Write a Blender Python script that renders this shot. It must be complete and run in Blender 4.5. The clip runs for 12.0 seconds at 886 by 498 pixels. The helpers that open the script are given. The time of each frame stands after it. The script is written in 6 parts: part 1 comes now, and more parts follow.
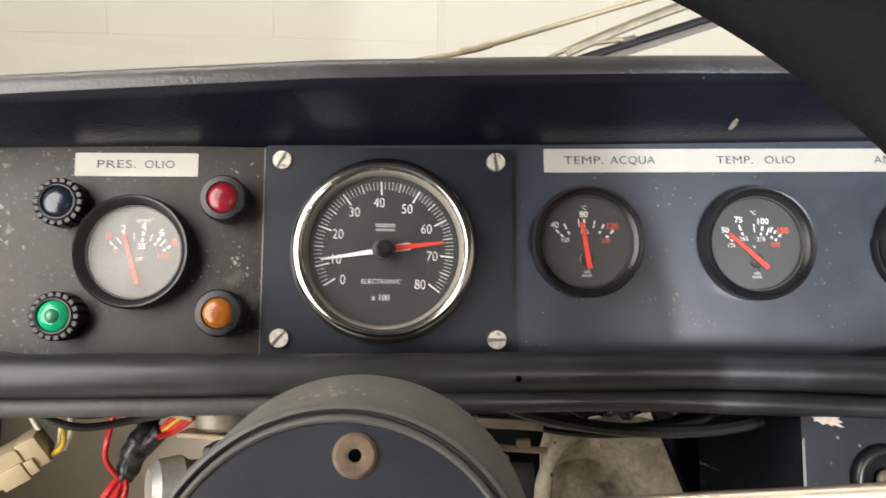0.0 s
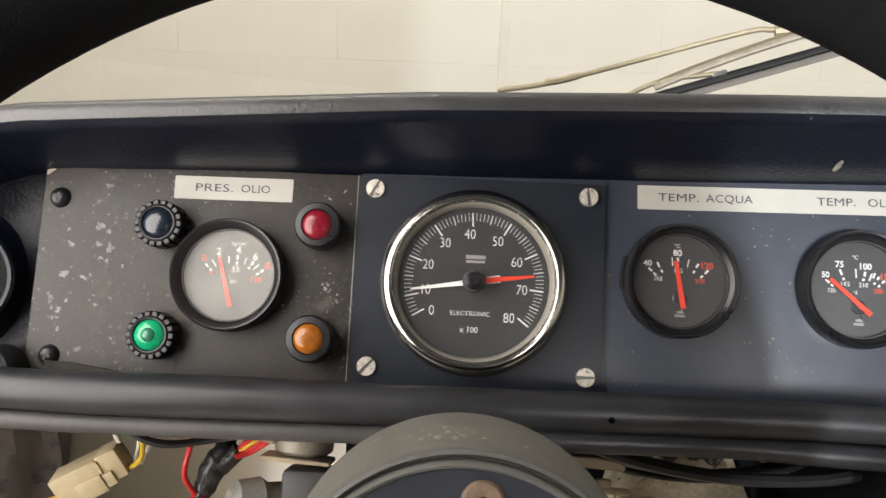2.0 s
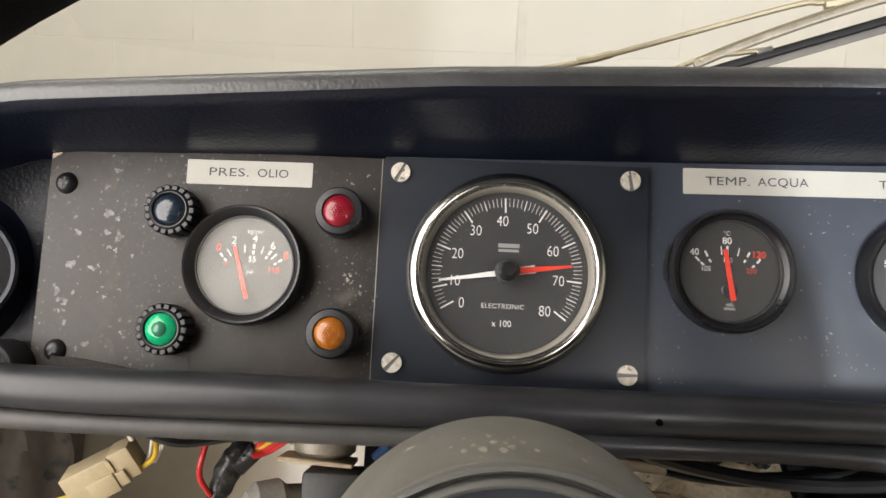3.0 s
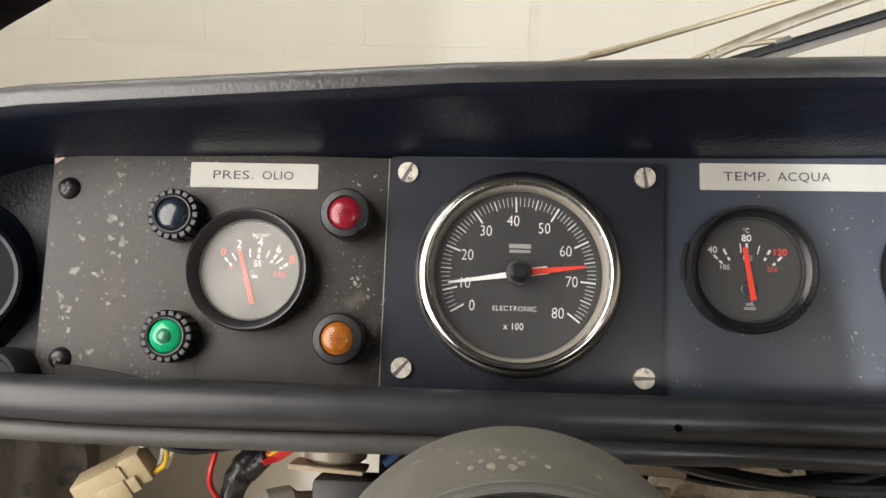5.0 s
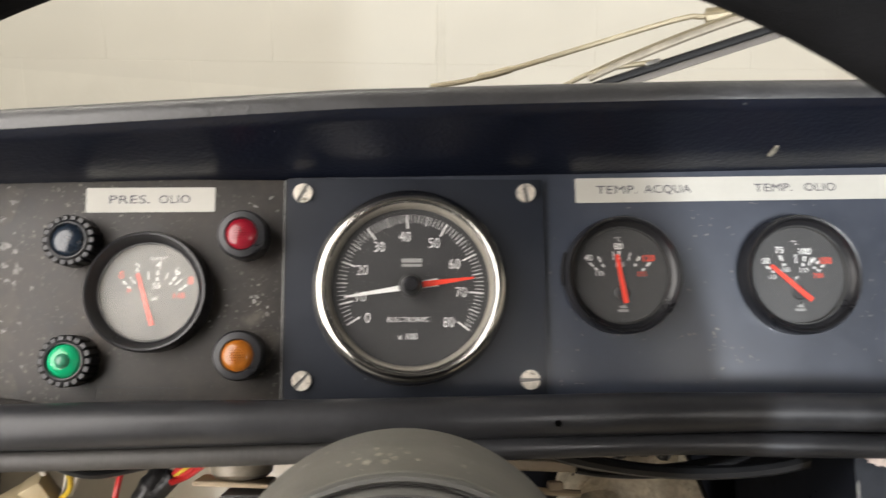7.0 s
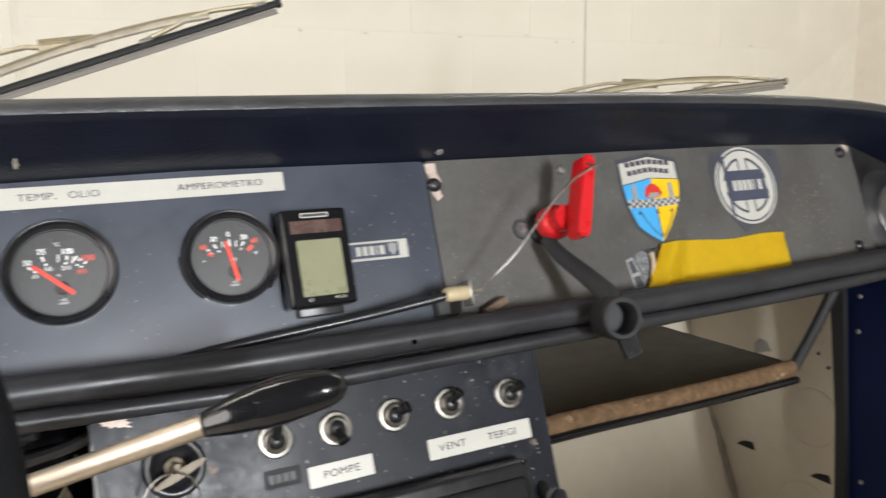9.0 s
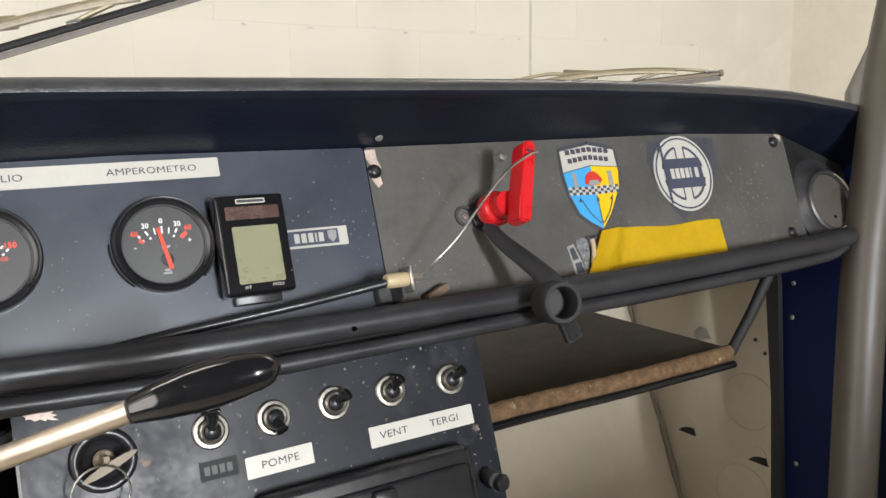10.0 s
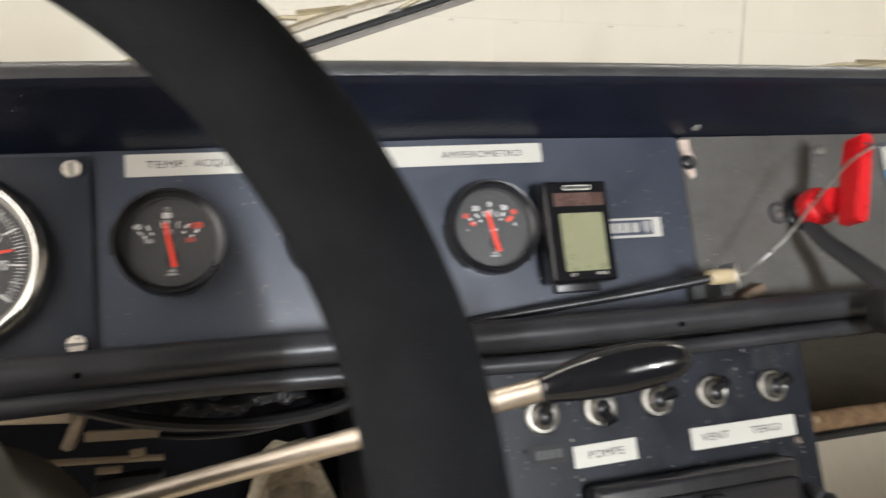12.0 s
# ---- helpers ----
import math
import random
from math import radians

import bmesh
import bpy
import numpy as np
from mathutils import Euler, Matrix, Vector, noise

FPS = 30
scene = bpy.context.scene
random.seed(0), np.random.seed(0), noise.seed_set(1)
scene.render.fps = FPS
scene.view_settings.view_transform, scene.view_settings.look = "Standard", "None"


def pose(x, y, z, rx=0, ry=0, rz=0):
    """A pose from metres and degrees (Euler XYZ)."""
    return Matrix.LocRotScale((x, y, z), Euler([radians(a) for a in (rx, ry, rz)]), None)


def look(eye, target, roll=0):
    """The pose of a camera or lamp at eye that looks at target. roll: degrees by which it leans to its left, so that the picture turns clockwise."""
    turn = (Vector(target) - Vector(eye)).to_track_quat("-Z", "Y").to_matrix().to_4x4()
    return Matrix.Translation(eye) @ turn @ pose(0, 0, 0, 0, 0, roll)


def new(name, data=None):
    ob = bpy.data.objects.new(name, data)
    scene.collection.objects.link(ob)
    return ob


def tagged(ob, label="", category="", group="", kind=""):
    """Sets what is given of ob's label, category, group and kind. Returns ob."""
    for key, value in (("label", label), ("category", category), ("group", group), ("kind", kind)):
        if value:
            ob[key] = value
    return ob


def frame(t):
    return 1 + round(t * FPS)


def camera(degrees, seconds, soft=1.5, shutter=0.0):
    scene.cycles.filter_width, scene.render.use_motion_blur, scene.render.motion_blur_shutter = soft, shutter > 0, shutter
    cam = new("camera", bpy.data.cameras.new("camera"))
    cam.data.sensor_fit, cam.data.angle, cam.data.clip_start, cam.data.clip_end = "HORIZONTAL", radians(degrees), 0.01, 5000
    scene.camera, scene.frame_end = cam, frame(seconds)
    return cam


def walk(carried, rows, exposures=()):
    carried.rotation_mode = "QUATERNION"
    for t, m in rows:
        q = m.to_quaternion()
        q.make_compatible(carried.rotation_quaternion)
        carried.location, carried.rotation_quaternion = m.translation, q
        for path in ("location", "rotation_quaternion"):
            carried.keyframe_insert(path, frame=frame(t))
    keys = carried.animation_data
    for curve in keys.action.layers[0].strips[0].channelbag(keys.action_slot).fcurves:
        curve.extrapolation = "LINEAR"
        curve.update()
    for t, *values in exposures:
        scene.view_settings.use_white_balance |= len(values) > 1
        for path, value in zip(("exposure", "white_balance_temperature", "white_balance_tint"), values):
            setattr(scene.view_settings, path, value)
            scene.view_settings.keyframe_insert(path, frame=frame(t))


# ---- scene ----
# The dash frame: x along the dash, y into it, z up along the instrument panel, origin at the rev counter's centre.
DASH = pose(0, 0, 0.80, -20, 0, 0)
cam = camera(60.18, 12.0, shutter=0.5)
PATH = [
    (0.0, (0.0059, -0.3656, -0.0377), (0.0591, 0.6272, 0.0692), 0.29),
    (0.5, (-0.0007, -0.3664, -0.0363), (0.0223, 0.6255, 0.0883), 1.91),
    (1.0, (-0.0017, -0.3667, -0.0361), (0.0025, 0.6240, 0.1000), 2.52),
    (1.5, (-0.0015, -0.3628, -0.0422), (-0.0070, 0.6269, 0.1008), 2.70),
    (2.0, (-0.0145, -0.3638, -0.0325), (-0.0240, 0.6274, 0.0995), 2.80),
    (2.5, (-0.0177, -0.3587, -0.0393), (-0.0342, 0.6317, 0.0978), 2.86),
    (3.0, (-0.0217, -0.3392, -0.0309), (-0.0497, 0.6532, 0.0886), 2.85),
    (3.5, (-0.0197, -0.3297, -0.0231), (-0.0583, 0.6632, 0.0889), 2.86),
    (5.3, (-0.0191, -0.3321, -0.0286), (-0.0662, 0.6601, 0.0861), 2.08),
    (5.5, (-0.0178, -0.3344, -0.0272), (-0.0582, 0.6588, 0.0824), 1.93),
    (6.0, (-0.0162, -0.3371, -0.0289), (-0.0465, 0.6558, 0.0864), 1.58),
    (6.5, (-0.0145, -0.3432, -0.0294), (-0.0162, 0.6491, 0.0946), 0.91),
    (7.0, (-0.0080, -0.3492, -0.0288), (0.0494, 0.6403, 0.1040), -0.39),
    (7.3, (0.0221, -0.3599, -0.0368), (0.1310, 0.6228, 0.1132), -2.18),
    (7.5, (0.0460, -0.3634, -0.0400), (0.2037, 0.6132, 0.1068), -2.68),
    (7.7, (0.0617, -0.3700, -0.0419), (0.2601, 0.5992, 0.1039), -3.65),
    (9.3, (0.1880, -0.4493, -0.0780), (0.6659, 0.4174, 0.0651), -10.49),
    (9.5, (0.1879, -0.4490, -0.0785), (0.6788, 0.4112, 0.0597), -10.69),
    (10.0, (0.1856, -0.4417, -0.0829), (0.6884, 0.4123, 0.0503), -10.84),
    (10.5, (0.1782, -0.4357, -0.0829), (0.6704, 0.4249, 0.0478), -10.42),
    (11.0, (0.1684, -0.4299, -0.0785), (0.6293, 0.4469, 0.0584), -9.58),
    (11.5, (0.1469, -0.4206, -0.0750), (0.5465, 0.4840, 0.0739), -8.17),
    (12.0, (0.1076, -0.3990, -0.0731), (0.4124, 0.5398, 0.0876), -6.00),
]
walk(cam, [(t, DASH @ look(eye, target, roll)) for t, eye, target, roll in PATH],
     [(0.0, 0.18), (0.5, 0.06), (1.2, 0.05), (2.0, 0.0), (12.0, 0.0)])

# ---------------------------------------------------------------- light
world = bpy.data.worlds.new("garage_air")
world.use_nodes = True
world.node_tree.nodes["Background"].inputs[0].default_value = (0.9, 0.93, 1.0, 1)
world.node_tree.nodes["Background"].inputs[1].default_value = 0.010
scene.world = world
scene.view_settings.exposure = 0.0


def area_lamp(name, eye, target, sx, sy, watts, colour):
    data = bpy.data.lights.new(name, "AREA")
    data.shape, data.size, data.size_y, data.energy, data.color = "RECTANGLE", sx, sy, watts, colour
    ob = new(name, data)
    ob.matrix_basis = look(eye, target)
    return ob


area_lamp("door_opening_light", (-0.53, -0.42, 0.98), (0.10, 0.0, 0.76), 0.60, 0.94, 13.4, (1.0, 0.945, 0.90))
# fill added behind the seats to brighten the footwell and kick panel
area_lamp("rear_opening_light", (0.38, -1.28, 1.00), (0.60, 0.0, 0.75), 0.36, 0.28, 5.6, (1.0, 0.955, 0.92))
# lamp added out of view behind the car, for the panel's lit edge
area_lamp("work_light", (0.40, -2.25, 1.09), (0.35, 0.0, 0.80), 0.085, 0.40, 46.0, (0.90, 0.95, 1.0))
# ceiling lamps out of view, placed to light the wall and the hood
area_lamp("ceiling_tube_light", (-0.85, 0.75, 2.80), (-0.75, 1.1, 0.0), 1.6, 0.25, 23.5, (1.0, 0.94, 0.85))
area_lamp("ceiling_tube_light", (2.3, 0.6, 2.80), (2.3, 1.0, 0.0), 1.6, 0.25, 27.0, (1.0, 0.95, 0.88))
# this one is added to brighten what the chrome reflects
area_lamp("ceiling_tube_light", (0.4, -1.9, 2.80), (0.4, -1.7, 0.0), 1.6, 0.25, 60.0, (1.0, 0.96, 0.90))


# ---------------------------------------------------------------- materials
def mat(name, col, rough=0.5, metal=0.0, var=0.12, vscale=45.0, bump=0.0, bscale=500.0, spec=0.5, rvar=0.08,
        spots=(), leather=0.0, coat=0.0, trans=0.0, emit=0.0, alpha=1.0, rib=None, object_random=0.0, flat_spots=False):
    """A procedural surface: two scales of tone, fine relief, chips or stains."""
    m = bpy.data.materials.new(name)
    m.use_nodes = True
    nt = m.node_tree
    b = nt.nodes["Principled BSDF"]
    co = nt.nodes.new("ShaderNodeTexCoord").outputs["Object"]

    def tex(kind, scale, **kw):
        n = nt.nodes.new(kind)
        nt.links.new(co, n.inputs["Vector"])
        n.inputs["Scale"].default_value = scale
        for key, val in kw.items():
            n.inputs[key].default_value = val
        return n

    def math_node(op, a, c=None, clamp=False):
        n = nt.nodes.new("ShaderNodeMath")
        n.operation, n.use_clamp = op, clamp
        for i, v in enumerate((a, c)):
            if v is None:
                continue
            if isinstance(v, (int, float)):
                n.inputs[i].default_value = v
            else:
                nt.links.new(v, n.inputs[i])
        return n.outputs[0]

    def mix(fac, c1, c2):
        n = nt.nodes.new("ShaderNodeMix")
        n.data_type = "RGBA"
        for sock, v in ((n.inputs[0], fac), (n.inputs[6], c1), (n.inputs[7], c2)):
            if isinstance(v, (int, float)):
                sock.default_value = v
            elif isinstance(v, tuple):
                sock.default_value = (*v, 1)
            else:
                nt.links.new(v, sock)
        return n.outputs[2]

    def span(v, a, c):
        n = nt.nodes.new("ShaderNodeMapRange")
        nt.links.new(v, n.inputs[0])
        n.inputs[1].default_value, n.inputs[2].default_value = a, c
        return n.outputs[0]

    if flat_spots:
        sep, com = nt.nodes.new("ShaderNodeSeparateXYZ"), nt.nodes.new("ShaderNodeCombineXYZ")
        nt.links.new(co, sep.inputs[0])
        nt.links.new(sep.outputs[0], com.inputs[0])
        nt.links.new(sep.outputs[2], com.inputs[1])
        flat_spots_vector = com.outputs[0]
    n1 = tex("ShaderNodeTexNoise", vscale, Detail=6.0, Roughness=0.6)
    n2 = tex("ShaderNodeTexNoise", vscale * 9, Detail=3.0)
    both = math_node("ADD", math_node("MULTIPLY", n1.outputs[0], 0.7), math_node("MULTIPLY", n2.outputs[0], 0.3))
    fac = span(both, 0.33, 0.67)
    colour = mix(fac, tuple(c * (1 - var) for c in col), tuple(min(1, c * (1 + var)) for c in col))
    roughness = math_node("ADD", math_node("MULTIPLY", fac, 2 * rvar), rough - rvar, True)
    for scol, scale, size, density, srough in spots:
        warp = tex("ShaderNodeTexNoise", scale * 2.5, Detail=4.0)
        vor = tex("ShaderNodeTexVoronoi", scale)
        if flat_spots:
            vor.voronoi_dimensions = "2D"
            nt.links.new(flat_spots_vector, vor.inputs["Vector"])
        cell = nt.nodes.new("ShaderNodeSeparateColor")
        nt.links.new(vor.outputs["Color"], cell.inputs[0])
        chosen = math_node("GREATER_THAN", cell.outputs[0], 1 - density)
        reach = math_node("MULTIPLY", math_node("MULTIPLY", cell.outputs[1], 2 * size), math_node("MULTIPLY", warp.outputs[0], 1.6))
        hit = math_node("MULTIPLY", span(math_node("SUBTRACT", reach, vor.outputs["Distance"]), 0.0, size * 0.5), chosen)
        hit = math_node("MULTIPLY", hit, span(warp.outputs[0], 0.35, 0.6))
        if flat_spots:
            crowd = tex("ShaderNodeTexNoise", 17.0, Detail=2.0)
            hit = math_node("MULTIPLY", hit, math_node("ADD", math_node("MULTIPLY", span(crowd.outputs[0], 0.44, 0.60), 0.9), 0.1))
        colour = mix(hit, colour, scol)
        roughness = mix(hit, roughness, (srough, srough, srough))
    if object_random:
        info = nt.nodes.new("ShaderNodeObjectInfo")
        colour = mix(math_node("MULTIPLY", info.outputs["Random"], object_random), colour, (0.25, 0.22, 0.17))
    nt.links.new(colour, b.inputs["Base Color"])
    nt.links.new(roughness, b.inputs["Roughness"])
    b.inputs["Metallic"].default_value = metal
    b.inputs["Specular IOR Level"].default_value = spec
    b.inputs["Coat Weight"].default_value = coat
    b.inputs["Coat Roughness"].default_value = 0.06
    b.inputs["Transmission Weight"].default_value = trans
    b.inputs["Alpha"].default_value = alpha
    if emit:
        b.inputs["Emission Color"].default_value = (*col, 1)
        b.inputs["Emission Strength"].default_value = emit
    height = None
    if bump:
        nb = tex("ShaderNodeTexNoise", bscale, Detail=4.0)
        height = math_node("MULTIPLY", nb.outputs[0], bump)
    if leather:
        v = tex("ShaderNodeTexVoronoi", 520.0)
        w = tex("ShaderNodeTexNoise", 150.0, Detail=5.0, Distortion=1.5)
        h2 = math_node("MULTIPLY", math_node("ADD", v.outputs["Distance"], math_node("MULTIPLY", w.outputs[0], 1.1)), leather)
        height = h2 if height is None else math_node("ADD", height, h2)
    if rib:
        wv = tex("ShaderNodeTexWave", rib[0])
        wv.bands_direction = "X"
        wv.inputs["Distortion"].default_value = 0.6
        h3 = math_node("MULTIPLY", wv.outputs["Fac"], rib[1])
        height = h3 if height is None else math_node("ADD", height, h3)
    if height is not None:
        bn = nt.nodes.new("ShaderNodeBump")
        bn.inputs["Distance"].default_value = 0.001
        bn.inputs["Strength"].default_value = 1.0
        nt.links.new(height, bn.inputs["Height"])
        nt.links.new(bn.outputs[0], b.inputs["Normal"])
    return m


def clear_glass(name, haze=0.0, gloss_rough=0.03, tint=(1, 1, 1), mirror=0.04, film=(0.75, 0.74, 0.70)):
    """A thin clear pane: see-through, with a Fresnel gloss, and a dusty film if haze is given, which also paints glare.
    """
    m = bpy.data.materials.new(name)
    m.use_nodes = True
    nt = m.node_tree
    nt.nodes.clear()
    out = nt.nodes.new("ShaderNodeOutputMaterial")
    clear = nt.nodes.new("ShaderNodeBsdfTransparent")
    clear.inputs[0].default_value = (*tint, 1)
    gloss = nt.nodes.new("ShaderNodeBsdfGlossy")
    gloss.inputs["Roughness"].default_value = gloss_rough
    facing = nt.nodes.new("ShaderNodeLayerWeight")
    power = nt.nodes.new("ShaderNodeMath")
    power.operation = "POWER"
    nt.links.new(facing.outputs["Facing"], power.inputs[0])
    power.inputs[1].default_value = 5.0
    fres = nt.nodes.new("ShaderNodeMath")
    fres.operation = "MULTIPLY_ADD"
    nt.links.new(power.outputs[0], fres.inputs[0])
    fres.inputs[1].default_value, fres.inputs[2].default_value = 0.9, mirror
    mx = nt.nodes.new("ShaderNodeMixShader")
    nt.links.new(fres.outputs[0], mx.inputs[0])
    base = clear.outputs[0]
    if haze:
        dust_glare = nt.nodes.new("ShaderNodeBsdfDiffuse")
        dust_glare.inputs[0].default_value = (*film, 1)
        noise_tex = nt.nodes.new("ShaderNodeTexNoise")
        noise_tex.inputs["Scale"].default_value = 60.0
        co = nt.nodes.new("ShaderNodeTexCoord")
        nt.links.new(co.outputs["Object"], noise_tex.inputs["Vector"])
        ramp = nt.nodes.new("ShaderNodeMapRange")
        ramp.inputs[1].default_value, ramp.inputs[2].default_value = 0.2, 0.8
        ramp.inputs[3].default_value, ramp.inputs[4].default_value = haze * 0.5, haze * 1.5
        nt.links.new(noise_tex.outputs[0], ramp.inputs[0])
        film_mix = nt.nodes.new("ShaderNodeMixShader")
        nt.links.new(ramp.outputs[0], film_mix.inputs[0])
        nt.links.new(clear.outputs[0], film_mix.inputs[1])
        nt.links.new(dust_glare.outputs[0], film_mix.inputs[2])
        base = film_mix.outputs[0]
    nt.links.new(base, mx.inputs[1])
    nt.links.new(gloss.outputs[0], mx.inputs[2])
    nt.links.new(mx.outputs[0], out.inputs[0])
    return m


PALE = (0.30, 0.28, 0.25)
PAINT_WORN = mat("worn_black_paint", flat_spots=True, col=(0.0215, 0.0172, 0.0136), rough=0.42, var=0.65, vscale=26, bump=0.05, bscale=1500,
                 spec=0.40, spots=(((0.085, 0.074, 0.060), 45, 0.36, 0.35, 0.6), ((0.023, 0.021, 0.020), 70, 0.34, 0.38, 0.5), ((0.21, 0.195, 0.17), 420, 0.24, 0.20, 0.7), ((0.16, 0.15, 0.135), 900, 0.26, 0.16, 0.7)))
PAINT_MID = mat("satin_black_paint", flat_spots=True, col=(0.034, 0.041, 0.060), rough=0.38, spec=0.72, var=0.14, vscale=20, bump=0.03, bscale=900,
                spots=((PALE, 420, 0.14, 0.04, 0.7),))
PAINT_RIGHT = mat("faded_black_paint", flat_spots=True, col=(0.082, 0.078, 0.072), rough=0.42, var=0.22, vscale=22, bump=0.04, bscale=900,
                  spots=(((0.09, 0.085, 0.08), 40, 0.40, 0.30, 0.6), (PALE, 420, 0.18, 0.07, 0.7)))
CHIP = mat("pale_primer_chip", (0.225, 0.215, 0.205), 0.7, var=0.75, vscale=420, bump=0.15, bscale=1500)
PLATE = mat("smooth_black_plate", flat_spots=True, col=(0.0118, 0.0150, 0.0232), rough=0.38, var=0.12, vscale=25, bump=0.02, bscale=1200,
            spots=((PALE, 260, 0.10, 0.02, 0.7),))
# one vinyl in two tones: dark for shaded sides, lighter where light falls
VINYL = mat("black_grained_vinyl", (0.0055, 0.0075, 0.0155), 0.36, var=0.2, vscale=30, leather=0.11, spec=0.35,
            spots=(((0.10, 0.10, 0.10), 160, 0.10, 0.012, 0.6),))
LIT_VINYL = mat("lit_grained_vinyl", (0.040, 0.0395, 0.041), 0.40, var=0.3, vscale=40, leather=0.13, spec=0.75)
PADDING = mat("black_rubber_padding", (0.0235, 0.0238, 0.0265), 0.40, spec=0.50, var=0.30, vscale=45, bump=0.035, bscale=900)
PADDING_RIBBED = mat("black_ribbed_sleeve", (0.060, 0.057, 0.054), 0.48, spec=0.36, var=0.25, vscale=40, bump=0.05, bscale=800, rib=(110.0, 0.06))
BLACK_PLASTIC = mat("black_plastic", (0.012, 0.012, 0.014), 0.33, var=0.15, vscale=90, bump=0.03, bscale=1500)
GLOSS_BLACK = mat("gloss_black_plastic", (0.008, 0.008, 0.009), 0.12, var=0.1, vscale=60, rvar=0.03)
MATTE_BLACK = mat("matte_dial_black", (0.019, 0.019, 0.020), 0.42, spec=0.8, var=0.1, vscale=80, rvar=0.04)
RUBBER = mat("dull_black_rubber", (0.014, 0.014, 0.015), 0.62, spec=0.35, var=0.2, vscale=60, bump=0.08, bscale=900)
SUEDE = mat("black_suede", (0.0098, 0.0102, 0.0116), 0.9, var=0.35, vscale=70, bump=0.30, bscale=2200, spec=0.12)
CHROME = mat("chrome", (0.56, 0.54, 0.51), 0.17, metal=1.0, var=0.05, vscale=120, rvar=0.04,
             spots=(((0.35, 0.33, 0.30), 300, 0.10, 0.03, 0.5),))
STEEL = mat("brushed_steel", (0.62, 0.60, 0.57), 0.32, metal=1.0, var=0.12, vscale=60, rvar=0.08)
ROD = mat("warm_bright_steel", (0.50, 0.435, 0.36), 0.42, metal=1.0, var=0.08, vscale=50)
NICKEL = mat("dull_nickel", (0.26, 0.245, 0.22), 0.42, metal=1.0, var=0.22, vscale=260, rvar=0.10,
             spots=(((0.22, 0.19, 0.15), 500, 0.2, 0.15, 0.6),))
NICKEL_SCREW = mat("nickel_screw", (0.68, 0.63, 0.55), 0.40, metal=0.35, var=0.28, vscale=400, rvar=0.12, bump=0.10, bscale=1600,
                   spots=(((0.15, 0.13, 0.10), 420, 0.42, 0.45, 0.6),))
WIPER_GREY = mat("dull_grey_metal", (0.34, 0.30, 0.235), 0.55, metal=0.35, var=0.3, vscale=90)
BRASSY = mat("yellowed_chrome", (0.35, 0.30, 0.20), 0.5, metal=0.3, var=0.2, vscale=80)
TAPE = mat("white_label_tape", (0.50, 0.485, 0.435), 0.42, var=0.04, vscale=40, rvar=0.05)
INK = mat("dark_label_ink", (0.058, 0.052, 0.070), 0.5, var=0.1)
INK_BLACK = mat("black_label_ink", (0.016, 0.015, 0.017), 0.5, var=0.1)
WHITE_INK = mat("white_dial_ink", (0.80, 0.80, 0.78), 0.55, var=0.05)
RED_INK = mat("red_dial_ink", (0.85, 0.075, 0.035), 0.5, var=0.06)
RED_NEEDLE = mat("red_needle", (0.85, 0.05, 0.02), 0.40, var=0.05)
GREY_INK = mat("grey_print", (0.30, 0.30, 0.29), 0.5, var=0.1)
CREAM_RING = mat("cream_gasket", (0.25, 0.23, 0.195), 0.45, var=0.15, vscale=120)
GLASS = clear_glass("clear_glass", haze=0.010, gloss_rough=0.22, mirror=0.04)
# the haze here paints the grey reflections on the small dials' glass
DIAL_GLASS = clear_glass("glare_hazed_glass", haze=0.026, gloss_rough=0.12, mirror=0.03)
DUSTY_GLASS = clear_glass("dusty_glass", haze=0.24, gloss_rough=0.6, mirror=0.015, film=(0.76, 0.73, 0.66))
SCREEN_GLASS = clear_glass("windscreen_glass", haze=0.015, mirror=0.01, film=(0.8, 0.78, 0.72))
LENS_RED = mat("red_lens", (0.20, 0.006, 0.016), 0.20, var=0.15, vscale=300, coat=0.2, bump=0.0)
LENS_AMBER = mat("amber_lens", (0.29, 0.090, 0.008), 0.22, var=0.22, vscale=420, coat=0.2)
LENS_GREEN = mat("green_lens", (0.006, 0.32, 0.135), 0.14, var=0.2, vscale=260, coat=0.2)
LENS_DARK = mat("dark_blue_lens", (0.010, 0.016, 0.026), 0.16, var=0.2, coat=0.3)
LENS_PALE = mat("deep_green_lens_core", (0.035, 0.17, 0.10), 0.2, var=0.2, vscale=260, coat=0.2)
LCD = mat("grey_green_display", (0.225, 0.225, 0.135), 0.30, var=0.04, vscale=30)
SOLAR = mat("brown_solar_cell", (0.085, 0.050, 0.042), 0.25, var=0.2, vscale=80)
RED_PLASTIC = mat("red_plastic", (0.55, 0.012, 0.016), 0.30, var=0.10, vscale=70, bump=0.02, bscale=900)
YELLOW_TAPE = mat("yellow_fabric_tape", (0.85, 0.58, 0.014), 0.48, var=0.07, vscale=70, bump=0.10, bscale=1600)
STICKER_BLUE = mat("sky_blue_print", (0.06, 0.36, 0.70), 0.35, var=0.04)
STICKER_YELLOW = mat("yellow_print", (0.80, 0.50, 0.01), 0.35, var=0.04)
STICKER_NAVY = mat("navy_print", (0.055, 0.062, 0.095), 0.40, var=0.10)
STICKER_RED = mat("red_print", (0.60, 0.04, 0.03), 0.35, var=0.06)
STICKER_BACK = mat("grey_sticker_foil", (0.055, 0.060, 0.072), 0.32, var=0.15)
BLEACHED_RUBBER = mat("bleached_brown_rubber", (0.20, 0.165, 0.115), 0.6, var=0.2, vscale=60)
OLD_RUBBER = mat("weathered_grey_rubber", (0.16, 0.145, 0.13), 0.6, var=0.15, vscale=60)
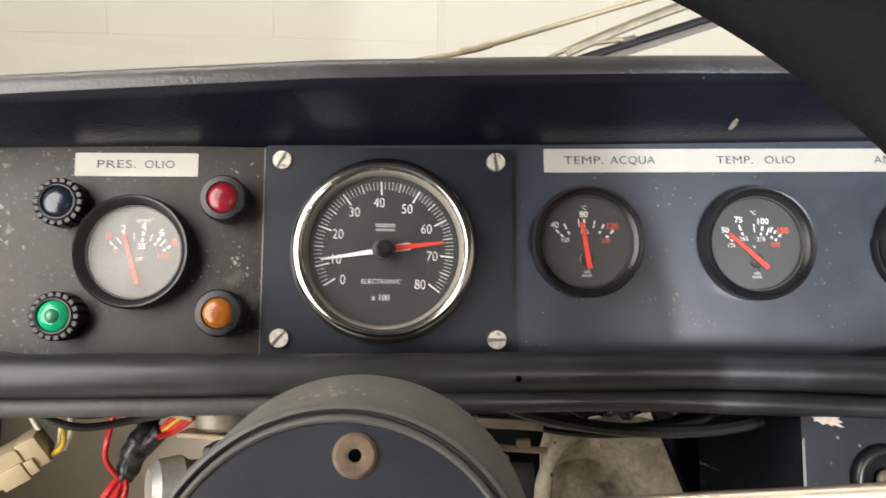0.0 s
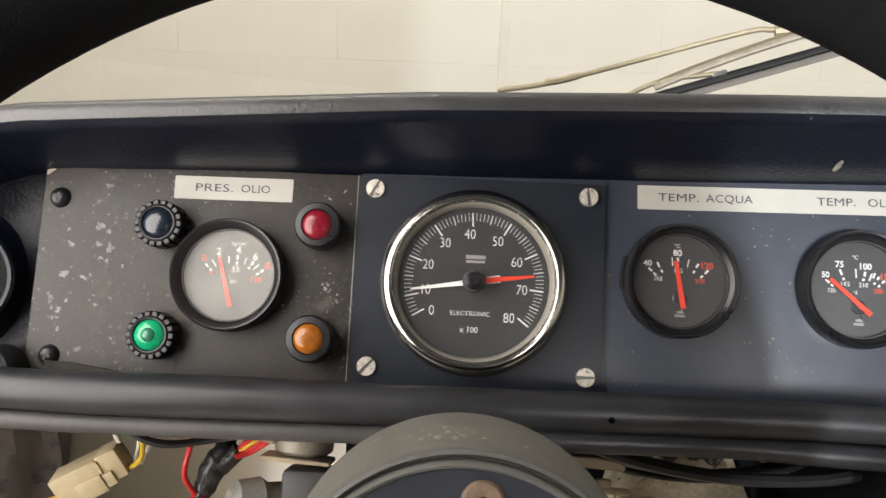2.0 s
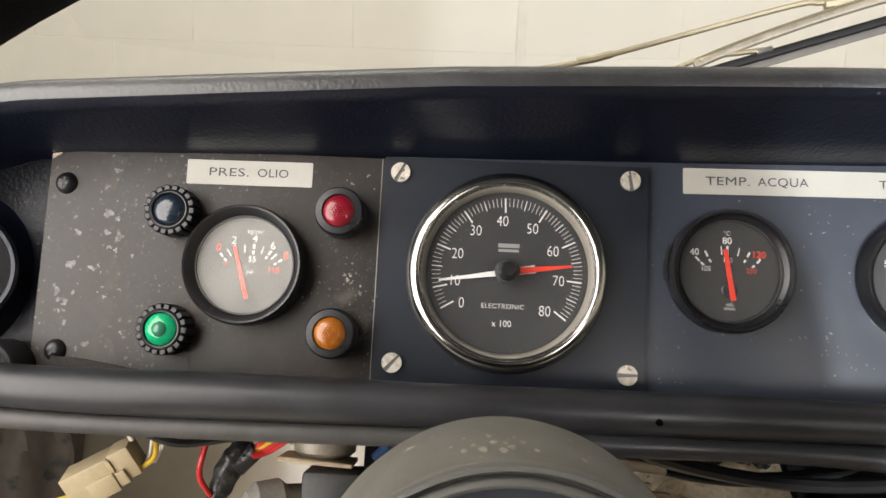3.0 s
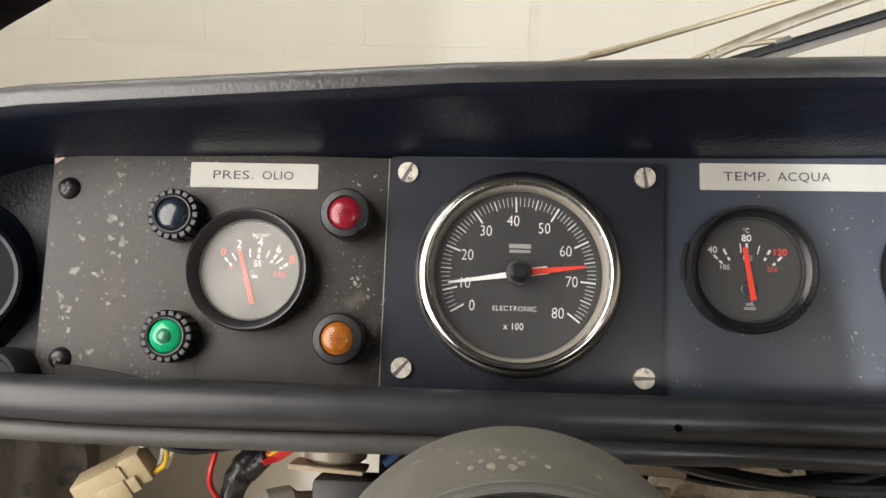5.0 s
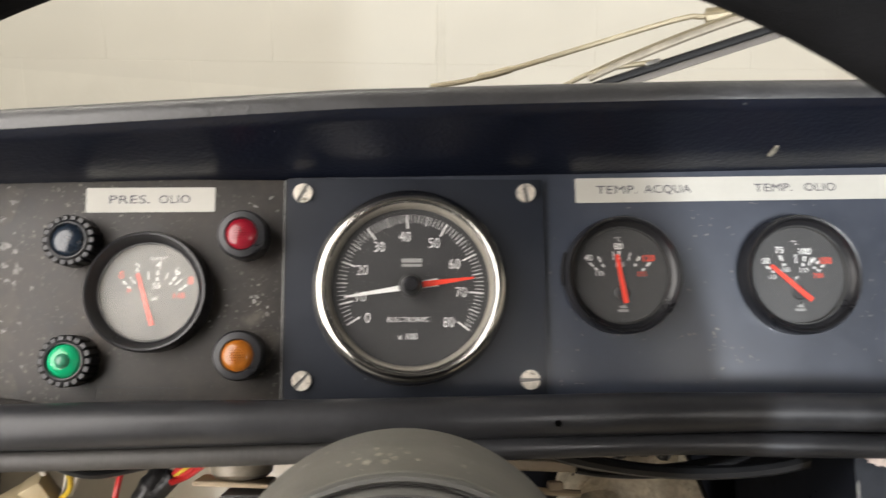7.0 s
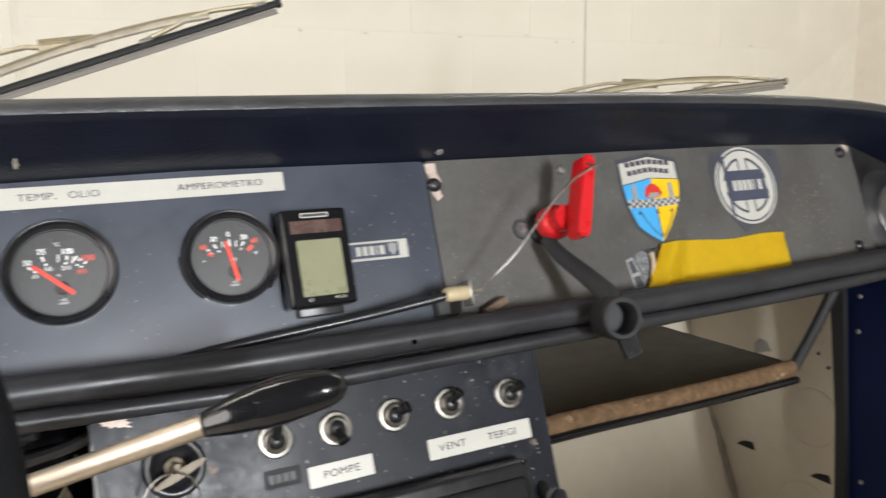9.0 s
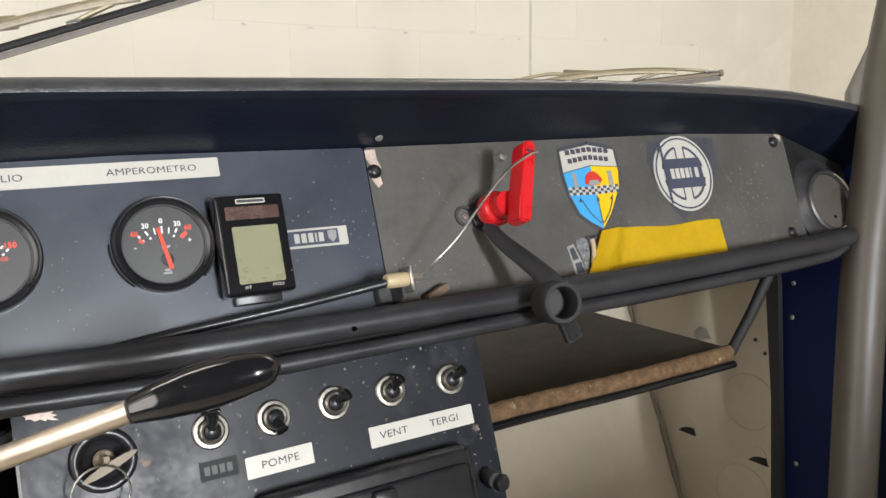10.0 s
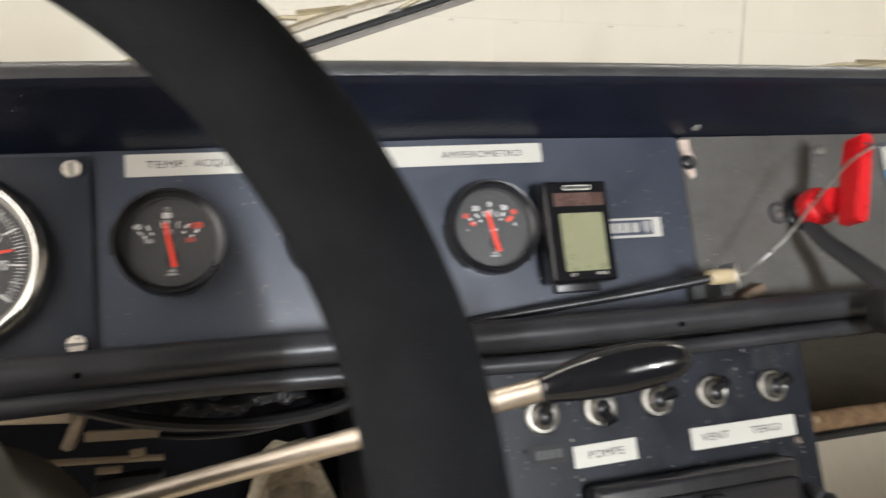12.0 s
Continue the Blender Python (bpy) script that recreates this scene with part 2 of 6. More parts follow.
WIRE_RED = mat("red_wire", (0.55, 0.02, 0.02), 0.38, var=0.1)
WIRE_YELLOW = mat("yellow_wire", (0.62, 0.42, 0.03), 0.42, var=0.12)
WIRE_WHITE = mat("white_wire", (0.62, 0.58, 0.50), 0.45, var=0.12)
WIRE_BLACK = mat("black_cable", (0.014, 0.014, 0.015), 0.34, var=0.15)
WIRE_GREEN = mat("green_wire", (0.03, 0.22, 0.12), 0.4, var=0.1)
WIRE_BLUE = mat("blue_wire", (0.02, 0.06, 0.17), 0.4, var=0.1)
CREAM_PLASTIC = mat("cream_nylon", (0.45, 0.365, 0.225), 0.42, var=0.10, vscale=60)
BLACK_TAPE = mat("black_insulating_tape", (0.020, 0.020, 0.021), 0.34, var=0.25, vscale=50, bump=2.2, bscale=120)
PRESSED_CUP = mat("dull_beige_pressed_metal", (0.27, 0.235, 0.185), 0.42, metal=0.15, var=0.25, vscale=60, bump=0.05, bscale=400)
OLD_TAPE = mat("old_light_tape", (0.46, 0.36, 0.24), 0.5, var=0.12)
RUST = mat("rusty_metal", (0.150, 0.100, 0.066), 0.7, var=0.45, vscale=140, bump=0.15, bscale=900)
HUB_GREY = mat("greyed_black_alloy", (0.124, 0.118, 0.101), 0.50, var=0.16, vscale=60, bump=0.12, bscale=1600,
               spots=(((0.42, 0.40, 0.35), 120, 0.14, 0.05, 0.7),))
HUB_RING = mat("dull_turned_ring", (0.10, 0.098, 0.09), 0.45, var=0.12, vscale=70, bump=0.05, bscale=1500)
HUB_FACE = mat("blue_black_hub_face", (0.020, 0.023, 0.031), 0.42, var=0.2, vscale=50, bump=0.03, bscale=900)
WHITE_GLOSS = mat("cream_white_body_paint", (0.62, 0.55, 0.435), 0.17, var=0.07, vscale=7, rvar=0.08,
                  spots=(((0.30, 0.26, 0.20), 22, 0.16, 0.05, 0.5),))
DIRTY_CREAM = mat("dirty_cream_casting", (0.40, 0.345, 0.26), 0.7, var=0.6, vscale=20, bump=0.5, bscale=160,
                  spots=(((0.085, 0.066, 0.048), 9, 0.55, 0.50, 0.8), ((0.15, 0.12, 0.09), 26, 0.50, 0.45, 0.7), ((0.10, 0.085, 0.065), 110, 0.28, 0.25, 0.7)))
GREY_ALLOY = mat("grey_cast_alloy", (0.34, 0.33, 0.30), 0.45, metal=0.4, var=0.25, vscale=50, bump=0.15, bscale=500)
DARK_STEEL = mat("dark_steel", (0.05, 0.05, 0.05), 0.5, metal=0.3, var=0.3, vscale=60)
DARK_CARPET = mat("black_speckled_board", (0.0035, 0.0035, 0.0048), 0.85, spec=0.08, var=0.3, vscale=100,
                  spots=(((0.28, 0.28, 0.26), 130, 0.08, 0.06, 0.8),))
NAVY_PAINT = mat("navy_blue_paint", (0.0007, 0.0052, 0.034), 0.45, spec=0.22, var=0.14, vscale=14, rvar=0.06,
                 spots=(((0.10, 0.11, 0.14), 70, 0.10, 0.03, 0.6),))
SEAL_BLACK = mat("black_door_seal", (0.016, 0.016, 0.017), 0.6, var=0.2, vscale=60)
CAGE_GREY = mat("grey_cage_paint", (0.074, 0.063, 0.050), 0.46, var=0.16, vscale=18, rvar=0.06)
BROWN_FELT = mat("worn_brown_felt", (0.150, 0.092, 0.050), 0.95, var=0.50, vscale=130, bump=1.2, bscale=420, spec=0.2,
                 spots=(((0.36, 0.27, 0.17), 160, 0.30, 0.20, 0.9),))
TRAY_CLOTH = mat("charcoal_tray_cloth", (0.36, 0.33, 0.285), 0.85, var=0.15, vscale=30, bump=0.2, bscale=1500, spec=0.25)
SEAM_SEALER = mat("brushed_seam_sealer", (0.27, 0.235, 0.185), 0.65, var=0.2, vscale=60, bump=0.6, bscale=180)
SPECK = mat("pale_worn_metal", (0.275, 0.255, 0.205), 0.6, var=0.5, vscale=300)
TORN_FOIL = mat("torn_mottled_foil", (0.16, 0.165, 0.17), 0.5, var=0.9, vscale=330)
HOLE = mat("dark_hole", (0.002, 0.002, 0.002), 1.0, var=0.0, spec=0.0)
SCREW_GREY = mat("worn_screw_slot", (0.17, 0.165, 0.155), 0.5, var=0.3, vscale=600)
STRIP_CLOTH = mat("frayed_dark_strip", (0.034, 0.030, 0.026), 0.85, var=0.5, vscale=500, bump=0.8, bscale=1400)
CONSOLE = mat("rubbed_black_steel", flat_spots=True, col=(0.0082, 0.010, 0.0152), rough=0.40, spec=0.26, var=0.35, vscale=30, rvar=0.14, bump=0.02, bscale=700,
              spots=(((0.032, 0.033, 0.036), 38, 0.42, 0.40, 0.35), ((0.30, 0.22, 0.17), 90, 0.16, 0.08, 0.6), (PALE, 300, 0.18, 0.14, 0.7)))
BARE_METAL = mat("bare_chipped_metal", (0.52, 0.42, 0.36), 0.5, metal=0.2, var=0.3, vscale=150, bump=0.1, bscale=700)
KEY_METAL = mat("worn_key_metal", (0.17, 0.14, 0.10), 0.55, metal=0.25, var=0.15, vscale=90)
WALL_PAINT = mat("cream_painted_block", (0.80, 0.77, 0.69), 0.75, var=0.05, vscale=1.6, bump=0.6, bscale=70, rvar=0.05,
                 spots=(((0.55, 0.50, 0.42), 2.2, 0.12, 0.10, 0.8),), object_random=0.05)
WALL_JOINT = mat("painted_mortar", (0.80, 0.77, 0.69), 0.8, var=0.06, vscale=5)
WALL_SIDE = mat("greyed_cream_wall_paint", (0.76, 0.71, 0.63), 0.8, var=0.06, vscale=3, bump=0.4, bscale=60)
JOINT_SHADE = mat("faint_joint_shade", (0.762, 0.732, 0.652), 0.8, var=0.12, vscale=9)
JOINT_GREY = mat("greyish_joint_filler", (0.60, 0.58, 0.52), 0.8, var=0.15, vscale=9)
WALL_PLAIN = mat("pale_grey_wall_paint", (0.68, 0.66, 0.61), 0.75, var=0.05, vscale=2, bump=0.3, bscale=60)
FLOOR_PAINT = mat("grey_concrete", (0.32, 0.31, 0.29), 0.6, var=0.15, vscale=3)
GRIMY = mat("grimy_brown_paint", (0.075, 0.061, 0.049), 0.6, var=0.5, vscale=12, bump=0.1, bscale=300,
            spots=(((0.010, 0.009, 0.008), 14, 0.5, 0.42, 0.5), ((0.03, 0.026, 0.022), 45, 0.4, 0.4, 0.7)))
VENT_GREY = mat("faded_vent_plastic", (0.075, 0.067, 0.055), 0.5, var=0.2, vscale=50)
LINER = mat("dark_headliner", (0.05, 0.05, 0.05), 0.9, var=0.1, vscale=30)


# ---------------------------------------------------------------- mesh helpers
def dash(x=0.0, y=0.0, z=0.0, rx=0, ry=0, rz=0):
    return DASH @ pose(x, y, z, rx, ry, rz)


def thing(name, m, label, category, group="", kind=""):
    ob = new(name)
    ob.empty_display_size = 0.02
    ob.matrix_basis = m
    return tagged(ob, label, category, group, kind)


def finish(bm, name, sharp=38):
    bmesh.ops.recalc_face_normals(bm, faces=bm.faces)
    for f in bm.faces:
        f.smooth = True
    lim = radians(sharp)
    for e in bm.edges:
        if len(e.link_faces) == 2 and e.calc_face_angle(0.0) > lim:
            e.smooth = False
    me = bpy.data.meshes.new(name)
    bm.to_mesh(me)
    bm.free()
    return me


def part(name, bm, material, parent, label="", sharp=38):
    me = finish(bm, name, sharp)
    me.materials.append(material)
    ob = new(name, me)
    ob.parent = parent
    if label:
        ob["label"] = label
    return ob


def solo(name, bm, material, m, label, category, group="", kind="", sharp=38):
    ob = part(name, bm, material, None, "", sharp)
    ob.matrix_basis = m
    return tagged(ob, label, category, group, kind)


def box(bm, lo, hi, bev=0.0, seg=2, m=None):
    c = [(a + b) / 2 for a, b in zip(lo, hi)]
    s = [abs(b - a) for a, b in zip(lo, hi)]
    made = bmesh.ops.create_cube(bm, size=1.0, matrix=(m or Matrix()) @ Matrix.Translation(c) @ Matrix.Diagonal((*s, 1)))
    if bev:
        edges = list({e for v in made["verts"] for e in v.link_edges})
        bmesh.ops.bevel(bm, geom=edges, offset=bev, segments=seg, profile=0.5, affect="EDGES")
    return bm


def lathe(bm, prof, seg=40, m=None, wave=None):
    """Turns (radius, height) about the axis that points out of the panel (-y)."""
    m = m or Matrix()
    rings = []
    for r, h in prof:
        if r <= 1e-7:
            rings.append([bm.verts.new(m @ Vector((0, -h, 0)))])
        else:
            ring = []
            for i in range(seg):
                a = 2 * math.pi * i / seg
                k = r if wave is None else wave(r, h, i)
                ring.append(bm.verts.new(m @ Vector((k * math.cos(a), -h, k * math.sin(a)))))
            rings.append(ring)
    for p, q in zip(rings, rings[1:]):
        for i in range(seg):
            j = (i + 1) % seg
            if len(p) == 1 and len(q) == 1:
                continue
            if len(p) == 1:
                bm.faces.new((p[0], q[i], q[j]))
            elif len(q) == 1:
                bm.faces.new((p[i], p[j], q[0]))
            else:
                bm.faces.new((p[i], p[j], q[j], q[i]))
    return bm


def smooth_path(pts, n=8):
    pts = [Vector(p) for p in pts]
    ext = [pts[0] * 2 - pts[1], *pts, pts[-1] * 2 - pts[-2]]
    out = []
    for i in range(1, len(ext) - 2):
        p0, p1, p2, p3 = ext[i - 1:i + 3]
        for k in range(n):
            t = k / n
            out.append(0.5 * (2 * p1 + (p2 - p0) * t + (2 * p0 - 5 * p1 + 4 * p2 - p3) * t * t + (3 * p1 - p0 - 3 * p2 + p3) * t ** 3))
    out.append(pts[-1])
    return out


def sweep(bm, pts, r, seg=10, flat=1.0, up=(0, 0, 1)):
    """A round (or flattened) bar along points; r is a number or a function of the part of the way."""
    pts = [Vector(p) for p in pts]
    n = len(pts)
    ref, rings = Vector(up), []
    for i, p in enumerate(pts):
        d = (pts[min(i + 1, n - 1)] - pts[max(i - 1, 0)]).normalized()
        side = d.cross(ref)
        if side.length < 1e-4:
            side = d.cross(Vector((1, 0, 0)))
        side.normalize()
        top = side.cross(d).normalized()
        rad = r(i / (n - 1)) if callable(r) else r
        rings.append([bm.verts.new(p + side * rad * math.cos(2 * math.pi * k / seg) + top * rad * flat * math.sin(2 * math.pi * k / seg)) for k in range(seg)])
    for p, q in zip(rings, rings[1:]):
        for k in range(seg):
            bm.faces.new((p[k], p[(k + 1) % seg], q[(k + 1) % seg], q[k]))
    bm.faces.new(rings[0][::-1])
    bm.faces.new(rings[-1])
    return bm


def slab(bm, outline, y_front, y_back, m=None):
    """A flat plate: an outline in x, z with a front and a back."""
    m = m or Matrix()
    f = [bm.verts.new(m @ Vector((x, y_front, z))) for x, z in outline]
    b = [bm.verts.new(m @ Vector((x, y_back, z))) for x, z in outline]
    bm.faces.new(f)
    bm.faces.new(b[::-1])
    k = len(f)
    for i in range(k):
        j = (i + 1) % k
        bm.faces.new((f[i], b[i], b[j], f[j]))
    return bm


def rounded(x0, x1, z0, z1, r, n=4):
    out = []
    for cx, cz, a0 in ((x1 - r, z1 - r, 0), (x0 + r, z1 - r, 90), (x0 + r, z0 + r, 180), (x1 - r, z0 + r, 270)):
        for i in range(n + 1):
            a = radians(a0 + 90 * i / n)
            out.append((cx + r * math.cos(a), cz + r * math.sin(a)))
    return out


def write(bm, body, height, x, z, y, turn=0.0, stretch=1.0, align="CENTER", gap=1.0, bold=0.0):
    """Lettering that stands on the panel: height of the capitals, centre x, z, and its depth y."""
    cu = bpy.data.curves.new("letters", "FONT")
    cu.body, cu.size, cu.align_x, cu.align_y = body, height / 0.70, align, "CENTER"
    cu.space_character = gap
    cu.resolution_u = 3
    cu.offset = bold * height
    ob = bpy.data.objects.new("letters", cu)
    scene.collection.objects.link(ob)
    bpy.context.view_layer.update()
    me = bpy.data.meshes.new_from_object(ob.evaluated_get(bpy.context.evaluated_depsgraph_get()))
    ca, sa = math.cos(radians(turn)), math.sin(radians(turn))
    for v in me.vertices:
        a, b = v.co.x * stretch, v.co.y
        v.co = (x + a * ca - b * sa, y, z + a * sa + b * ca)
    bm.from_mesh(me)
    bpy.data.objects.remove(ob)
    bpy.data.curves.remove(cu)
    bpy.data.meshes.remove(me)
    return bm


def stroke(bm, x0, z0, x1, z1, w, y, taper=1.0, thick=0.0):
    """A flat straight mark from one point to another."""
    d = Vector((x1 - x0, z1 - z0)).normalized()
    nx, nz = -d.y * w / 2, d.x * w / 2
    pts = [(x0 + nx, z0 + nz), (x0 - nx, z0 - nz), (x1 - nx * taper, z1 - nz * taper), (x1 + nx * taper, z1 + nz * taper)]
    if thick:
        return slab(bm, pts, y, y + thick)
    bm.faces.new([bm.verts.new((a, y, b)) for a, b in pts])
    return bm


def bm_new():
    return bmesh.new()


# ---------------------------------------------------------------- the garage round the car
def room_wall(name, lo, hi, material, label):
    return solo(name, box(bm_new(), lo, hi), material, Matrix(), label, "wall", kind="structure")


room_wall("floor", (-2.7, -3.2, -0.10), (3.9, 2.4, 0.0), FLOOR_PAINT, "plain grey concrete garage floor")["category"] = "floor"
room_wall("ceiling", (-2.7, -3.2, 2.9), (3.9, 2.4, 3.0), WALL_PLAIN, "pale painted garage ceiling")["category"] = "ceiling"
room_wall("wall_west", (-2.7, -3.2, 0.0), (-2.6, 2.4, 2.9), WALL_PLAIN, "pale grey painted garage side wall")
room_wall("wall_south", (-2.6, -3.2, 0.0), (3.79, -3.1, 2.9), WALL_PLAIN, "pale grey painted garage back wall")
room_wall("wall_east", (3.79, -3.2, 0.0), (3.9, 2.4, 2.9), WALL_SIDE, "pale grey painted wall at the garage corner")
wall_north = solo("wall_north", box(bm_new(), (-2.6, 2.106, 0.0), (3.79, 2.3, 2.9)), WALL_JOINT, Matrix(),
                  "cream painted concrete block wall before the windscreen", "wall", kind="structure")
# fittings out of view, added to go with the ceiling lamps
for x, y in ((-0.85, 0.75), (2.3, 0.6), (0.4, -1.9)):
    fixture = thing("ceiling_light", pose(x, y, 2.9), "unseen long white fluorescent fitting added under the ceiling", "ceiling light", "garage ceiling lights")
    part("housing", box(bm_new(), (-0.85, -0.07, -0.06), (0.85, 0.07, 0.0), 0.008), WALL_PLAIN, fixture)
    part("fluorescent_tube", sweep(bm_new(), [(-0.8, 0.0, -0.085), (0.8, 0.0, -0.085)], 0.013, 10), TAPE, fixture)

# ---------------------------------------------------------------- the car's shell
# roof out of view, added for shade and cut short beside the door light
solo("cabin_roof", box(bm_new(), (-0.20, -1.10, 1.155), (1.06, -0.06, 1.17), 0.005), LINER, Matrix(),
     "unseen dark car roof panel added for shade over the seats", "car roof", kind="structure")
solo("cabin_floor", box(bm_new(), (-0.34, -1.10, 0.0), (1.06, 0.90, 0.235)), DARK_CARPET, Matrix(),
     "black car floor under the dashboard", "car floor", kind="structure")
# reflector added out of view to throw light up into the footwell
solo("floor_pan", box(bm_new(), (-0.33, -0.75, 0.236), (1.04, 0.46, 0.243), 0.002), WHITE_GLOSS, Matrix(),
     "unseen cream white floor sheet added to bounce light into the footwell", "car floor", kind="structure")

# made-up screen: its upright edge gives the panel's light edge, its low part shades the footwell
solo("rear_bulkhead", slab(bm_new(), [(-0.34, 0.235), (1.06, 0.235), (1.06, 0.745), (0.205, 0.745), (0.205, 1.155), (-0.34, 1.155)], -0.72, -0.705), LINER, Matrix(),
     "unseen dark screen behind the seats, cut to block the rear lamps", "bulkhead", kind="structure")
# stand and housing made up for the added strip lamp
lamp_stand = thing("work_lamp", pose(0.40, -2.28, 0.0), "unseen upright lamp on a stand, added for the panel's lit edge", "work lamp")
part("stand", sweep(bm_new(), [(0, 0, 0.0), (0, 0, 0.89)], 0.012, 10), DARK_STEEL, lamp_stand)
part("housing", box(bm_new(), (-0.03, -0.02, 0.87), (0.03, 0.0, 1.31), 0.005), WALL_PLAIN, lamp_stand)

# footwell, painted cream white
solo("footwell_bulkhead", box(bm_new(), (-0.46, 0.46, -0.62), (1.02, 0.475, 0.06), 0.004), WHITE_GLOSS, dash(),
     "cream white painted footwell bulkhead below the dashboard", "bulkhead", kind="structure")


def side_slab(outline, x0, x1):
    """A plate that stands along the car: an outline in y, z with a thickness in x."""
    bm = bm_new()
    f = [bm.verts.new((x0, y, z)) for y, z in outline]
    k = [bm.verts.new((x1, y, z)) for y, z in outline]
    bm.faces.new(f)
    bm.faces.new(k[::-1])
    for i in range(len(f)):
        j = (i + 1) % len(f)
        bm.faces.new((f[i], k[i], k[j], f[j]))
    return bm


kick = solo("kick_panel", side_slab([(0.062, 0.02), (0.46, 0.02), (0.46, -0.62), (0.225, -0.62)], 0.925, 0.945), WHITE_GLOSS, dash(0.925, 0.25, 0, 0, 0, 7) @ pose(-0.925, -0.25, 0),
            "cream white painted kick panel with pressed rings and slots", "kick panel", kind="structure")
for y, z in ((0.194, -0.206), (0.232, -0.312), (0.265, -0.418)):
    ring = bm_new()
    lathe(ring, [(0.0315, 0.0), (0.0325, 0.0012), (0.0340, 0.0012), (0.0352, 0.0)], 40, pose(0.9255, y, z, 0, 0, -90))
    part("pressed_ring", ring, WHITE_GLOSS, kick)
for y, z in ((0.289, -0.234), (0.199, -0.272)):
    m = pose(0.9249, y, z, 0, 12, -90)
    part("louvre", slab(bm_new(), [(-0.0125, -0.002), (0.0125, -0.006), (0.0095, 0.008), (0.002, 0.015), (-0.006, 0.012)], -0.0008, 0.001, m), WHITE_GLOSS, kick)
    part("slot", slab(bm_new(), [(-0.0125, -0.003), (0.0125, -0.007), (0.0105, 0.0025), (0.001, 0.0030), (-0.006, 0.0015)], -0.0016, 0.001, m), SEAL_BLACK, kick, "dark open slot")
part("louvre", slab(bm_new(), [(-0.012, -0.008), (0.012, -0.008), (0.009, 0.004), (0.0, 0.009), (-0.009, 0.004)], -0.0008, 0.001, pose(0.9249, 0.236, -0.118, 0, 0, -90)), GREY_ALLOY, kick)
for y, z in ((0.166, -0.135), (0.158, -0.152)):
    part("screw_hole", lathe(bm_new(), [(0.0, 0.001), (0.0022, 0.0008), (0.0022, 0.0)], 12, pose(0.9245, y, z, 0, 0, -90)), DARK_STEEL, kick)
solo("toe_board", side_slab([(0.338, 0.04), (0.350, 0.04), (0.318, -0.62), (0.306, -0.62)], 0.43, 0.926), WHITE_GLOSS, dash(),
     "glossy cream white toe board in the passenger footwell", "bulkhead", kind="structure")
solo("footwell_seam", sweep(bm_new(), smooth_path([(0.911, 0.334, 0.02), (0.910, 0.332, -0.16), (0.911, 0.323, -0.22), (0.912, 0.317, -0.34), (0.913, 0.309, -0.60)], 6), lambda t: 0.0034 + 0.0007 * math.sin(60 * t) + 0.0006 * math.sin(23 * t), 8), SEAM_SEALER, dash(),
     "cream white sealed seam in the footwell corner", "body seam", kind="structure")
solo("door_seal", side_slab([(0.077, 0.05), (0.098, 0.05), (0.117, -0.079), (0.145, -0.200), (0.174, -0.300), (0.249, -0.60), (0.229, -0.60), (0.160, -0.300), (0.101, -0.079)], 0.910, 0.924), SEAL_BLACK, dash(),
     "black rubber door seal down the pillar", "door seal", kind="structure")
pillar = solo("door_pillar", side_slab([(-0.10, 0.06), (0.079, 0.06), (0.103, -0.079), (0.162, -0.300), (0.231, -0.60), (0.05, -0.60), (-0.06, -0.30)], 0.917, 0.939), NAVY_PAINT, dash(),
              "navy blue painted door pillar with small rivets", "door pillar", kind="structure")
for z, y in ((-0.0795, 0.0867), (-0.115, 0.0985), (-0.2725, 0.1385)):
    part("rivet", lathe(bm_new(), [(0.0, 0.0016), (0.0020, 0.0012), (0.0028, 0.0)], 12, pose(0.9168, y, z, 0, 0, -90)), SCREW_GREY, pillar)
solo("roll_cage_leg", sweep(bm_new(), smooth_path([(0.980, -0.115, 0.27), (0.928, -0.089, 0.160), (0.9028, -0.070, 0.089), (0.885, -0.051, 0.015), (0.8620, -0.026, -0.084), (0.833, 0.020, -0.275), (0.80, 0.08, -0.52)], 6), 0.0198, 24),
     CAGE_GREY, dash(), "grey painted steel roll cage leg beside the door pillar", "roll cage")
solo("screen_pillar_trim", sweep(bm_new(), [(0.915, -0.02, 0.055), (0.966, 0.0, 0.10), (1.030, -0.03, 0.185), (1.11, -0.09, 0.30)], 0.008, 12), OLD_RUBBER, dash(),
     "greyed rubber trim strip along the windscreen pillar", "pillar trim", kind="structure")


# ---------------------------------------------------------------- windscreen and wipers
def screen_point(x, up):
    # a raked screen: the higher, the nearer to the driver
    bow = 0.55 * ((x - 0.36) / 0.75) ** 2 * 0.35
    return Vector((x, 0.38 - bow - 0.90 * up, 0.215 - 0.18 * bow + 0.26 * up))


bm = bm_new()
rows = [[bm.verts.new(screen_point(-0.32 + 1.36 * i / 24, 0.75 * j / 4)) for i in range(25)] for j in range(5)]
for j in range(4):
    for i in range(24):
        bm.faces.new((rows[j][i], rows[j][i + 1], rows[j + 1][i + 1], rows[j + 1][i]))
screen = solo("windscreen", bm, SCREEN_GLASS, dash(), "clear raked windscreen glass above the dashboard", "windscreen", kind="structure")
screen.visible_shadow = False


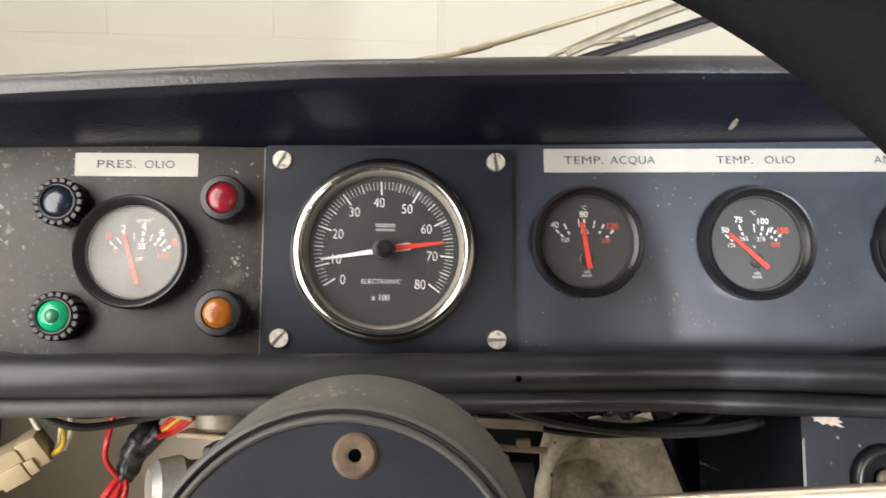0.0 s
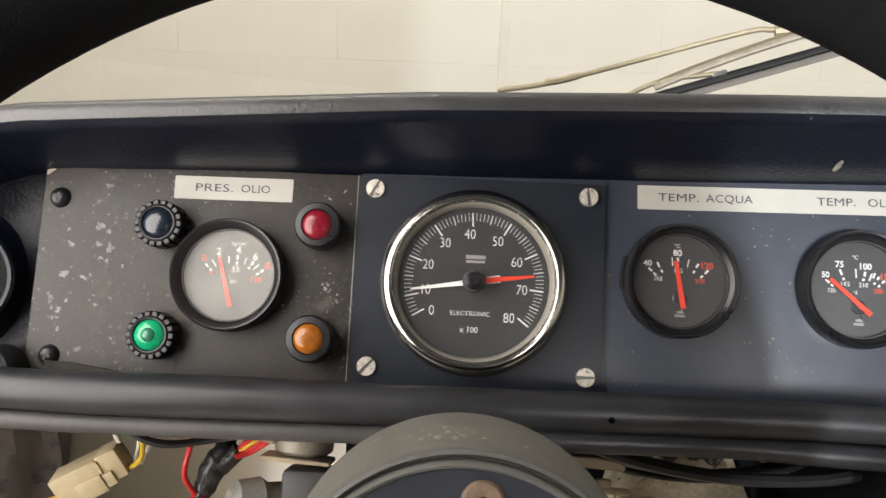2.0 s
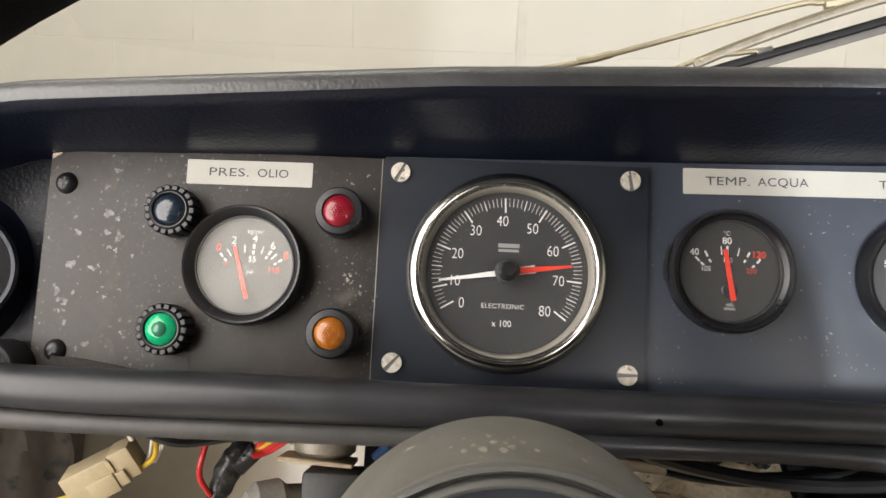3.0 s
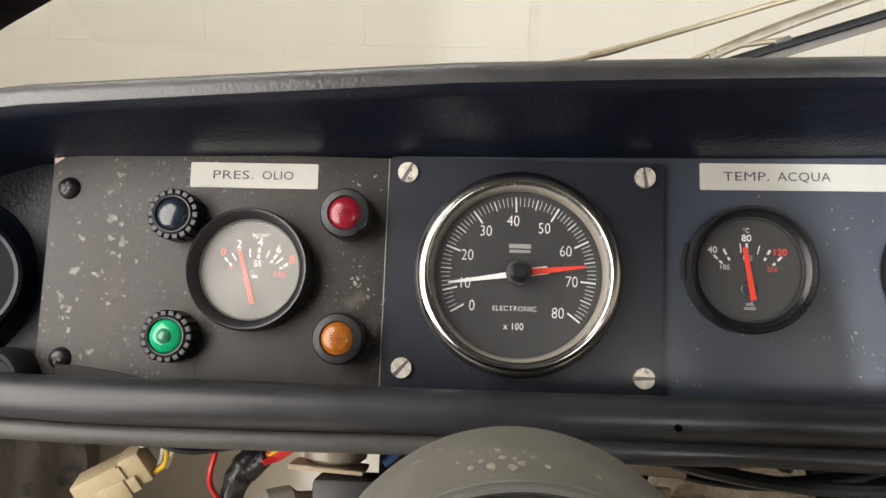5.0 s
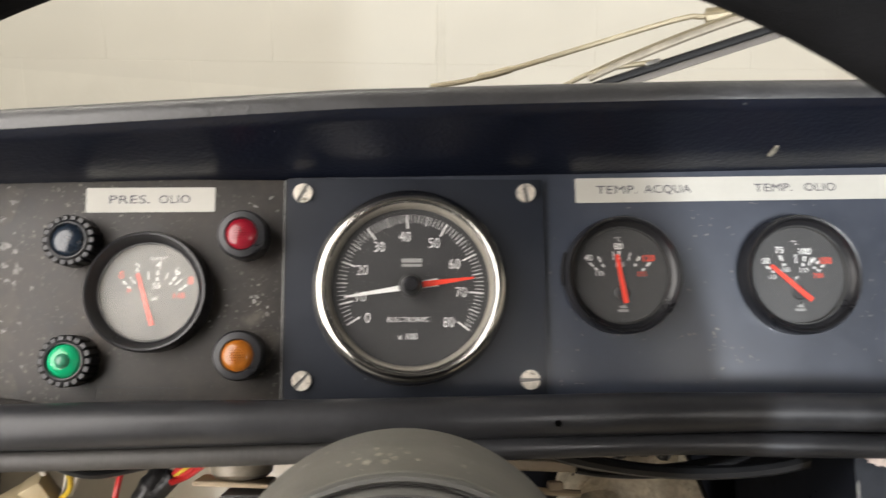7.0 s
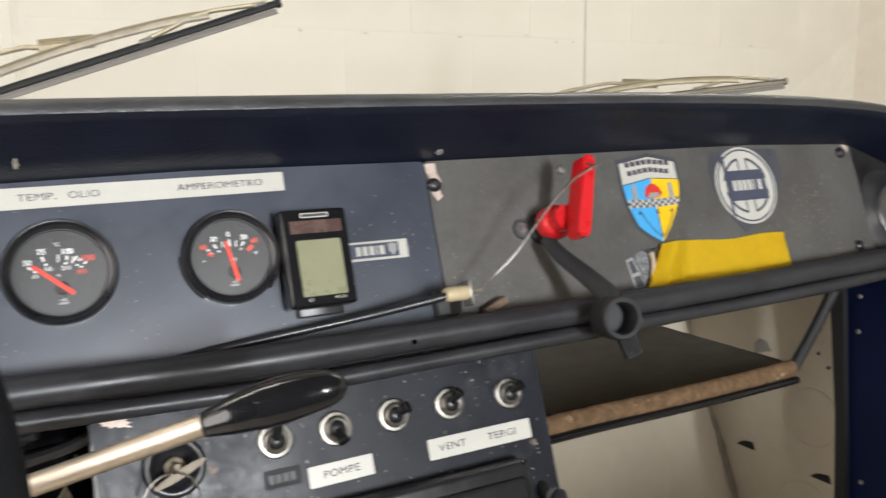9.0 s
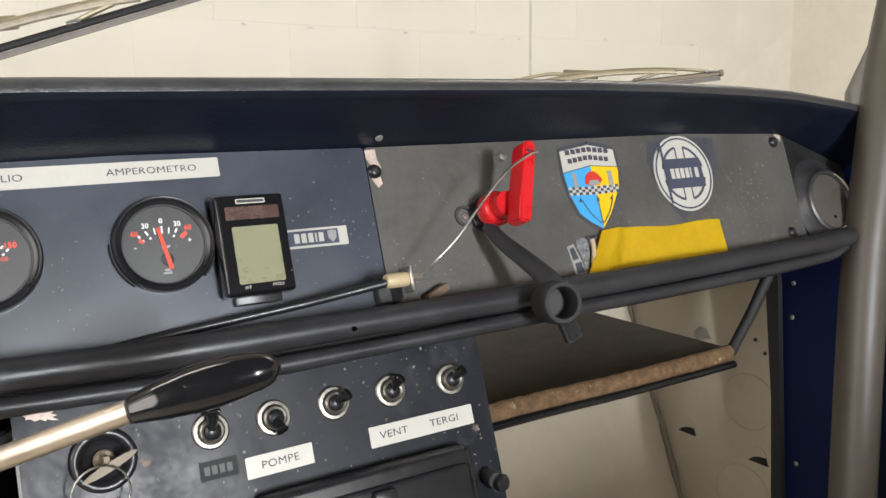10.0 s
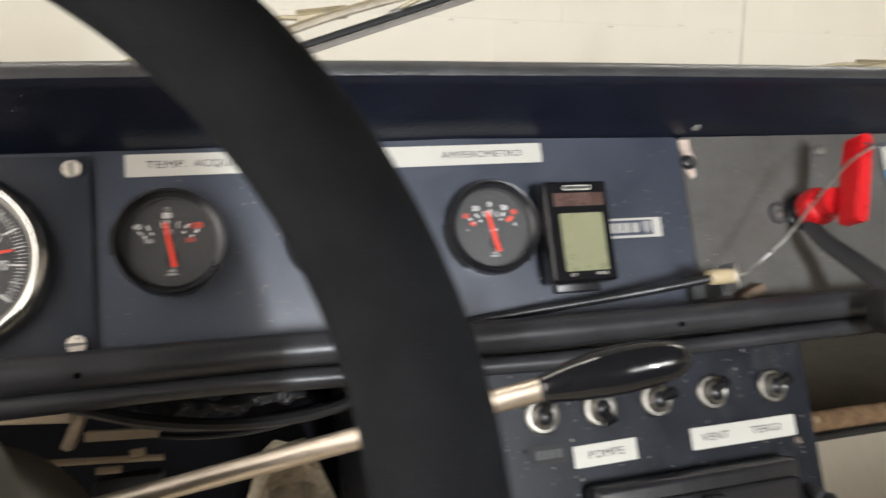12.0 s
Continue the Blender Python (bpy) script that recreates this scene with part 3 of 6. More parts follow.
def wiper(a, b, clips, arm, label, rubber=RUBBER, metal=WIPER_GREY):
    """a, b: the ends of the blade's rail; clips: where its claws grip the rail, as shares of its length; arm: points of its arm."""
    a, b = Vector(a), Vector(b)
    w = thing("windscreen_wiper", dash(*a), label, "wiper", "windscreen wipers")
    d = b - a
    n = Vector((0, -0.35, 1)).normalized()
    at = lambda t, k: d * t + n * k
    turn = d.to_track_quat("X", "Z").to_matrix().to_4x4()
    blade = part("rubber_blade", sweep(bm_new(), [at(0, -0.0020), at(1, -0.0020)], 0.0019, 8, 1.25), rubber, w)
    part("rubber_lip", sweep(bm_new(), [at(0.004, -0.0066), at(0.996, -0.0066)], 0.0009, 6, 2.6), OLD_RUBBER, blade, "weathered grey rubber lip")
    part("backing_strip", sweep(bm_new(), [at(0.004, 0.0004), at(0.996, 0.0004)], 0.0013, 6, 0.4), NICKEL, blade, "thin steel backing strip")
    for t in (0.002, 0.998):
        part("end_cap", box(bm_new(), (-0.0020, -0.0024, -0.0046), (0.0020, 0.0024, 0.0014), 0.0006, 1, Matrix.Translation(at(t, 0)) @ turn), rubber, w)
    pivots = []
    for t0, t1 in (clips[:2], clips[2:]):
        tm = (t0 + t1) / 2
        pivots.append(tm)
        yoke = part("yoke", sweep(bm_new(), smooth_path([at(t0, 0.0014), at(t0 * 0.6 + tm * 0.4, 0.0040), at(tm, 0.0072), at(t1 * 0.6 + tm * 0.4, 0.0040), at(t1, 0.0014)], 5), 0.0021, 8, 0.75), BRASSY, w, "yellowed metal yoke")
        for t in (t0, t1):
            part("claw", box(bm_new(), (-0.0046, -0.0027, -0.0012), (0.0046, 0.0027, 0.0021), 0.0007, 1, Matrix.Translation(at(t, 0.0002)) @ turn), STEEL, yoke, "bright claw")
        part("rivet", sweep(bm_new(), [at(tm, 0.0066) + Vector((0, -0.0032, -0.001)), at(tm, 0.0066) + Vector((0, 0.0032, 0.001))], 0.0011, 8), BRASSY, yoke)
    p0, p1 = pivots
    mid = (p0 + p1) / 2
    crown = [at(p0 - 0.012, 0.0058), at(p0 * 0.8 + mid * 0.2, 0.0085), at(p0 * 0.4 + mid * 0.6, 0.0112), at(mid, 0.0122), at(p1 * 0.4 + mid * 0.6, 0.0112), at(p1 * 0.8 + mid * 0.2, 0.0085), at(p1 + 0.012, 0.0058)]
    bridge = part("bridge", sweep(bm_new(), smooth_path([p - n * 0.0014 for p in crown], 5), 0.0022, 8, 1.25), metal, w, "dull metal bridge")
    part("bridge_edge", sweep(bm_new(), smooth_path([p + n * 0.0014 for p in crown], 5), 0.0026, 8, 0.34), BRASSY, bridge, "yellowed top edge")
    pts = [Vector(p) - a for p in arm]
    part("arm", sweep(bm_new(), smooth_path(pts[:5], 6), 0.0021, 8, 0.85), BRASSY, w)
    part("arm_joint", sweep(bm_new(), [pts[1] + (pts[0] - pts[1]) * 0.25, pts[1], pts[1] + (pts[2] - pts[1]) * 0.10], 0.0030, 8, 0.8), BRASSY, w)
    shoe = part("arm_shoe", sweep(bm_new(), [pts[3] - n * 0.0010, pts[4] - n * 0.0010], 0.0036, 8, 1.05), BRASSY, w)
    part("shoe_cover", sweep(bm_new(), [pts[3] + n * 0.0030, pts[4] + n * 0.0024], 0.0040, 8, 0.30), BRASSY, shoe, "pale folded cover")
    part("shoe_pin", box(bm_new(), (-0.0020, -0.0042, -0.0012), (0.0020, 0.0042, 0.0012), 0.0005, 1, Matrix.Translation(pts[3].lerp(pts[4], 0.6)) @ turn), STEEL, shoe)


wiper((0.062, 0.1112, 0.1206), (0.3325, 0.0490, 0.1966), (0.055, 0.314, 0.672, 0.954), [(0.012, 0.1227, 0.1395), (0.0519, 0.1120, 0.1445), (0.1573, 0.0893, 0.1710), (0.1785, 0.0845, 0.1728), (0.2115, 0.0771, 0.1752)],
      "parked wiper with black rubber and yellowed metal bridge")
wiper((0.575, 0.2002, 0.1662), (0.8237, 0.0394, 0.1390), (0.16, 0.44, 0.718, 0.962), [(0.600, 0.190, 0.1705), (0.6544, 0.1489, 0.1725), (0.6800, 0.1320, 0.1722), (0.6949, 0.1227, 0.1690), (0.7231, 0.1045, 0.1612)],
      "parked yellowed wiper lying flat along the screen base", BLEACHED_RUBBER, BRASSY)


# ---------------------------------------------------------------- dashboard
def along(table, x):
    xs, zs = zip(*table)
    return float(np.interp(x, xs, zs))


LIP = [(-0.30, 0.0452), (-0.25, 0.0568), (-0.205, 0.0660), (-0.117, 0.0727), (-0.03, 0.0791), (0.05, 0.0824), (0.123, 0.0850), (0.215, 0.0871), (0.33, 0.089),
       (0.44, 0.0902), (0.56, 0.091), (0.655, 0.0898), (0.73, 0.0875), (0.792, 0.0838), (0.87, 0.0745), (0.902, 0.0670), (0.94, 0.055)]
BASE = [(-0.30, 0.010), (-0.245, 0.031), (-0.222, 0.043), (-0.205, 0.0460), (-0.08, 0.0492), (0.0, 0.0503), (0.1, 0.0525), (0.26, 0.0575), (0.40, 0.0580), (0.55, 0.0575), (0.69, 0.0570),
        (0.80, 0.0535), (0.85, 0.046), (0.90, 0.030), (0.94, 0.015)]
rings = []
for i in range(125):
    x = -0.30 + 1.24 * i / 124
    zl, zb = along(LIP, x), along(BASE, x)
    back = 0.0 if x < 0.4 else -0.0345 * (min(x, 0.82) - 0.4)
    front = -0.047 + 0.2 * back
    prof = [(0.014 + back, zb - 0.004), (0.004 + back, zb + 0.0010)]
    for k in (0.25, 0.5, 0.75):
        prof.append((back + (front + 0.007 - back) * k, zb + 0.001 + (zl - 0.0135 - zb) * k - 0.002 * math.sin(math.pi * k)))
    cy, cz, rad = front + 0.0065, zl - 0.0068, 0.0070
    for a in (265, 235, 205, 175, 145, 118, 95):
        prof.append((cy + rad * math.cos(radians(a)), cz + rad * math.sin(radians(a))))
    for y in (0.01, 0.06, 0.14, 0.24, 0.36):
        prof.append((front + 0.008 + y, zl + 0.29 * y + 0.0003))
    prof.append((0.36, zl - 0.02))
    prof.append((0.06, zb - 0.004))
    rings.append([(x, y, z) for y, z in prof])
hood = thing("dashboard_hood", dash(), "padded black grained vinyl dashboard hood with a rolled front edge", "dashboard")
# light from above is painted: lighter vinyl on roll and top, dark below
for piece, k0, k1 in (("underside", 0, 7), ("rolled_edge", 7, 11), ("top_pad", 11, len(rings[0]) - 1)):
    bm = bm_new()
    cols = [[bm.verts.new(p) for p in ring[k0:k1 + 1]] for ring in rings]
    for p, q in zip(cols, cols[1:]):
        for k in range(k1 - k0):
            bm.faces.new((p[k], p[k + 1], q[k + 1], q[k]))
    part(piece, bm, VINYL if piece == "underside" else LIT_VINYL, hood, "", 60)

part("scuff", slab(bm_new(), [(-0.0012, -0.004), (0.0004, -0.0045), (0.0013, -0.001), (0.0007, 0.0035), (-0.0006, 0.004), (-0.0014, 0.001)], -0.0005, 0.0, pose(0.163, -0.0180, 0.0613, 69)), SPECK, hood, "pale scuff on the underside")


def phillips_screw(m, parent):
    s = part("screw", lathe(bm_new(), [(0.0, 0.0033), (0.0024, 0.0031), (0.0042, 0.0020), (0.0051, 0.0), (0.0051, -0.001)], 20, m), BLACK_PLASTIC, parent, "black cross-head screw")
    c = bm_new()
    for a, b in ((0.0023, 0.00050), (0.00050, 0.0023)):
        box(c, (-a, -0.00345, -b), (a, -0.0028, b), 0, 1, m @ pose(0, 0, 0, 0, 20, 0))
    part("cross_slot", c, DARK_STEEL, s)
    return s


def sheet(name, x0, x1, z0, z1, material, m, label):
    outline = rounded(x0, x1, z0, z1, 0.002, 2)
    return solo(name, slab(bm_new(), outline, 0.0, 0.0025), material, m, label, "panel")


left = sheet("instrument_panel", -0.2125, -0.0565, -0.056, 0.0500, PAINT_WORN, dash(), "stained black sheet metal panel with pale paint chips")
phillips_screw(pose(-0.2044, 0, 0.0323), left)
phillips_screw(pose(-0.2014, 0, -0.0434), left)
mid = sheet("instrument_panel", -0.0560, 0.3996, -0.056, 0.0590, PAINT_MID, dash(), "satin black sheet metal panel with fine pale chips")
RIGHT = dash(0.40, 0, 0, 0, 0, -1.95)
right = sheet("instrument_panel", 0.0004, 0.4125, -0.060, 0.0590, PAINT_RIGHT, RIGHT, "faded black sheet metal panel with chipped screw holes")
for x, z in ((0.0050, 0.0424), (0.3984, 0.0476), (0.3938, -0.0358)):
    phillips_screw(pose(x, 0, z), right)
chip = slab(bm_new(), [(0.0005, 0.057), (0.008, 0.0575), (0.0085, 0.050), (0.0105, 0.045), (0.0085, 0.039), (0.0095, 0.034), (0.006, 0.031), (0.0025, 0.037), (0.0035, 0.046), (0.0005, 0.052)], -0.0003, 0.0005)
part("bare_patch", chip, BARE_METAL, right, "bare pinkish metal where paint has chipped")
chip = slab(bm_new(), [(0.4015, 0.0545), (0.4085, 0.0560), (0.4100, 0.0500), (0.4080, 0.0470), (0.4065, 0.0505), (0.4040, 0.0520)], -0.0003, 0.0005)
part("bare_patch", chip, BARE_METAL, right, "bare pinkish metal where paint has chipped")
chip = slab(bm_new(), [(-0.2123, 0.0495), (-0.2065, 0.0490), (-0.208, 0.046), (-0.210, 0.0445), (-0.2123, 0.043)], -0.0003, 0.0005)
part("bare_patch", chip, BARE_METAL, left, "bare pinkish metal where paint has chipped")
part("socket", lathe(bm_new(), [(0.0075, 0.0), (0.0072, 0.0016), (0.0052, 0.0016), (0.0048, -0.002), (0.0, -0.002)], 24, pose(0.0658, 0, 0.0069)), DARK_STEEL, right, "dark round socket")
part("socket_core", lathe(bm_new(), [(0.0, 0.0012), (0.0022, 0.001), (0.0028, -0.001)], 14, pose(0.0668, 0, 0.0065)), STEEL, right)
part("bright_edge", slab(bm_new(), rounded(-0.0607, -0.0603, -0.0530, 0.0500, 0.0001, 1), -0.0003, 0.0), GREY_INK, left, "thin bright edge of the mounting plate")
# old label residue along the lower edge of the worn panel
res = bm_new()
slab(res, [(-0.1415, -0.0430), (-0.1030, -0.0440), (-0.1030, -0.0444), (-0.1415, -0.0434)], -0.0002, 0.0005)
slab(res, [(-0.1415, -0.0430), (-0.1410, -0.0430), (-0.1410, -0.0510), (-0.1415, -0.0510)], -0.0002, 0.0005)
for i in range(24):
    x, z = -0.1395 + 0.0015 * i, -0.0458 - (0.0026 if i % 2 else 0) - random.random() * 0.0004
    slab(res, [(x, z), (x + 0.0011, z), (x + 0.0009, z - 0.0008), (x, z - 0.0007)], -0.0002, 0.0005)
part("label_residue", res, SEAL_BLACK, left, "dark residue of a removed label")
felt = bm_new()
slab(felt, [(-0.2015, -0.0458), (-0.190, -0.0463), (-0.172, -0.0487), (-0.158, -0.0515), (-0.149, -0.0540), (-0.149, -0.060), (-0.2015, -0.060)], -0.0035, 0.0)
part("edge_strip", felt, STRIP_CLOTH, left, "frayed dark strip along the lower edge")


def paint_chips(parent, clusters, seed):
    """Flakes and short scratches where paint has come off; clusters: x, z, spread, count, size."""
    rnd = random.Random(seed)
    bm = bm_new()
    for cx, cz, spread, count, size in clusters:
        for _ in range(count):
            x, z = rnd.gauss(cx, spread), rnd.gauss(cz, spread * 0.8)
            r = size * rnd.uniform(0.35, 1.0) ** 1.3
            turn, p1, p2, long = rnd.uniform(0, 6.28), rnd.uniform(0, 6.28), rnd.uniform(0, 6.28), rnd.uniform(1.0, 1.7)
            n = 14 if size < 0.0009 else 22
            ring = []
            for k in range(n):
                a = 6.2832 * k / n
                q = r * (0.72 + 0.24 * math.sin(2 * a + p1) + 0.16 * math.sin(3 * a + p2) + rnd.uniform(-0.10, 0.10))
                u, w = q * math.cos(a) * long, q * math.sin(a)
                ring.append(bm.verts.new((x + u * math.cos(turn) - w * math.sin(turn), -0.00012, z + u * math.sin(turn) + w * math.cos(turn))))
            bm.faces.new(ring)
    flakes = part("chipped_paint", bm, CHIP, parent, "pale flakes where paint has come off")
    flakes["kind"] = "stuff"
    return flakes


# the larger flakes on the worn panel: x, z and radius in mm
BARE = [(-184.3, 19.6, 2.0), (-179.7, 17.1, 1.5), (-184.2, 10.2, 1.9), (-178.5, 8.3, 2.0), (-181.7, 3.9, 1.5), (-179.5, 2.2, 1.3), (-170.8, 0.4, 1.2), (-197.0, 9.4, 1.7), (-198.8, 17.1, 1.7), (-198.4, -4.5, 1.9),
        (-188.8, -6.4, 1.6), (-185.9, -4.0, 1.1), (-205.8, -14.4, 1.2), (-204.0, -16.9, 1.8), (-202.0, -20.9, 1.8), (-199.2, -21.9, 1.3), (-201.1, -25.7, 1.1), (-195.8, -17.5, 1.3), (-175.1, -15.4, 1.0), (-182.4, -18.7, 0.9),
        (-198.9, -31.3, 1.0), (-173.2, -34.0, 0.9), (-188.1, -40.2, 1.7), (-192.2, -42.4, 1.7), (-185.8, 31.0, 1.0), (-180.2, 24.6, 1.0), (-181.2, 38.6, 1.1)]
paint_chips(left, [(x * 0.001, z * 0.001, 0.0005, 2, r * 0.0011) for x, z, r in BARE] +
            [(-0.184, 0.030, 0.010, 14, 0.0006), (-0.190, -0.010, 0.012, 26, 0.0006), (-0.0735, -0.005, 0.0014, 4, 0.0012), (-0.0700, -0.010, 0.0012, 3, 0.0011), (-0.0925, -0.016, 0.0015, 3, 0.0008),
             (-0.070, 0.038, 0.0030, 5, 0.0009), (-0.085, -0.012, 0.012, 14, 0.0005)], 3)
paint_chips(mid, [(0.136, 0.028, 0.004, 5, 0.0008), (0.150, 0.012, 0.004, 3, 0.0007), (0.142, -0.026, 0.005, 10, 0.0008), (0.126, -0.024, 0.003, 4, 0.0007), (0.149, -0.035, 0.004, 6, 0.0008), (0.0745, -0.045, 0.004, 8, 0.0005),
                  (0.134, 0.004, 0.020, 12, 0.0005), (0.225, 0.0, 0.012, 12, 0.0006), (0.220, -0.034, 0.008, 8, 0.0007), (0.325, -0.012, 0.012, 16, 0.0008), (0.350, 0.020, 0.012, 14, 0.0007), (0.375, 0.0, 0.016, 40, 0.0006), (0.20, -0.040, 0.03, 16, 0.0004)], 5)
paint_chips(right, [(0.06, 0.010, 0.03, 22, 0.0006), (0.17, -0.02, 0.04, 22, 0.0006), (0.30, 0.01, 0.05, 30, 0.0006), (0.352, 0.008, 0.018, 110, 0.0008), (0.012, -0.030, 0.012, 16, 0.0008), (0.396, 0.040, 0.006, 8, 0.0010), (0.398, -0.035, 0.005, 8, 0.0010)], 7)
hood_screw = thing("hood_screw", dash(0.408, -0.010, 0.0625, 60), "small dark screw in the hood underside", "screw")
part("head", lathe(bm_new(), [(0.0, 0.0018), (0.0022, 0.0014), (0.0030, 0.0)], 14), SCREW_GREY, hood_screw)


def dash_end(sign):
    """The moulded end of the dashboard with a round blanked vent; sign -1 for the driver's end."""
    bm = bm_new()
    rows = []
    nx, nz = 14, 14
    for i in range(nx + 1):
        u = i / nx
        x = (0.8128 + 0.085 * u) if sign > 0 else (-0.2130 - 0.085 * u)
        row = []
        for j in range(nz + 1):
            w = j / nz
            top = along(BASE, x) + 0.002 if sign < 0 else 0.0540 - 0.37 * (x - 0.8128)
            z = -0.064 + (top + 0.064) * w
            y = (-0.0135 + 0.004 * u) if sign > 0 else (0.0065 - 0.0205 * u)
            y += 0.010 * math.sin(math.pi * u) * math.sin(math.pi * w) - (0.012 * u * u if sign < 0 else 0)
            row.append(bm.verts.new((x, y, z)))
        rows.append(row)
    for p, q in zip(rows, rows[1:]):
        for j in range(nz):
            bm.faces.new((p[j], p[j + 1], q[j + 1], q[j]))
    bmesh.ops.solidify(bm, geom=list(bm.faces), thickness=0.003)
    # passenger's end takes the lit tone of the vinyl, driver's end the dark
    cover = LIT_VINYL if sign > 0 else VINYL
    end = solo("dashboard_end", bm, cover, dash(), "moulded black vinyl dashboard end with a round vent blank", "dashboard")
    c = pose(0.8450, -0.021, -0.0130, 0, 0, -3) if sign > 0 else pose(-0.2465, -0.012, -0.010, 0, 0, 25)
    k = 1.04 if sign > 0 else 1.0
    part("vent_skirt", lathe(bm_new(), [(0.0285 * k, 0.001), (0.0300 * k, -0.003), (0.036 * k, -0.009), (0.048 * k, -0.015)], 48, c), cover, end)
    ring = part("vent_ring", lathe(bm_new(), [(0.0240 * k, 0.0010), (0.0246 * k, 0.0038), (0.0262 * k, 0.0046), (0.0278 * k, 0.0036), (0.0286 * k, 0.0)], 48, c), cover, end)
    part("vent_blank", lathe(bm_new(), [(0.0, 0.0018), (0.015 * k, 0.0016), (0.0242 * k, 0.0010)], 48, c), VENT_GREY if sign > 0 else RUBBER, end, "faded round vent blank")
    if sign > 0:
        arc = [c @ Vector((0.0268 * math.cos(radians(a)), -0.0046, 0.0268 * math.sin(radians(a)))) for a in range(-75, 66, 7)]
        part("worn_rim", sweep(bm_new(), arc, lambda t: 0.0006 + 0.0004 * math.sin(19 * t), 6, 1.0, (0, 1, 0)), OLD_TAPE, ring, "rim worn to bare metal")
        part("drilled_hole", lathe(bm_new(), [(0.0, 0.0021), (0.0015, 0.0020)], 12, c @ pose(0.002, 0, -0.015)), HOLE, end)
    return end


dash_end(1)
dash_end(-1)
low = thing("fuse_cover", dash(-0.2225, -0.010, -0.0528), "round black cap with a raised rim at the dash end", "cap")
part("rim", lathe(bm_new(), [(0.0084, 0.0), (0.0088, 0.0045), (0.0100, 0.0062), (0.0118, 0.0062), (0.0131, 0.0045), (0.0136, -0.010)], 40), RUBBER, low)
part("disc", lathe(bm_new(), [(0.0, 0.0022), (0.0080, 0.0018), (0.0088, -0.002)], 36), RUBBER, low)

# padded bars along the lower edge
tube_pts = [(-0.33, -0.022, -0.047), (-0.26, -0.027, -0.0535), (-0.19, -0.030, -0.0568), (-0.10, -0.030, -0.0562), (0.0, -0.030, -0.0554), (0.10, -0.030, -0.0549), (0.16, -0.031, -0.0550), (0.25, -0.031, -0.0570), (0.36, -0.031, -0.0570),
            (0.50, -0.032, -0.0565), (0.65, -0.033, -0.0545), (0.78, -0.034, -0.0515), (0.818, -0.035, -0.0500), (0.841, -0.033, -0.0488), (0.852, -0.016, -0.0484)]
# the padding is fatter at the driver's end, where it sags over the lower bar
thick = lambda x: 0.0082 + 0.0008 * float(np.interp(x, (-0.3, 0.0, 0.12), (1.0, 1.0, 0.0)))
tube_pts = [(x, y, z + 0.0083 - thick(x)) for x, y, z in tube_pts]
run = smooth_path(tube_pts, 8)
bar = solo("padded_bar", sweep(bm_new(), run, lambda t: thick(run[round(t * (len(run) - 1))].x) + 0.0003 * math.sin(40 * t), 28), PADDING, dash(),
           "thick black padded bar along the lower dash edge", "padded bar")
for x, y, z in ((0.0560, -0.0390, -0.0578), (0.3555, -0.0401, -0.0600)):
    part("hole", lathe(bm_new(), [(0.0, 0.0008), (0.0012, 0.0008), (0.0014, -0.001)], 14, pose(x, y, z, 10)), HOLE, bar, "small dark drilled hole")
tube2 = [(-0.33, -0.020, -0.0592), (-0.26, -0.025, -0.0680), (-0.185, -0.028, -0.0706), (-0.10, -0.028, -0.0702), (0.0, -0.029, -0.0684), (0.10, -0.029, -0.0674), (0.17, -0.029, -0.0690), (0.28, -0.029, -0.0725), (0.36, -0.029, -0.0722),
         (0.50, -0.030, -0.0700), (0.65, -0.031, -0.0680), (0.78, -0.032, -0.0640), (0.812, -0.032, -0.0614), (0.838, -0.030, -0.0558)]
sleeve = thing("sleeved_bar", dash(), "thin black sleeved bar below the padded bar", "padded bar")
run = smooth_path(tube2, 8)
part("ribbed_sleeve", sweep(bm_new(), [p for p in run if p.x < 0.012], lambda t: 0.0043 if t < 0.985 else 0.0047, 20), PADDING_RIBBED, sleeve, "ribbed black sleeve")
part("plain_sleeve", sweep(bm_new(), [p for p in run if p.x > -0.002], lambda t: 0.0050 + 0.0003 * math.sin(37 * t), 16), PADDING, sleeve, "smooth black sleeve")
# lower closing strip behind the bars
solo("dash_lower_flange", box(bm_new(), (-0.30, -0.012, -0.072), (0.44, 0.004, -0.058), 0.003), DARK_STEEL, dash(), "dark folded lower flange of the dashboard", "dashboard", kind="structure")
# added box behind the panel that blocks light from the windscreen
solo("dash_back_cover", box(bm_new(), (-0.33, 0.06, -0.067), (0.945, 0.34, 0.05), 0.004), DARK_CARPET, dash(), "black box added behind the dashboard to keep windscreen light out", "dashboard", kind="structure")


# ---------------------------------------------------------------- labels
def label_tape(x0, x1, z0, z1, words, m, tilt=0.0, label="", bold=0.0, ink=INK):
    """words: (text, centre x, centre z, width)."""
    cx, cz = (x0 + x1) / 2, (z0 + z1) / 2
    t = thing("label_tape", m @ pose(cx, 0, cz, 0, -tilt, 0), label, "label", "white dash labels")
    w, h = (x1 - x0) / 2, (z1 - z0) / 2
    part("tape", slab(bm_new(), rounded(-w, w, -h, h, 0.0006, 2), -0.0004, 0.0), TAPE, t)
    for text, x, wide, high in words:
        b = bm_new()
        write(b, text, high, x - cx, 0.0, -0.00055, 0, 1.0, gap=1.05, bold=bold)
        xs = [v.co.x for v in b.verts]
        k, mid_x = wide / (max(xs) - min(xs)), (max(xs) + min(xs)) / 2
        for v in b.verts:
            v.co.x = x - cx + (v.co.x - mid_x) * k
        part("lettering", b, ink, t, "dark printed words")
    return t


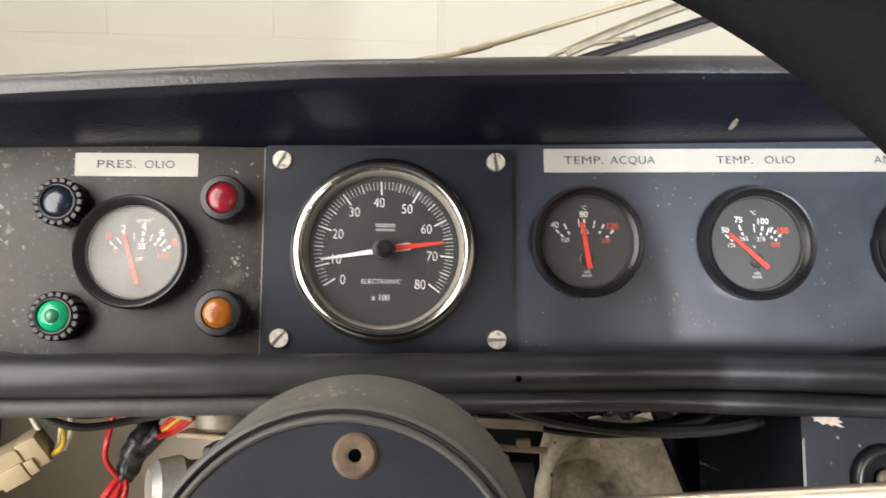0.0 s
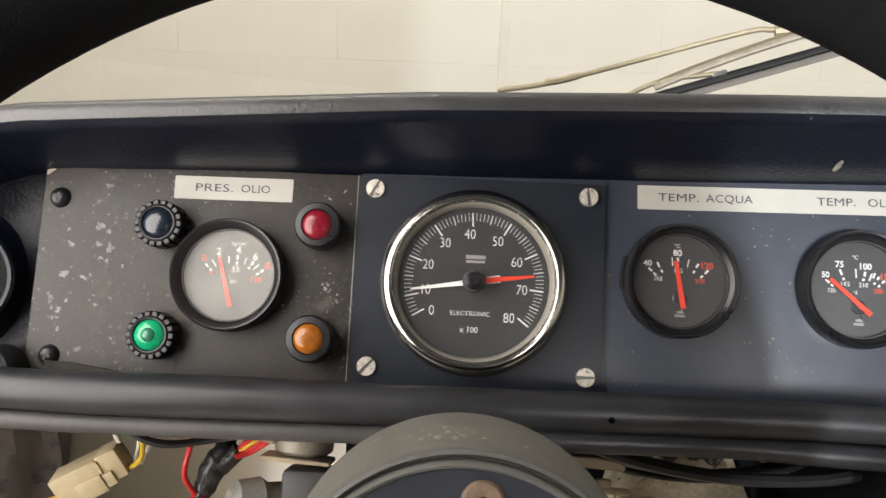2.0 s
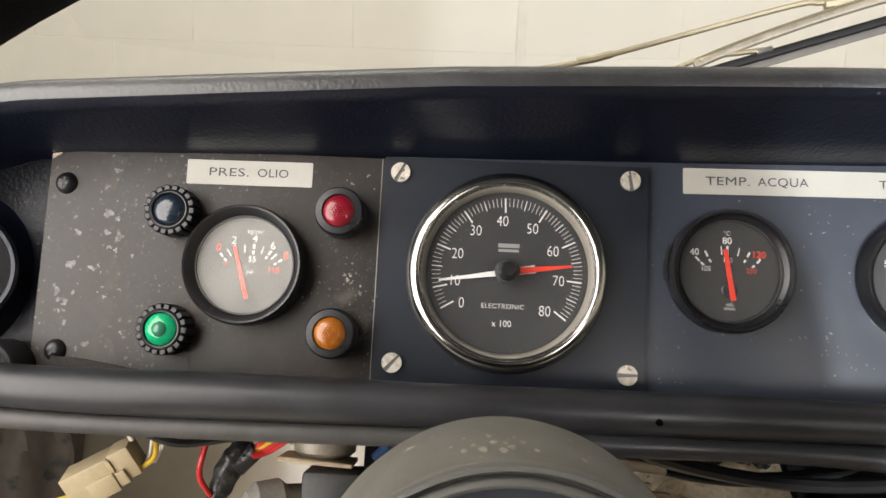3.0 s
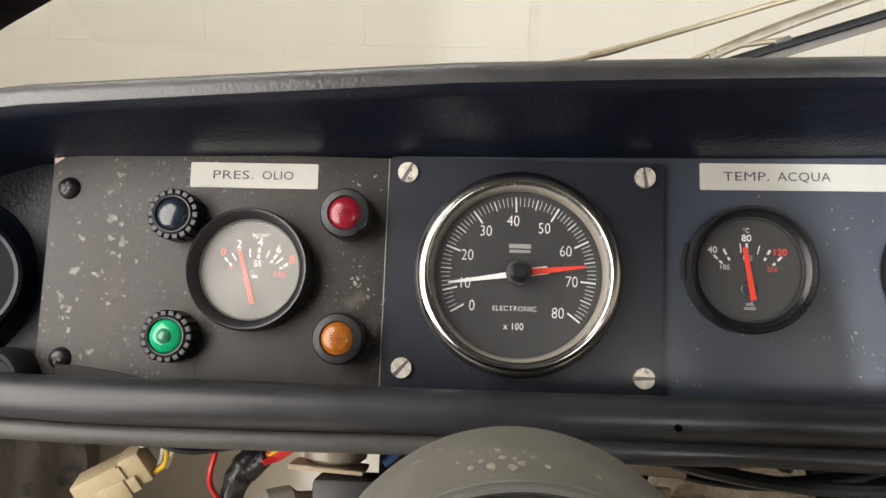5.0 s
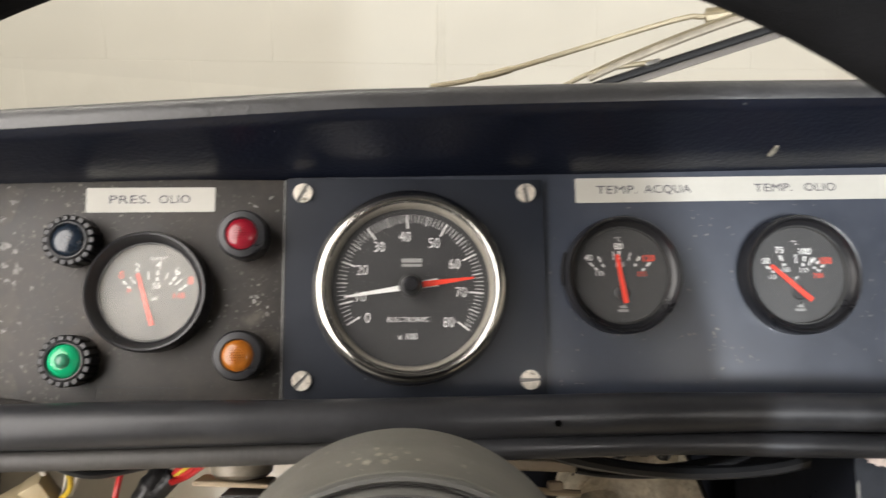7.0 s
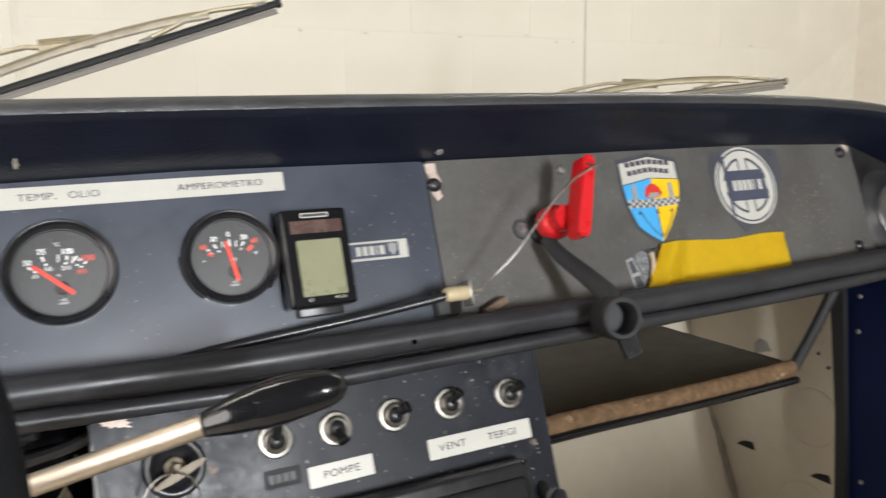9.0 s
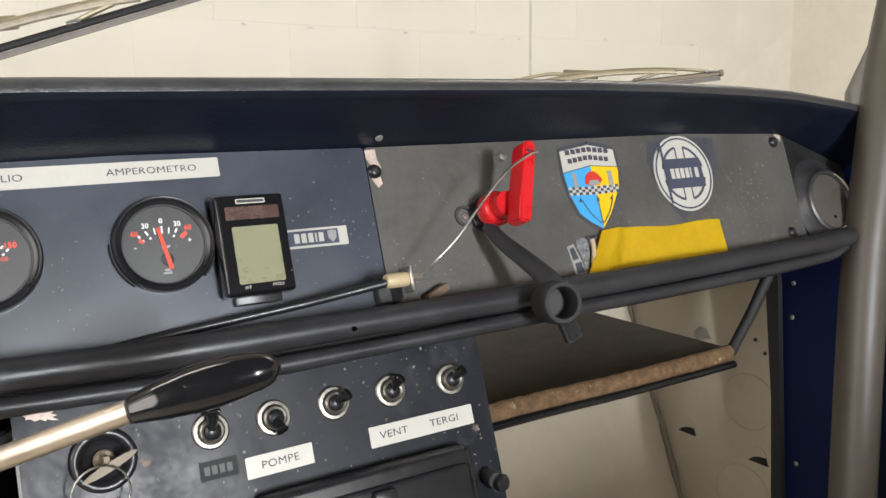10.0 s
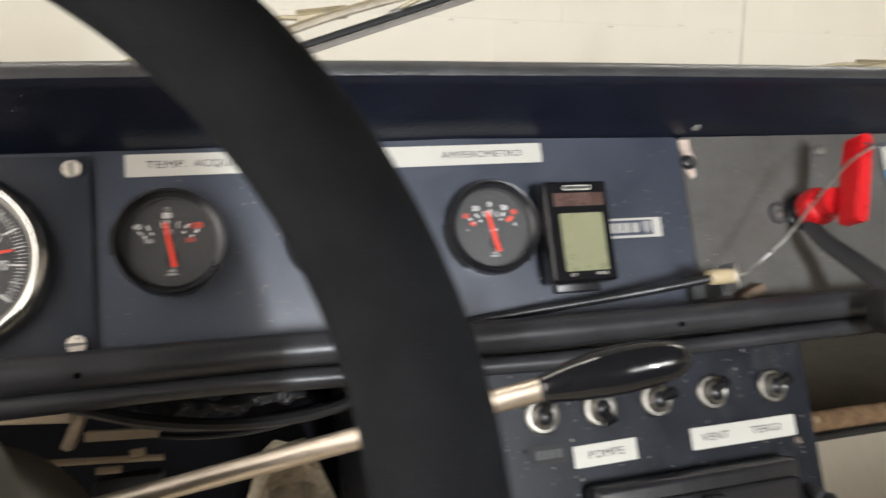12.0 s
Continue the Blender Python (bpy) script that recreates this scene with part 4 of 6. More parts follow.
label_tape(-0.1495, -0.0920, 0.0355, 0.0468, (("PRES.", -0.1301, 0.0180, 0.0038), ("OLIO", -0.1100, 0.0140, 0.0038)), dash(0, 0, -0.0007), 0.6, "white label tape reading pres. olio")
label_tape(0.0748, 0.3042, 0.0413, 0.0530, (("TEMP.", 0.0945, 0.0195, 0.0039), ("ACQUA", 0.1190, 0.0225, 0.0039), ("TEMP.", 0.1705, 0.0185, 0.0039), ("OLIO", 0.1935, 0.0155, 0.0039), ("AMPEROMETRO", 0.2665, 0.0490, 0.0039)),
           dash(0, 0, 0.0008), 1.1, "long white label tape over three gauges")


# ---------------------------------------------------------------- gauges
def gauge(name, x, z, r, proud, marks, red_marks, whites, reds, greys, needle, label, glass, lift=0.0):
    """A small round gauge. marks: white strokes; whites, reds: figures (text, height, x, z); needle: base and tip. Lengths in mm."""
    g = thing(name, dash(x, 0, z), label, "gauge", "small dashboard gauges")
    k = r / 0.0272
    p = proud
    part("bezel", lathe(bm_new(), [(0.0272 * k, 0.0), (0.0272 * k, p - 0.0035), (0.0268 * k, p - 0.0010), (0.0262 * k, p), (0.0254 * k, p - 0.0003), (0.0250 * k, p - 0.0012), (0.0246 * k, p - 0.003),
                                   (0.0226 * k, 0.0032 + lift), (0.0221 * k, 0.0030 + lift), (0.0221 * k, 0.0012)], 56), BLACK_PLASTIC, g, "deep black bezel", 25)
    part("rim_ring", lathe(bm_new(), [(0.0227 * k, 0.0028), (0.0225 * k, 0.0036), (0.0219 * k, 0.0036), (0.0217 * k, 0.0024)], 56), DARK_STEEL, g)
    part("dial_face", lathe(bm_new(), [(0.0, 0.0012), (0.0224 * k, 0.0012), (0.0224 * k, 0.0002)], 48), MATTE_BLACK, g)
    b = bm_new()
    for x0, z0, x1, z1, w in marks:
        stroke(b, x0 * 0.001, z0 * 0.001, x1 * 0.001, z1 * 0.001, w * 0.001, -0.00135)
    part("scale_marks", b, WHITE_INK, g)
    if red_marks:
        b = bm_new()
        for x0, z0, x1, z1, w in red_marks:
            stroke(b, x0 * 0.001, z0 * 0.001, x1 * 0.001, z1 * 0.001, w * 0.001, -0.00135)
        part("red_scale_marks", b, RED_INK, g)
    for nm, items, mt in (("figure", whites, WHITE_INK), ("red_figure", reds, RED_INK)):
        if items:
            for text, high, fx, fz in items:
                part(nm, write(bm_new(), text, high * 0.00113, fx * 0.001, fz * 0.001, -0.00135, bold=(0.030 if glass is not DUSTY_GLASS else 0.010) if high > 2.2 else 0.0), mt, g)
    if glass is not DUSTY_GLASS:
        b = lathe(bm_new(), [(0.0, 0.0019), (0.0030, 0.0018), (0.0036, 0.0013)], 20, pose(greys[0] * 0.001, 0, greys[1] * 0.001))
        part("pivot_cover", b, BLACK_PLASTIC, g)
    b = bm_new()
    slab(b, [(-0.0016, -0.0142), (0.0004, -0.0138), (0.0013, -0.0128), (0.0003, -0.0124), (0.0015, -0.0145), (0.0022, -0.0152), (-0.0012, -0.0152)], -0.00135, -0.0012)
    slab(b, [(-0.0024, -0.0157), (0.0024, -0.0157), (0.0024, -0.0169), (-0.0024, -0.0169)], -0.00135, -0.0012)
    if glass is not DUSTY_GLASS:
        part("maker_mark", b, GREY_INK, g, "small grey maker's mark")
    x0, z0, x1, z1 = (v * 0.001 for v in needle)
    b = stroke(bm_new(), x0, z0, x1, z1, 0.0020 if glass is DUSTY_GLASS else 0.0024, -0.0024, 0.74, 0.0004)
    part("needle", b, RED_NEEDLE, g, "red needle")
    gl = part("glass", lathe(bm_new(), [(0.0, 0.0032), (0.0224 * k, 0.0032)], 48), glass, g, "dusty clear glass" if glass is DUSTY_GLASS else "clear glass")
    gl.visible_shadow = False
    for piece in g.children[1:]:
        piece.location.y = -lift
    return g


gauge("oil_pressure_gauge", -0.1180, -0.0020, 0.0266, 0.0125,
      [(-11.8, 5.0, -10.4, 3.4, 0.9), (-9.7, 2.6, -8.6, 1.6, 0.9), (-8.8, 6.9, -6.6, 3.8, 0.5), (-5.7, 8.8, -5.0, 6.4, 0.9), (-4.6, 5.6, -4.3, 4.4, 0.9), (-1.0, 9.2, -0.8, 5.6, 0.5), (3.2, 9.8, 3.1, 7.6, 1.0), (3.0, 6.8, 3.0, 5.0, 1.0), (7.5, 8.8, 6.5, 5.4, 0.5),
       (11.0, 7.0, 9.8, 5.2, 1.0), (9.2, 4.4, 8.5, 3.4, 1.0), (13.6, 5.8, 11.0, 3.2, 0.6), (16.0, 3.2, 14.4, 2.2, 1.0), (13.6, 1.6, 12.6, 0.8, 1.0)],
      (), [("2", 3.1, -5.9, 10.9), ("4", 3.1, 3.4, 12.0), ("6", 3.1, 11.6, 9.2), ("55", 2.3, 2.7, 2.8), ("kg/cm²", 1.7, 3.5, 15.2), ("psi", 1.7, 2.0, -2.6)],
      [("0", 3.0, -12.6, 7.4), ("8", 3.1, 17.6, 5.0), ("110", 2.3, 12.4, -1.6), ("0", 2.0, -9.0, 0.8)], (0.5, -8.5), (1.6, -14.6, -5.3, 8.3),
      "oil pressure gauge in a deep black bezel with dusty glass", DUSTY_GLASS, 0.0034)
gauge("water_temperature_gauge", 0.0948, 0.0055, 0.0272, 0.0095,
      [(-15.0, 5.9, -13.2, 4.2, 0.9), (-12.6, 3.6, -11.2, 2.3, 0.9), (-10.8, 8.7, -9.6, 6.2, 0.9), (-9.0, 5.2, -8.2, 3.8, 0.9), (-3.8, 11.2, -3.5, 7.2, 0.5), (-1.1, 11.3, -1.0, 9.2, 1.0), (-1.0, 8.4, -0.9, 6.8, 1.0), (4.3, 10.6, 3.4, 6.9, 0.5),
       (8.7, 8.8, 7.6, 6.8, 1.0), (6.9, 5.4, 6.2, 4.2, 1.0), (13.4, 6.0, 11.8, 4.2, 1.0), (10.8, 3.2, 9.7, 2.2, 1.0)],
      (), [("40", 2.5, -15.4, 8.0), ("80", 2.6, -1.2, 13.4), ("105", 1.9, -10.4, 0.8), ("175", 1.9, -0.9, 4.9), ("°C", 1.7, -1.3, 16.7)],
      [("120", 2.6, 12.6, 7.8), ("250", 1.9, 9.4, 0.5)], (0.0, -8.2), (1.4, -12.8, -2.2, 9.6), "water temperature gauge in a black bezel", DIAL_GLASS, 0.0015)
gauge("oil_temperature_gauge", 0.1787, 0.0056, 0.0280, 0.0095,
      [(-15.2, 4.2, -13.4, 2.6, 0.9), (-12.6, 2.0, -11.6, 1.0, 0.9), (-8.4, 9.2, -7.4, 6.6, 1.1), (-6.9, 5.4, -6.4, 4.2, 1.1), (-0.8, 9.8, -0.7, 5.6, 0.6), (3.6, 8.8, 3.2, 6.4, 1.1), (2.8, 5.4, 2.5, 4.2, 1.1), (6.8, 8.0, 5.4, 4.4, 0.7),
       (8.4, 8.2, 7.2, 5.8, 0.9), (10.2, 6.6, 9.2, 5.2, 1.0), (8.2, 3.8, 7.6, 2.8, 1.0), (12.6, 4.8, 11.4, 3.6, 1.0), (10.4, 2.6, 9.6, 1.6, 1.0)],
      [], [("50", 2.4, -15.2, 6.4), ("75", 2.6, -8.4, 11.6), ("100", 2.6, 3.6, 11.0), ("165", 1.9, -6.0, 2.4), ("210", 1.9, 2.6, 2.2), ("°C", 1.7, -1.0, 15.2), ("°F", 1.5, -1.2, -1.8), ("125", 1.7, -12.4, -1.0)],
      [("150", 2.6, 13.4, 6.6), ("300", 2.0, 9.6, -0.4)], (0.0, -8.2), (5.4, -11.8, -13.2, 4.4), "oil temperature gauge in a black bezel", DIAL_GLASS, 0.0015)
gauge("ammeter", 0.2668, 0.0056, 0.0272, 0.0095,
      [(-13.0, 5.8, -12.0, 4.6, 1.2), (-10.9, 3.5, -10.0, 2.5, 1.0), (-9.0, 8.2, -7.8, 5.8, 1.1), (-7.0, 4.6, -6.4, 3.4, 1.0), (-4.4, 9.6, -3.8, 6.0, 0.7), (-0.2, 10.6, -0.2, 6.4, 1.1), (3.8, 9.6, 3.3, 6.0, 0.7), (8.0, 8.6, 6.8, 6.2, 1.1), (6.2, 5.0, 5.6, 3.8, 1.0)],
      [(-12.6, 3.4, -10.2, 1.8, 2.0), (13.0, 6.0, 9.6, 3.2, 2.2)], [("0", 2.5, -0.2, 13.4), ("30", 2.5, -8.8, 11.2), ("30", 2.5, 8.4, 11.2), ("AMP", 1.5, 0.8, -1.6), ("-", 2.4, -15.2, -0.6), ("+", 2.4, 14.2, 1.2)],
      [("60", 2.5, -15.0, 7.0), ("60", 2.5, 14.0, 8.6)], (0.8, -8.4), (2.4, -14.2, -2.4, 9.4), "ammeter in a black bezel with grey cracked surround", DIAL_GLASS, 0.0015)
# loose gasket edges peeping out behind the bezels
for x, z, a0, n in ((0.0948, 0.0055, 158, 5), (0.2668, 0.0056, 175, 8), (0.2668, 0.0056, -45, 7)):
    bm = bm_new()
    pts = [(x + 0.0280 * math.cos(radians(a0 + 8 * i)), -0.0030, z + 0.0280 * math.sin(radians(a0 + 8 * i))) for i in range(n)]
    sweep(bm, pts, 0.0008, 6, 2.6, (0, 1, 0))
    solo("gauge_gasket", bm, RUBBER, dash(), "bit of black gasket behind a gauge bezel", "gasket")


# rev counter on its own plate
def slotted_screw(x, z, angle, parent):
    m = pose(x, -0.0025, z, 0, -angle, 0)
    s = part("screw", lathe(bm_new(), [(0.0, 0.0009), (0.0042, 0.0009), (0.0046, 0.0)], 28, m), SCREW_GREY, parent, "slotted nickel screw")
    b = bm_new()
    for side in (1, -1):
        arc = [(0.0043 * math.cos(radians(a)), side * 0.0043 * math.sin(radians(a))) for a in range(7, 174, 8)]
        slab(b, arc if side > 0 else arc[::-1], -0.0017, -0.0007, m)
    part("head", b, NICKEL_SCREW, s)


plate = solo("rev_counter_plate", slab(bm_new(), rounded(-0.0592, 0.0588, -0.0535, 0.0504, 0.0008, 2), -0.0025, -0.0002), PLATE, dash(),
             "smooth black square mounting plate held by four screws", "mounting plate")
for x, z, a in ((-0.0518, 0.0433, 62), (0.0508, 0.0439, 98), (0.0511, -0.0417, 2), (-0.0511, -0.0413, 48)):
    slotted_screw(x, z, a, plate)
rev = thing("rev_counter", dash(-0.0027, -0.0025, 0.0004), "large rev counter with chrome bezel and black dial", "rev counter")
part("chrome_bezel", lathe(bm_new(), [(0.0434, 0.0), (0.0438, 0.0030), (0.0436, 0.0054), (0.0430, 0.0072), (0.0420, 0.0084), (0.0408, 0.0092), (0.0396, 0.0097), (0.0386, 0.0096), (0.0379, 0.0086), (0.0373, 0.0062)], 96), CHROME, rev, "polished chrome bezel", 60)
part("seat_ring", lathe(bm_new(), [(0.0446, 0.0), (0.0444, 0.0014), (0.0430, 0.0018)], 64), RUBBER, rev)
part("inner_ring", lathe(bm_new(), [(0.0374, 0.0066), (0.0366, 0.0060), (0.0360, 0.0040), (0.0357, 0.0012)], 72), CREAM_RING, rev, "tarnished dull inner ring")
part("dial_face", lathe(bm_new(), [(0.0, 0.0010), (0.0362, 0.0010), (0.0362, 0.0)], 64), MATTE_BLACK, rev)
REV = [(0, -121), (10, -104), (20, -70), (30, -36.6), (40, -3), (50, 30.5), (60, 63.5), (70, 95.5), (80, 127)]


def rev_dir(v):
    a = radians(along(REV, v))
    return math.sin(a), math.cos(a)


b = bm_new()
ticks = [(0, 2), *[(2 * i, 0) for i in range(1, 5)], *[(v, 2 if v % 10 == 0 else (1 if v % 5 == 0 else 0)) for v in range(10, 81)]]
for v, kind in ticks:
    dx, dz = rev_dir(v)
    inner, wide = ((0.0292, 0.00022), (0.0285, 0.00042), (0.0266, 0.00072))[kind]
    stroke(b, dx * 0.0331, dz * 0.0331, dx * inner, dz * inner, wide, -0.00115)
part("scale_marks", b, WHITE_INK, rev)
b = bm_new()
for text, x, z in (("0", -0.0193, -0.0143), ("10", -0.0228, -0.0047), ("20", -0.0219, 0.0073), ("30", -0.0143, 0.0179), ("40", -0.0026, 0.0226), ("50", 0.0107, 0.0197), ("60", 0.0200, 0.0101), ("70", 0.0228, -0.0029), ("80", 0.0172, -0.0164)):
    part("figure", write(bm_new(), text, 0.0047, x, z, -0.00115, 0, 0.82, bold=-0.012), WHITE_INK, rev)
b = bm_new()
write(b, "ELECTRONIC", 0.0021, -0.0012, -0.0150, -0.00115, 0, 1.02, gap=1.05, bold=-0.008)
write(b, "x 100", 0.0028, -0.0014, -0.0226, -0.00115, 0, 0.95)
part("dial_words", b, WHITE_INK, rev)
b = bm_new()
slab(b, [(-0.0042, 0.0128), (0.0052, 0.0128), (0.0052, 0.0110), (-0.0042, 0.0110)], -0.00115, -0.001)
slab(b, [(-0.0040, 0.0103), (0.0050, 0.0103), (0.0050, 0.0091), (-0.0040, 0.0091)], -0.00115, -0.001)
part("maker_mark", b, GREY_INK, rev, "two small grey maker's bars")
na = radians(-99)
dx, dz = math.sin(na), math.cos(na)
b = stroke(bm_new(), dx * 0.002, dz * 0.002, dx * 0.0300, dz * 0.0300, 0.0026, -0.0026, 0.34, 0.0005)
stroke(b, -dx * 0.0125, -dz * 0.0125, -dx * 0.002, -dz * 0.002, 0.0036, -0.0026, 0.9, 0.0005)
part("white_needle", b, WHITE_INK, rev, "white pointer")
ra = radians(82.5)
dx, dz = math.sin(ra), math.cos(ra)
b = stroke(bm_new(), dx * 0.004, dz * 0.004, dx * 0.0285, dz * 0.0285, 0.0030, -0.0046, 0.30, 0.0005)
part("red_needle", b, RED_NEEDLE, rev, "red warning pointer")
gl = part("glass", lathe(bm_new(), [(0.0, 0.0058), (0.0366, 0.0054)], 64), GLASS, rev, "clear glass")
gl.visible_shadow = False
part("knurled_base", lathe(bm_new(), [(0.0050, 0.0050), (0.0053, 0.0058), (0.0053, 0.0078), (0.0048, 0.0086), (0.0034, 0.0090)], 60, None,
                           lambda r, h, i: r * (1.05 if i % 2 and r > 0.0049 else 1.0)), DARK_STEEL, rev, "worn knurled base of the knob", 20)
part("centre_knob", lathe(bm_new(), [(0.0044, 0.0084), (0.0042, 0.0096), (0.0035, 0.0120), (0.0033, 0.0150), (0.0026, 0.0160), (0.0, 0.0162)], 48, None,
                          lambda r, h, i: r * (1 + (0.03 if i % 2 and r > 0.0048 else 0))), BLACK_PLASTIC, rev, "black ribbed centre knob")


# warning lamps
def warning_lamp(x, z, lens, label, notched):
    w = thing("warning_lamp", dash(x, 0, z), label, "warning lamp", "dashboard warning lamps")
    if notched:
        col = lathe(bm_new(), [(0.0098, 0.0), (0.0098, 0.0098), (0.0090, 0.0112), (0.0080, 0.0118), (0.0075, 0.0117), (0.0072, 0.0100)], 48)
        collar = part("collar", col, BLACK_PLASTIC, w, "notched black collar", 30)
        first = part("tooth", box(bm_new(), (0.0078, -0.0112, -0.00150), (0.0112, 0.0, 0.00150), 0.0005, 1), BLACK_PLASTIC, collar)
        for k in range(1, 18):
            tooth = new("tooth", first.data)
            tooth.parent = collar
            tooth.matrix_basis = pose(0, 0, 0, 0, 20 * k, 0)
        part("lens", lathe(bm_new(), [(0.0073, 0.0102), (0.0069, 0.0111), (0.0064, 0.0115), (0.0060, 0.0119), (0.0055, 0.01205), (0.0051, 0.0124), (0.0044, 0.01255), (0.0040, 0.0128), (0.0030, 0.0129), (0.0, 0.0131)] if lens is LENS_GREEN else
             [(0.0073, 0.0102), (0.0068, 0.0112), (0.0052, 0.0123), (0.0030, 0.0129), (0.0, 0.0131)], 40), lens, w)
        if lens is LENS_GREEN:
            part("lens_core", lathe(bm_new(), [(0.0034, 0.0127), (0.0026, 0.0138), (0.0012, 0.0144), (0.0, 0.0146)], 24), LENS_PALE, w, "deep green core")
    else:
        knurl = lambda r, h, i: r * (0.975 if i % 2 and h < 0.011 else 1.0)
        part("collar", lathe(bm_new(), [(0.0106, 0.0), (0.0109, 0.003), (0.0109, 0.0122), (0.0106, 0.0138), (0.0100, 0.0146), (0.0074, 0.0149), (0.0068, 0.0138)], 72, None, knurl), BLACK_PLASTIC, w, "knurled black collar", 40)
        part("lens", lathe(bm_new(), [(0.0069, 0.0138), (0.0062, 0.0148), (0.0046, 0.0156), (0.0025, 0.0160), (0.0, 0.0161)], 40), lens, w)
        b = bm_new()
        for i in range(-4, 5):
            for j in range(-4, 5):
                px, pz = i * 0.0012 + (j % 2) * 0.0006, j * 0.00105
                if math.hypot(px, pz) < 0.0048:
                    hgt = 0.0161 - 0.0020 * (math.hypot(px, pz) / 0.0062) ** 2
                    lathe(b, [(0.0, hgt + 0.00050), (0.00040, hgt + 0.0002), (0.00056, hgt - 0.0001)], 6, pose(px, 0, pz))
        part("lens_facets", b, lens, w, "dimpled lens facets")


warning_lamp(-0.1520, 0.0205, LENS_DARK, "unlit dark warning lamp in a notched collar", True)
warning_lamp(-0.1508, -0.0318, LENS_GREEN, "unlit green warning lamp in a notched collar", True)
warning_lamp(-0.0768, 0.0228, LENS_RED, "unlit red warning lamp in a knurled collar", False)
warning_lamp(-0.0772, -0.0300, LENS_AMBER, "unlit amber warning lamp in a knurled collar", False)


# ---------------------------------------------------------------- rally timer and stickers on the middle panel
timer = thing("digital_timer", dash(0.3135, 0, -0.0012), "small black digital timer with blank grey-green display", "timer")
part("case", box(bm_new(), (-0.0200, -0.0195, -0.0295), (0.0200, -0.0060, 0.0285), 0.0022, 3), GLOSS_BLACK, timer, "glossy black case")
part("bracket", box(bm_new(), (-0.0130, -0.0062, -0.0335), (0.0150, 0.0, 0.0200), 0.001, 2), BLACK_PLASTIC, timer, "black mounting bracket")
part("front_lip", slab(bm_new(), rounded(-0.0186, 0.0186, -0.0280, 0.0270, 0.002), -0.0202, -0.0194), GLOSS_BLACK, timer)
part("display", slab(bm_new(), rounded(-0.0128, 0.0138, -0.0235, 0.0095, 0.0010), -0.0206, -0.0201), LCD, timer, "blank grey-green display")
part("solar_cell", slab(bm_new(), rounded(-0.0152, 0.0158, 0.0136, 0.0212, 0.0004), -0.0206, -0.0201), SOLAR, timer, "brown solar cell strip")
b = bm_new()
for x0, x1, z0, z1 in ((-0.0085, 0.0085, 0.0228, 0.0256),):
    slab(b, rounded(x0, x1, z0, z1, 0.0006), -0.0206, -0.0201)
part("maker_badge", b, TAPE, timer, "pale maker's badge")
part("badge_core", slab(bm_new(), rounded(-0.0078, 0.0078, 0.0234, 0.0250, 0.0005), -0.0208, -0.0205), DARK_STEEL, timer)
b = bm_new()
write(b, "SET", 0.0017, -0.0085, -0.0256, -0.0206)
write(b, "MODE", 0.0017, 0.0090, -0.0254, -0.0206)
part("button_words", b, TAPE, timer)
tag = thing("maker_plate", dash(0.3560, 0, 0.0020), "small white and navy maker's plate partly behind the timer", "badge")
part("plate", slab(bm_new(), rounded(-0.0220, 0.0222, -0.0060, 0.0060, 0.0004, 2), -0.0008, 0.0), TAPE, tag)
part("navy_field", slab(bm_new(), [(-0.0215, -0.0046), (0.0160, -0.0046), (0.0160, 0.0046), (-0.0215, 0.0046)], -0.0010, -0.0007), STICKER_NAVY, tag)
b = bm_new()
for i, x in enumerate((-0.0130, -0.0085, -0.0040, 0.0005, 0.0028)):
    wide = 0.0010 if i == 3 else 0.0032
    slab(b, [(x, -0.0029), (x + wide, -0.0029), (x + wide, 0.0029), (x, 0.0029)], -0.0012, -0.0009)
part("pale_bars", b, TAPE, tag, "pale lettering bars")
part("shield_mark", slab(bm_new(), [(0.0088, 0.0034), (0.0118, 0.0040), (0.0148, 0.0034), (0.0144, -0.0012), (0.0118, -0.0040), (0.0092, -0.0012)], -0.0012, -0.0009), GREY_INK, tag)

# pull cable
solo("cable_sheath", sweep(bm_new(), smooth_path([(0.388, -0.030, -0.0350), (0.360, -0.024, -0.0378), (0.332, -0.017, -0.0402), (0.28, -0.010, -0.0440), (0.24, -0.006, -0.0475), (0.205, -0.004, -0.0530)], 6), 0.0026, 10), WIRE_BLACK, dash(),
     "black pull cable sheath along the panel", "cable")
ferrule = thing("cable_ferrule", dash(0.3930, -0.030, -0.0345), "cream cable ferrule held in a bent metal tab", "cable end")
part("ferrule", lathe(bm_new(), [(0.0, -0.0085), (0.0040, -0.0085), (0.0046, -0.006), (0.0046, 0.005), (0.0036, 0.0075), (0.0, 0.0075)], 18, pose(0, 0, 0, 0, 0, 90) @ pose(0, 0, 0, 0, 0, 0)), CREAM_PLASTIC, ferrule)
part("tab", box(bm_new(), (0.0060, -0.006, -0.0085), (0.0076, 0.010, 0.0075), 0.0006, 1), STEEL, ferrule, "bent bright metal tab")
part("tab_foot", box(bm_new(), (-0.0040, 0.022, -0.0110), (0.0120, 0.030, 0.0060), 0.001, 1), DARK_STEEL, ferrule)
part("tab_web", box(bm_new(), (0.0045, 0.006, -0.0110), (0.0075, 0.030, 0.0040), 0.0006, 1), DARK_STEEL, ferrule)
part("nipple", lathe(bm_new(), [(0.0, -0.001), (0.0018, 0.0), (0.0016, 0.009), (0.0, 0.010)], 10, pose(0.0075, 0, 0.0008, 0, 0, 90)), BRASSY, ferrule)
solo("loose_shard", box(bm_new(), (-0.008, -0.010, -0.003), (0.010, 0.0, 0.003), 0.001, 1), RUST, dash(0.4300, -0.001, -0.0440, 0, -22, 0), "small brown scrap wedged behind the padded bar", "scrap")

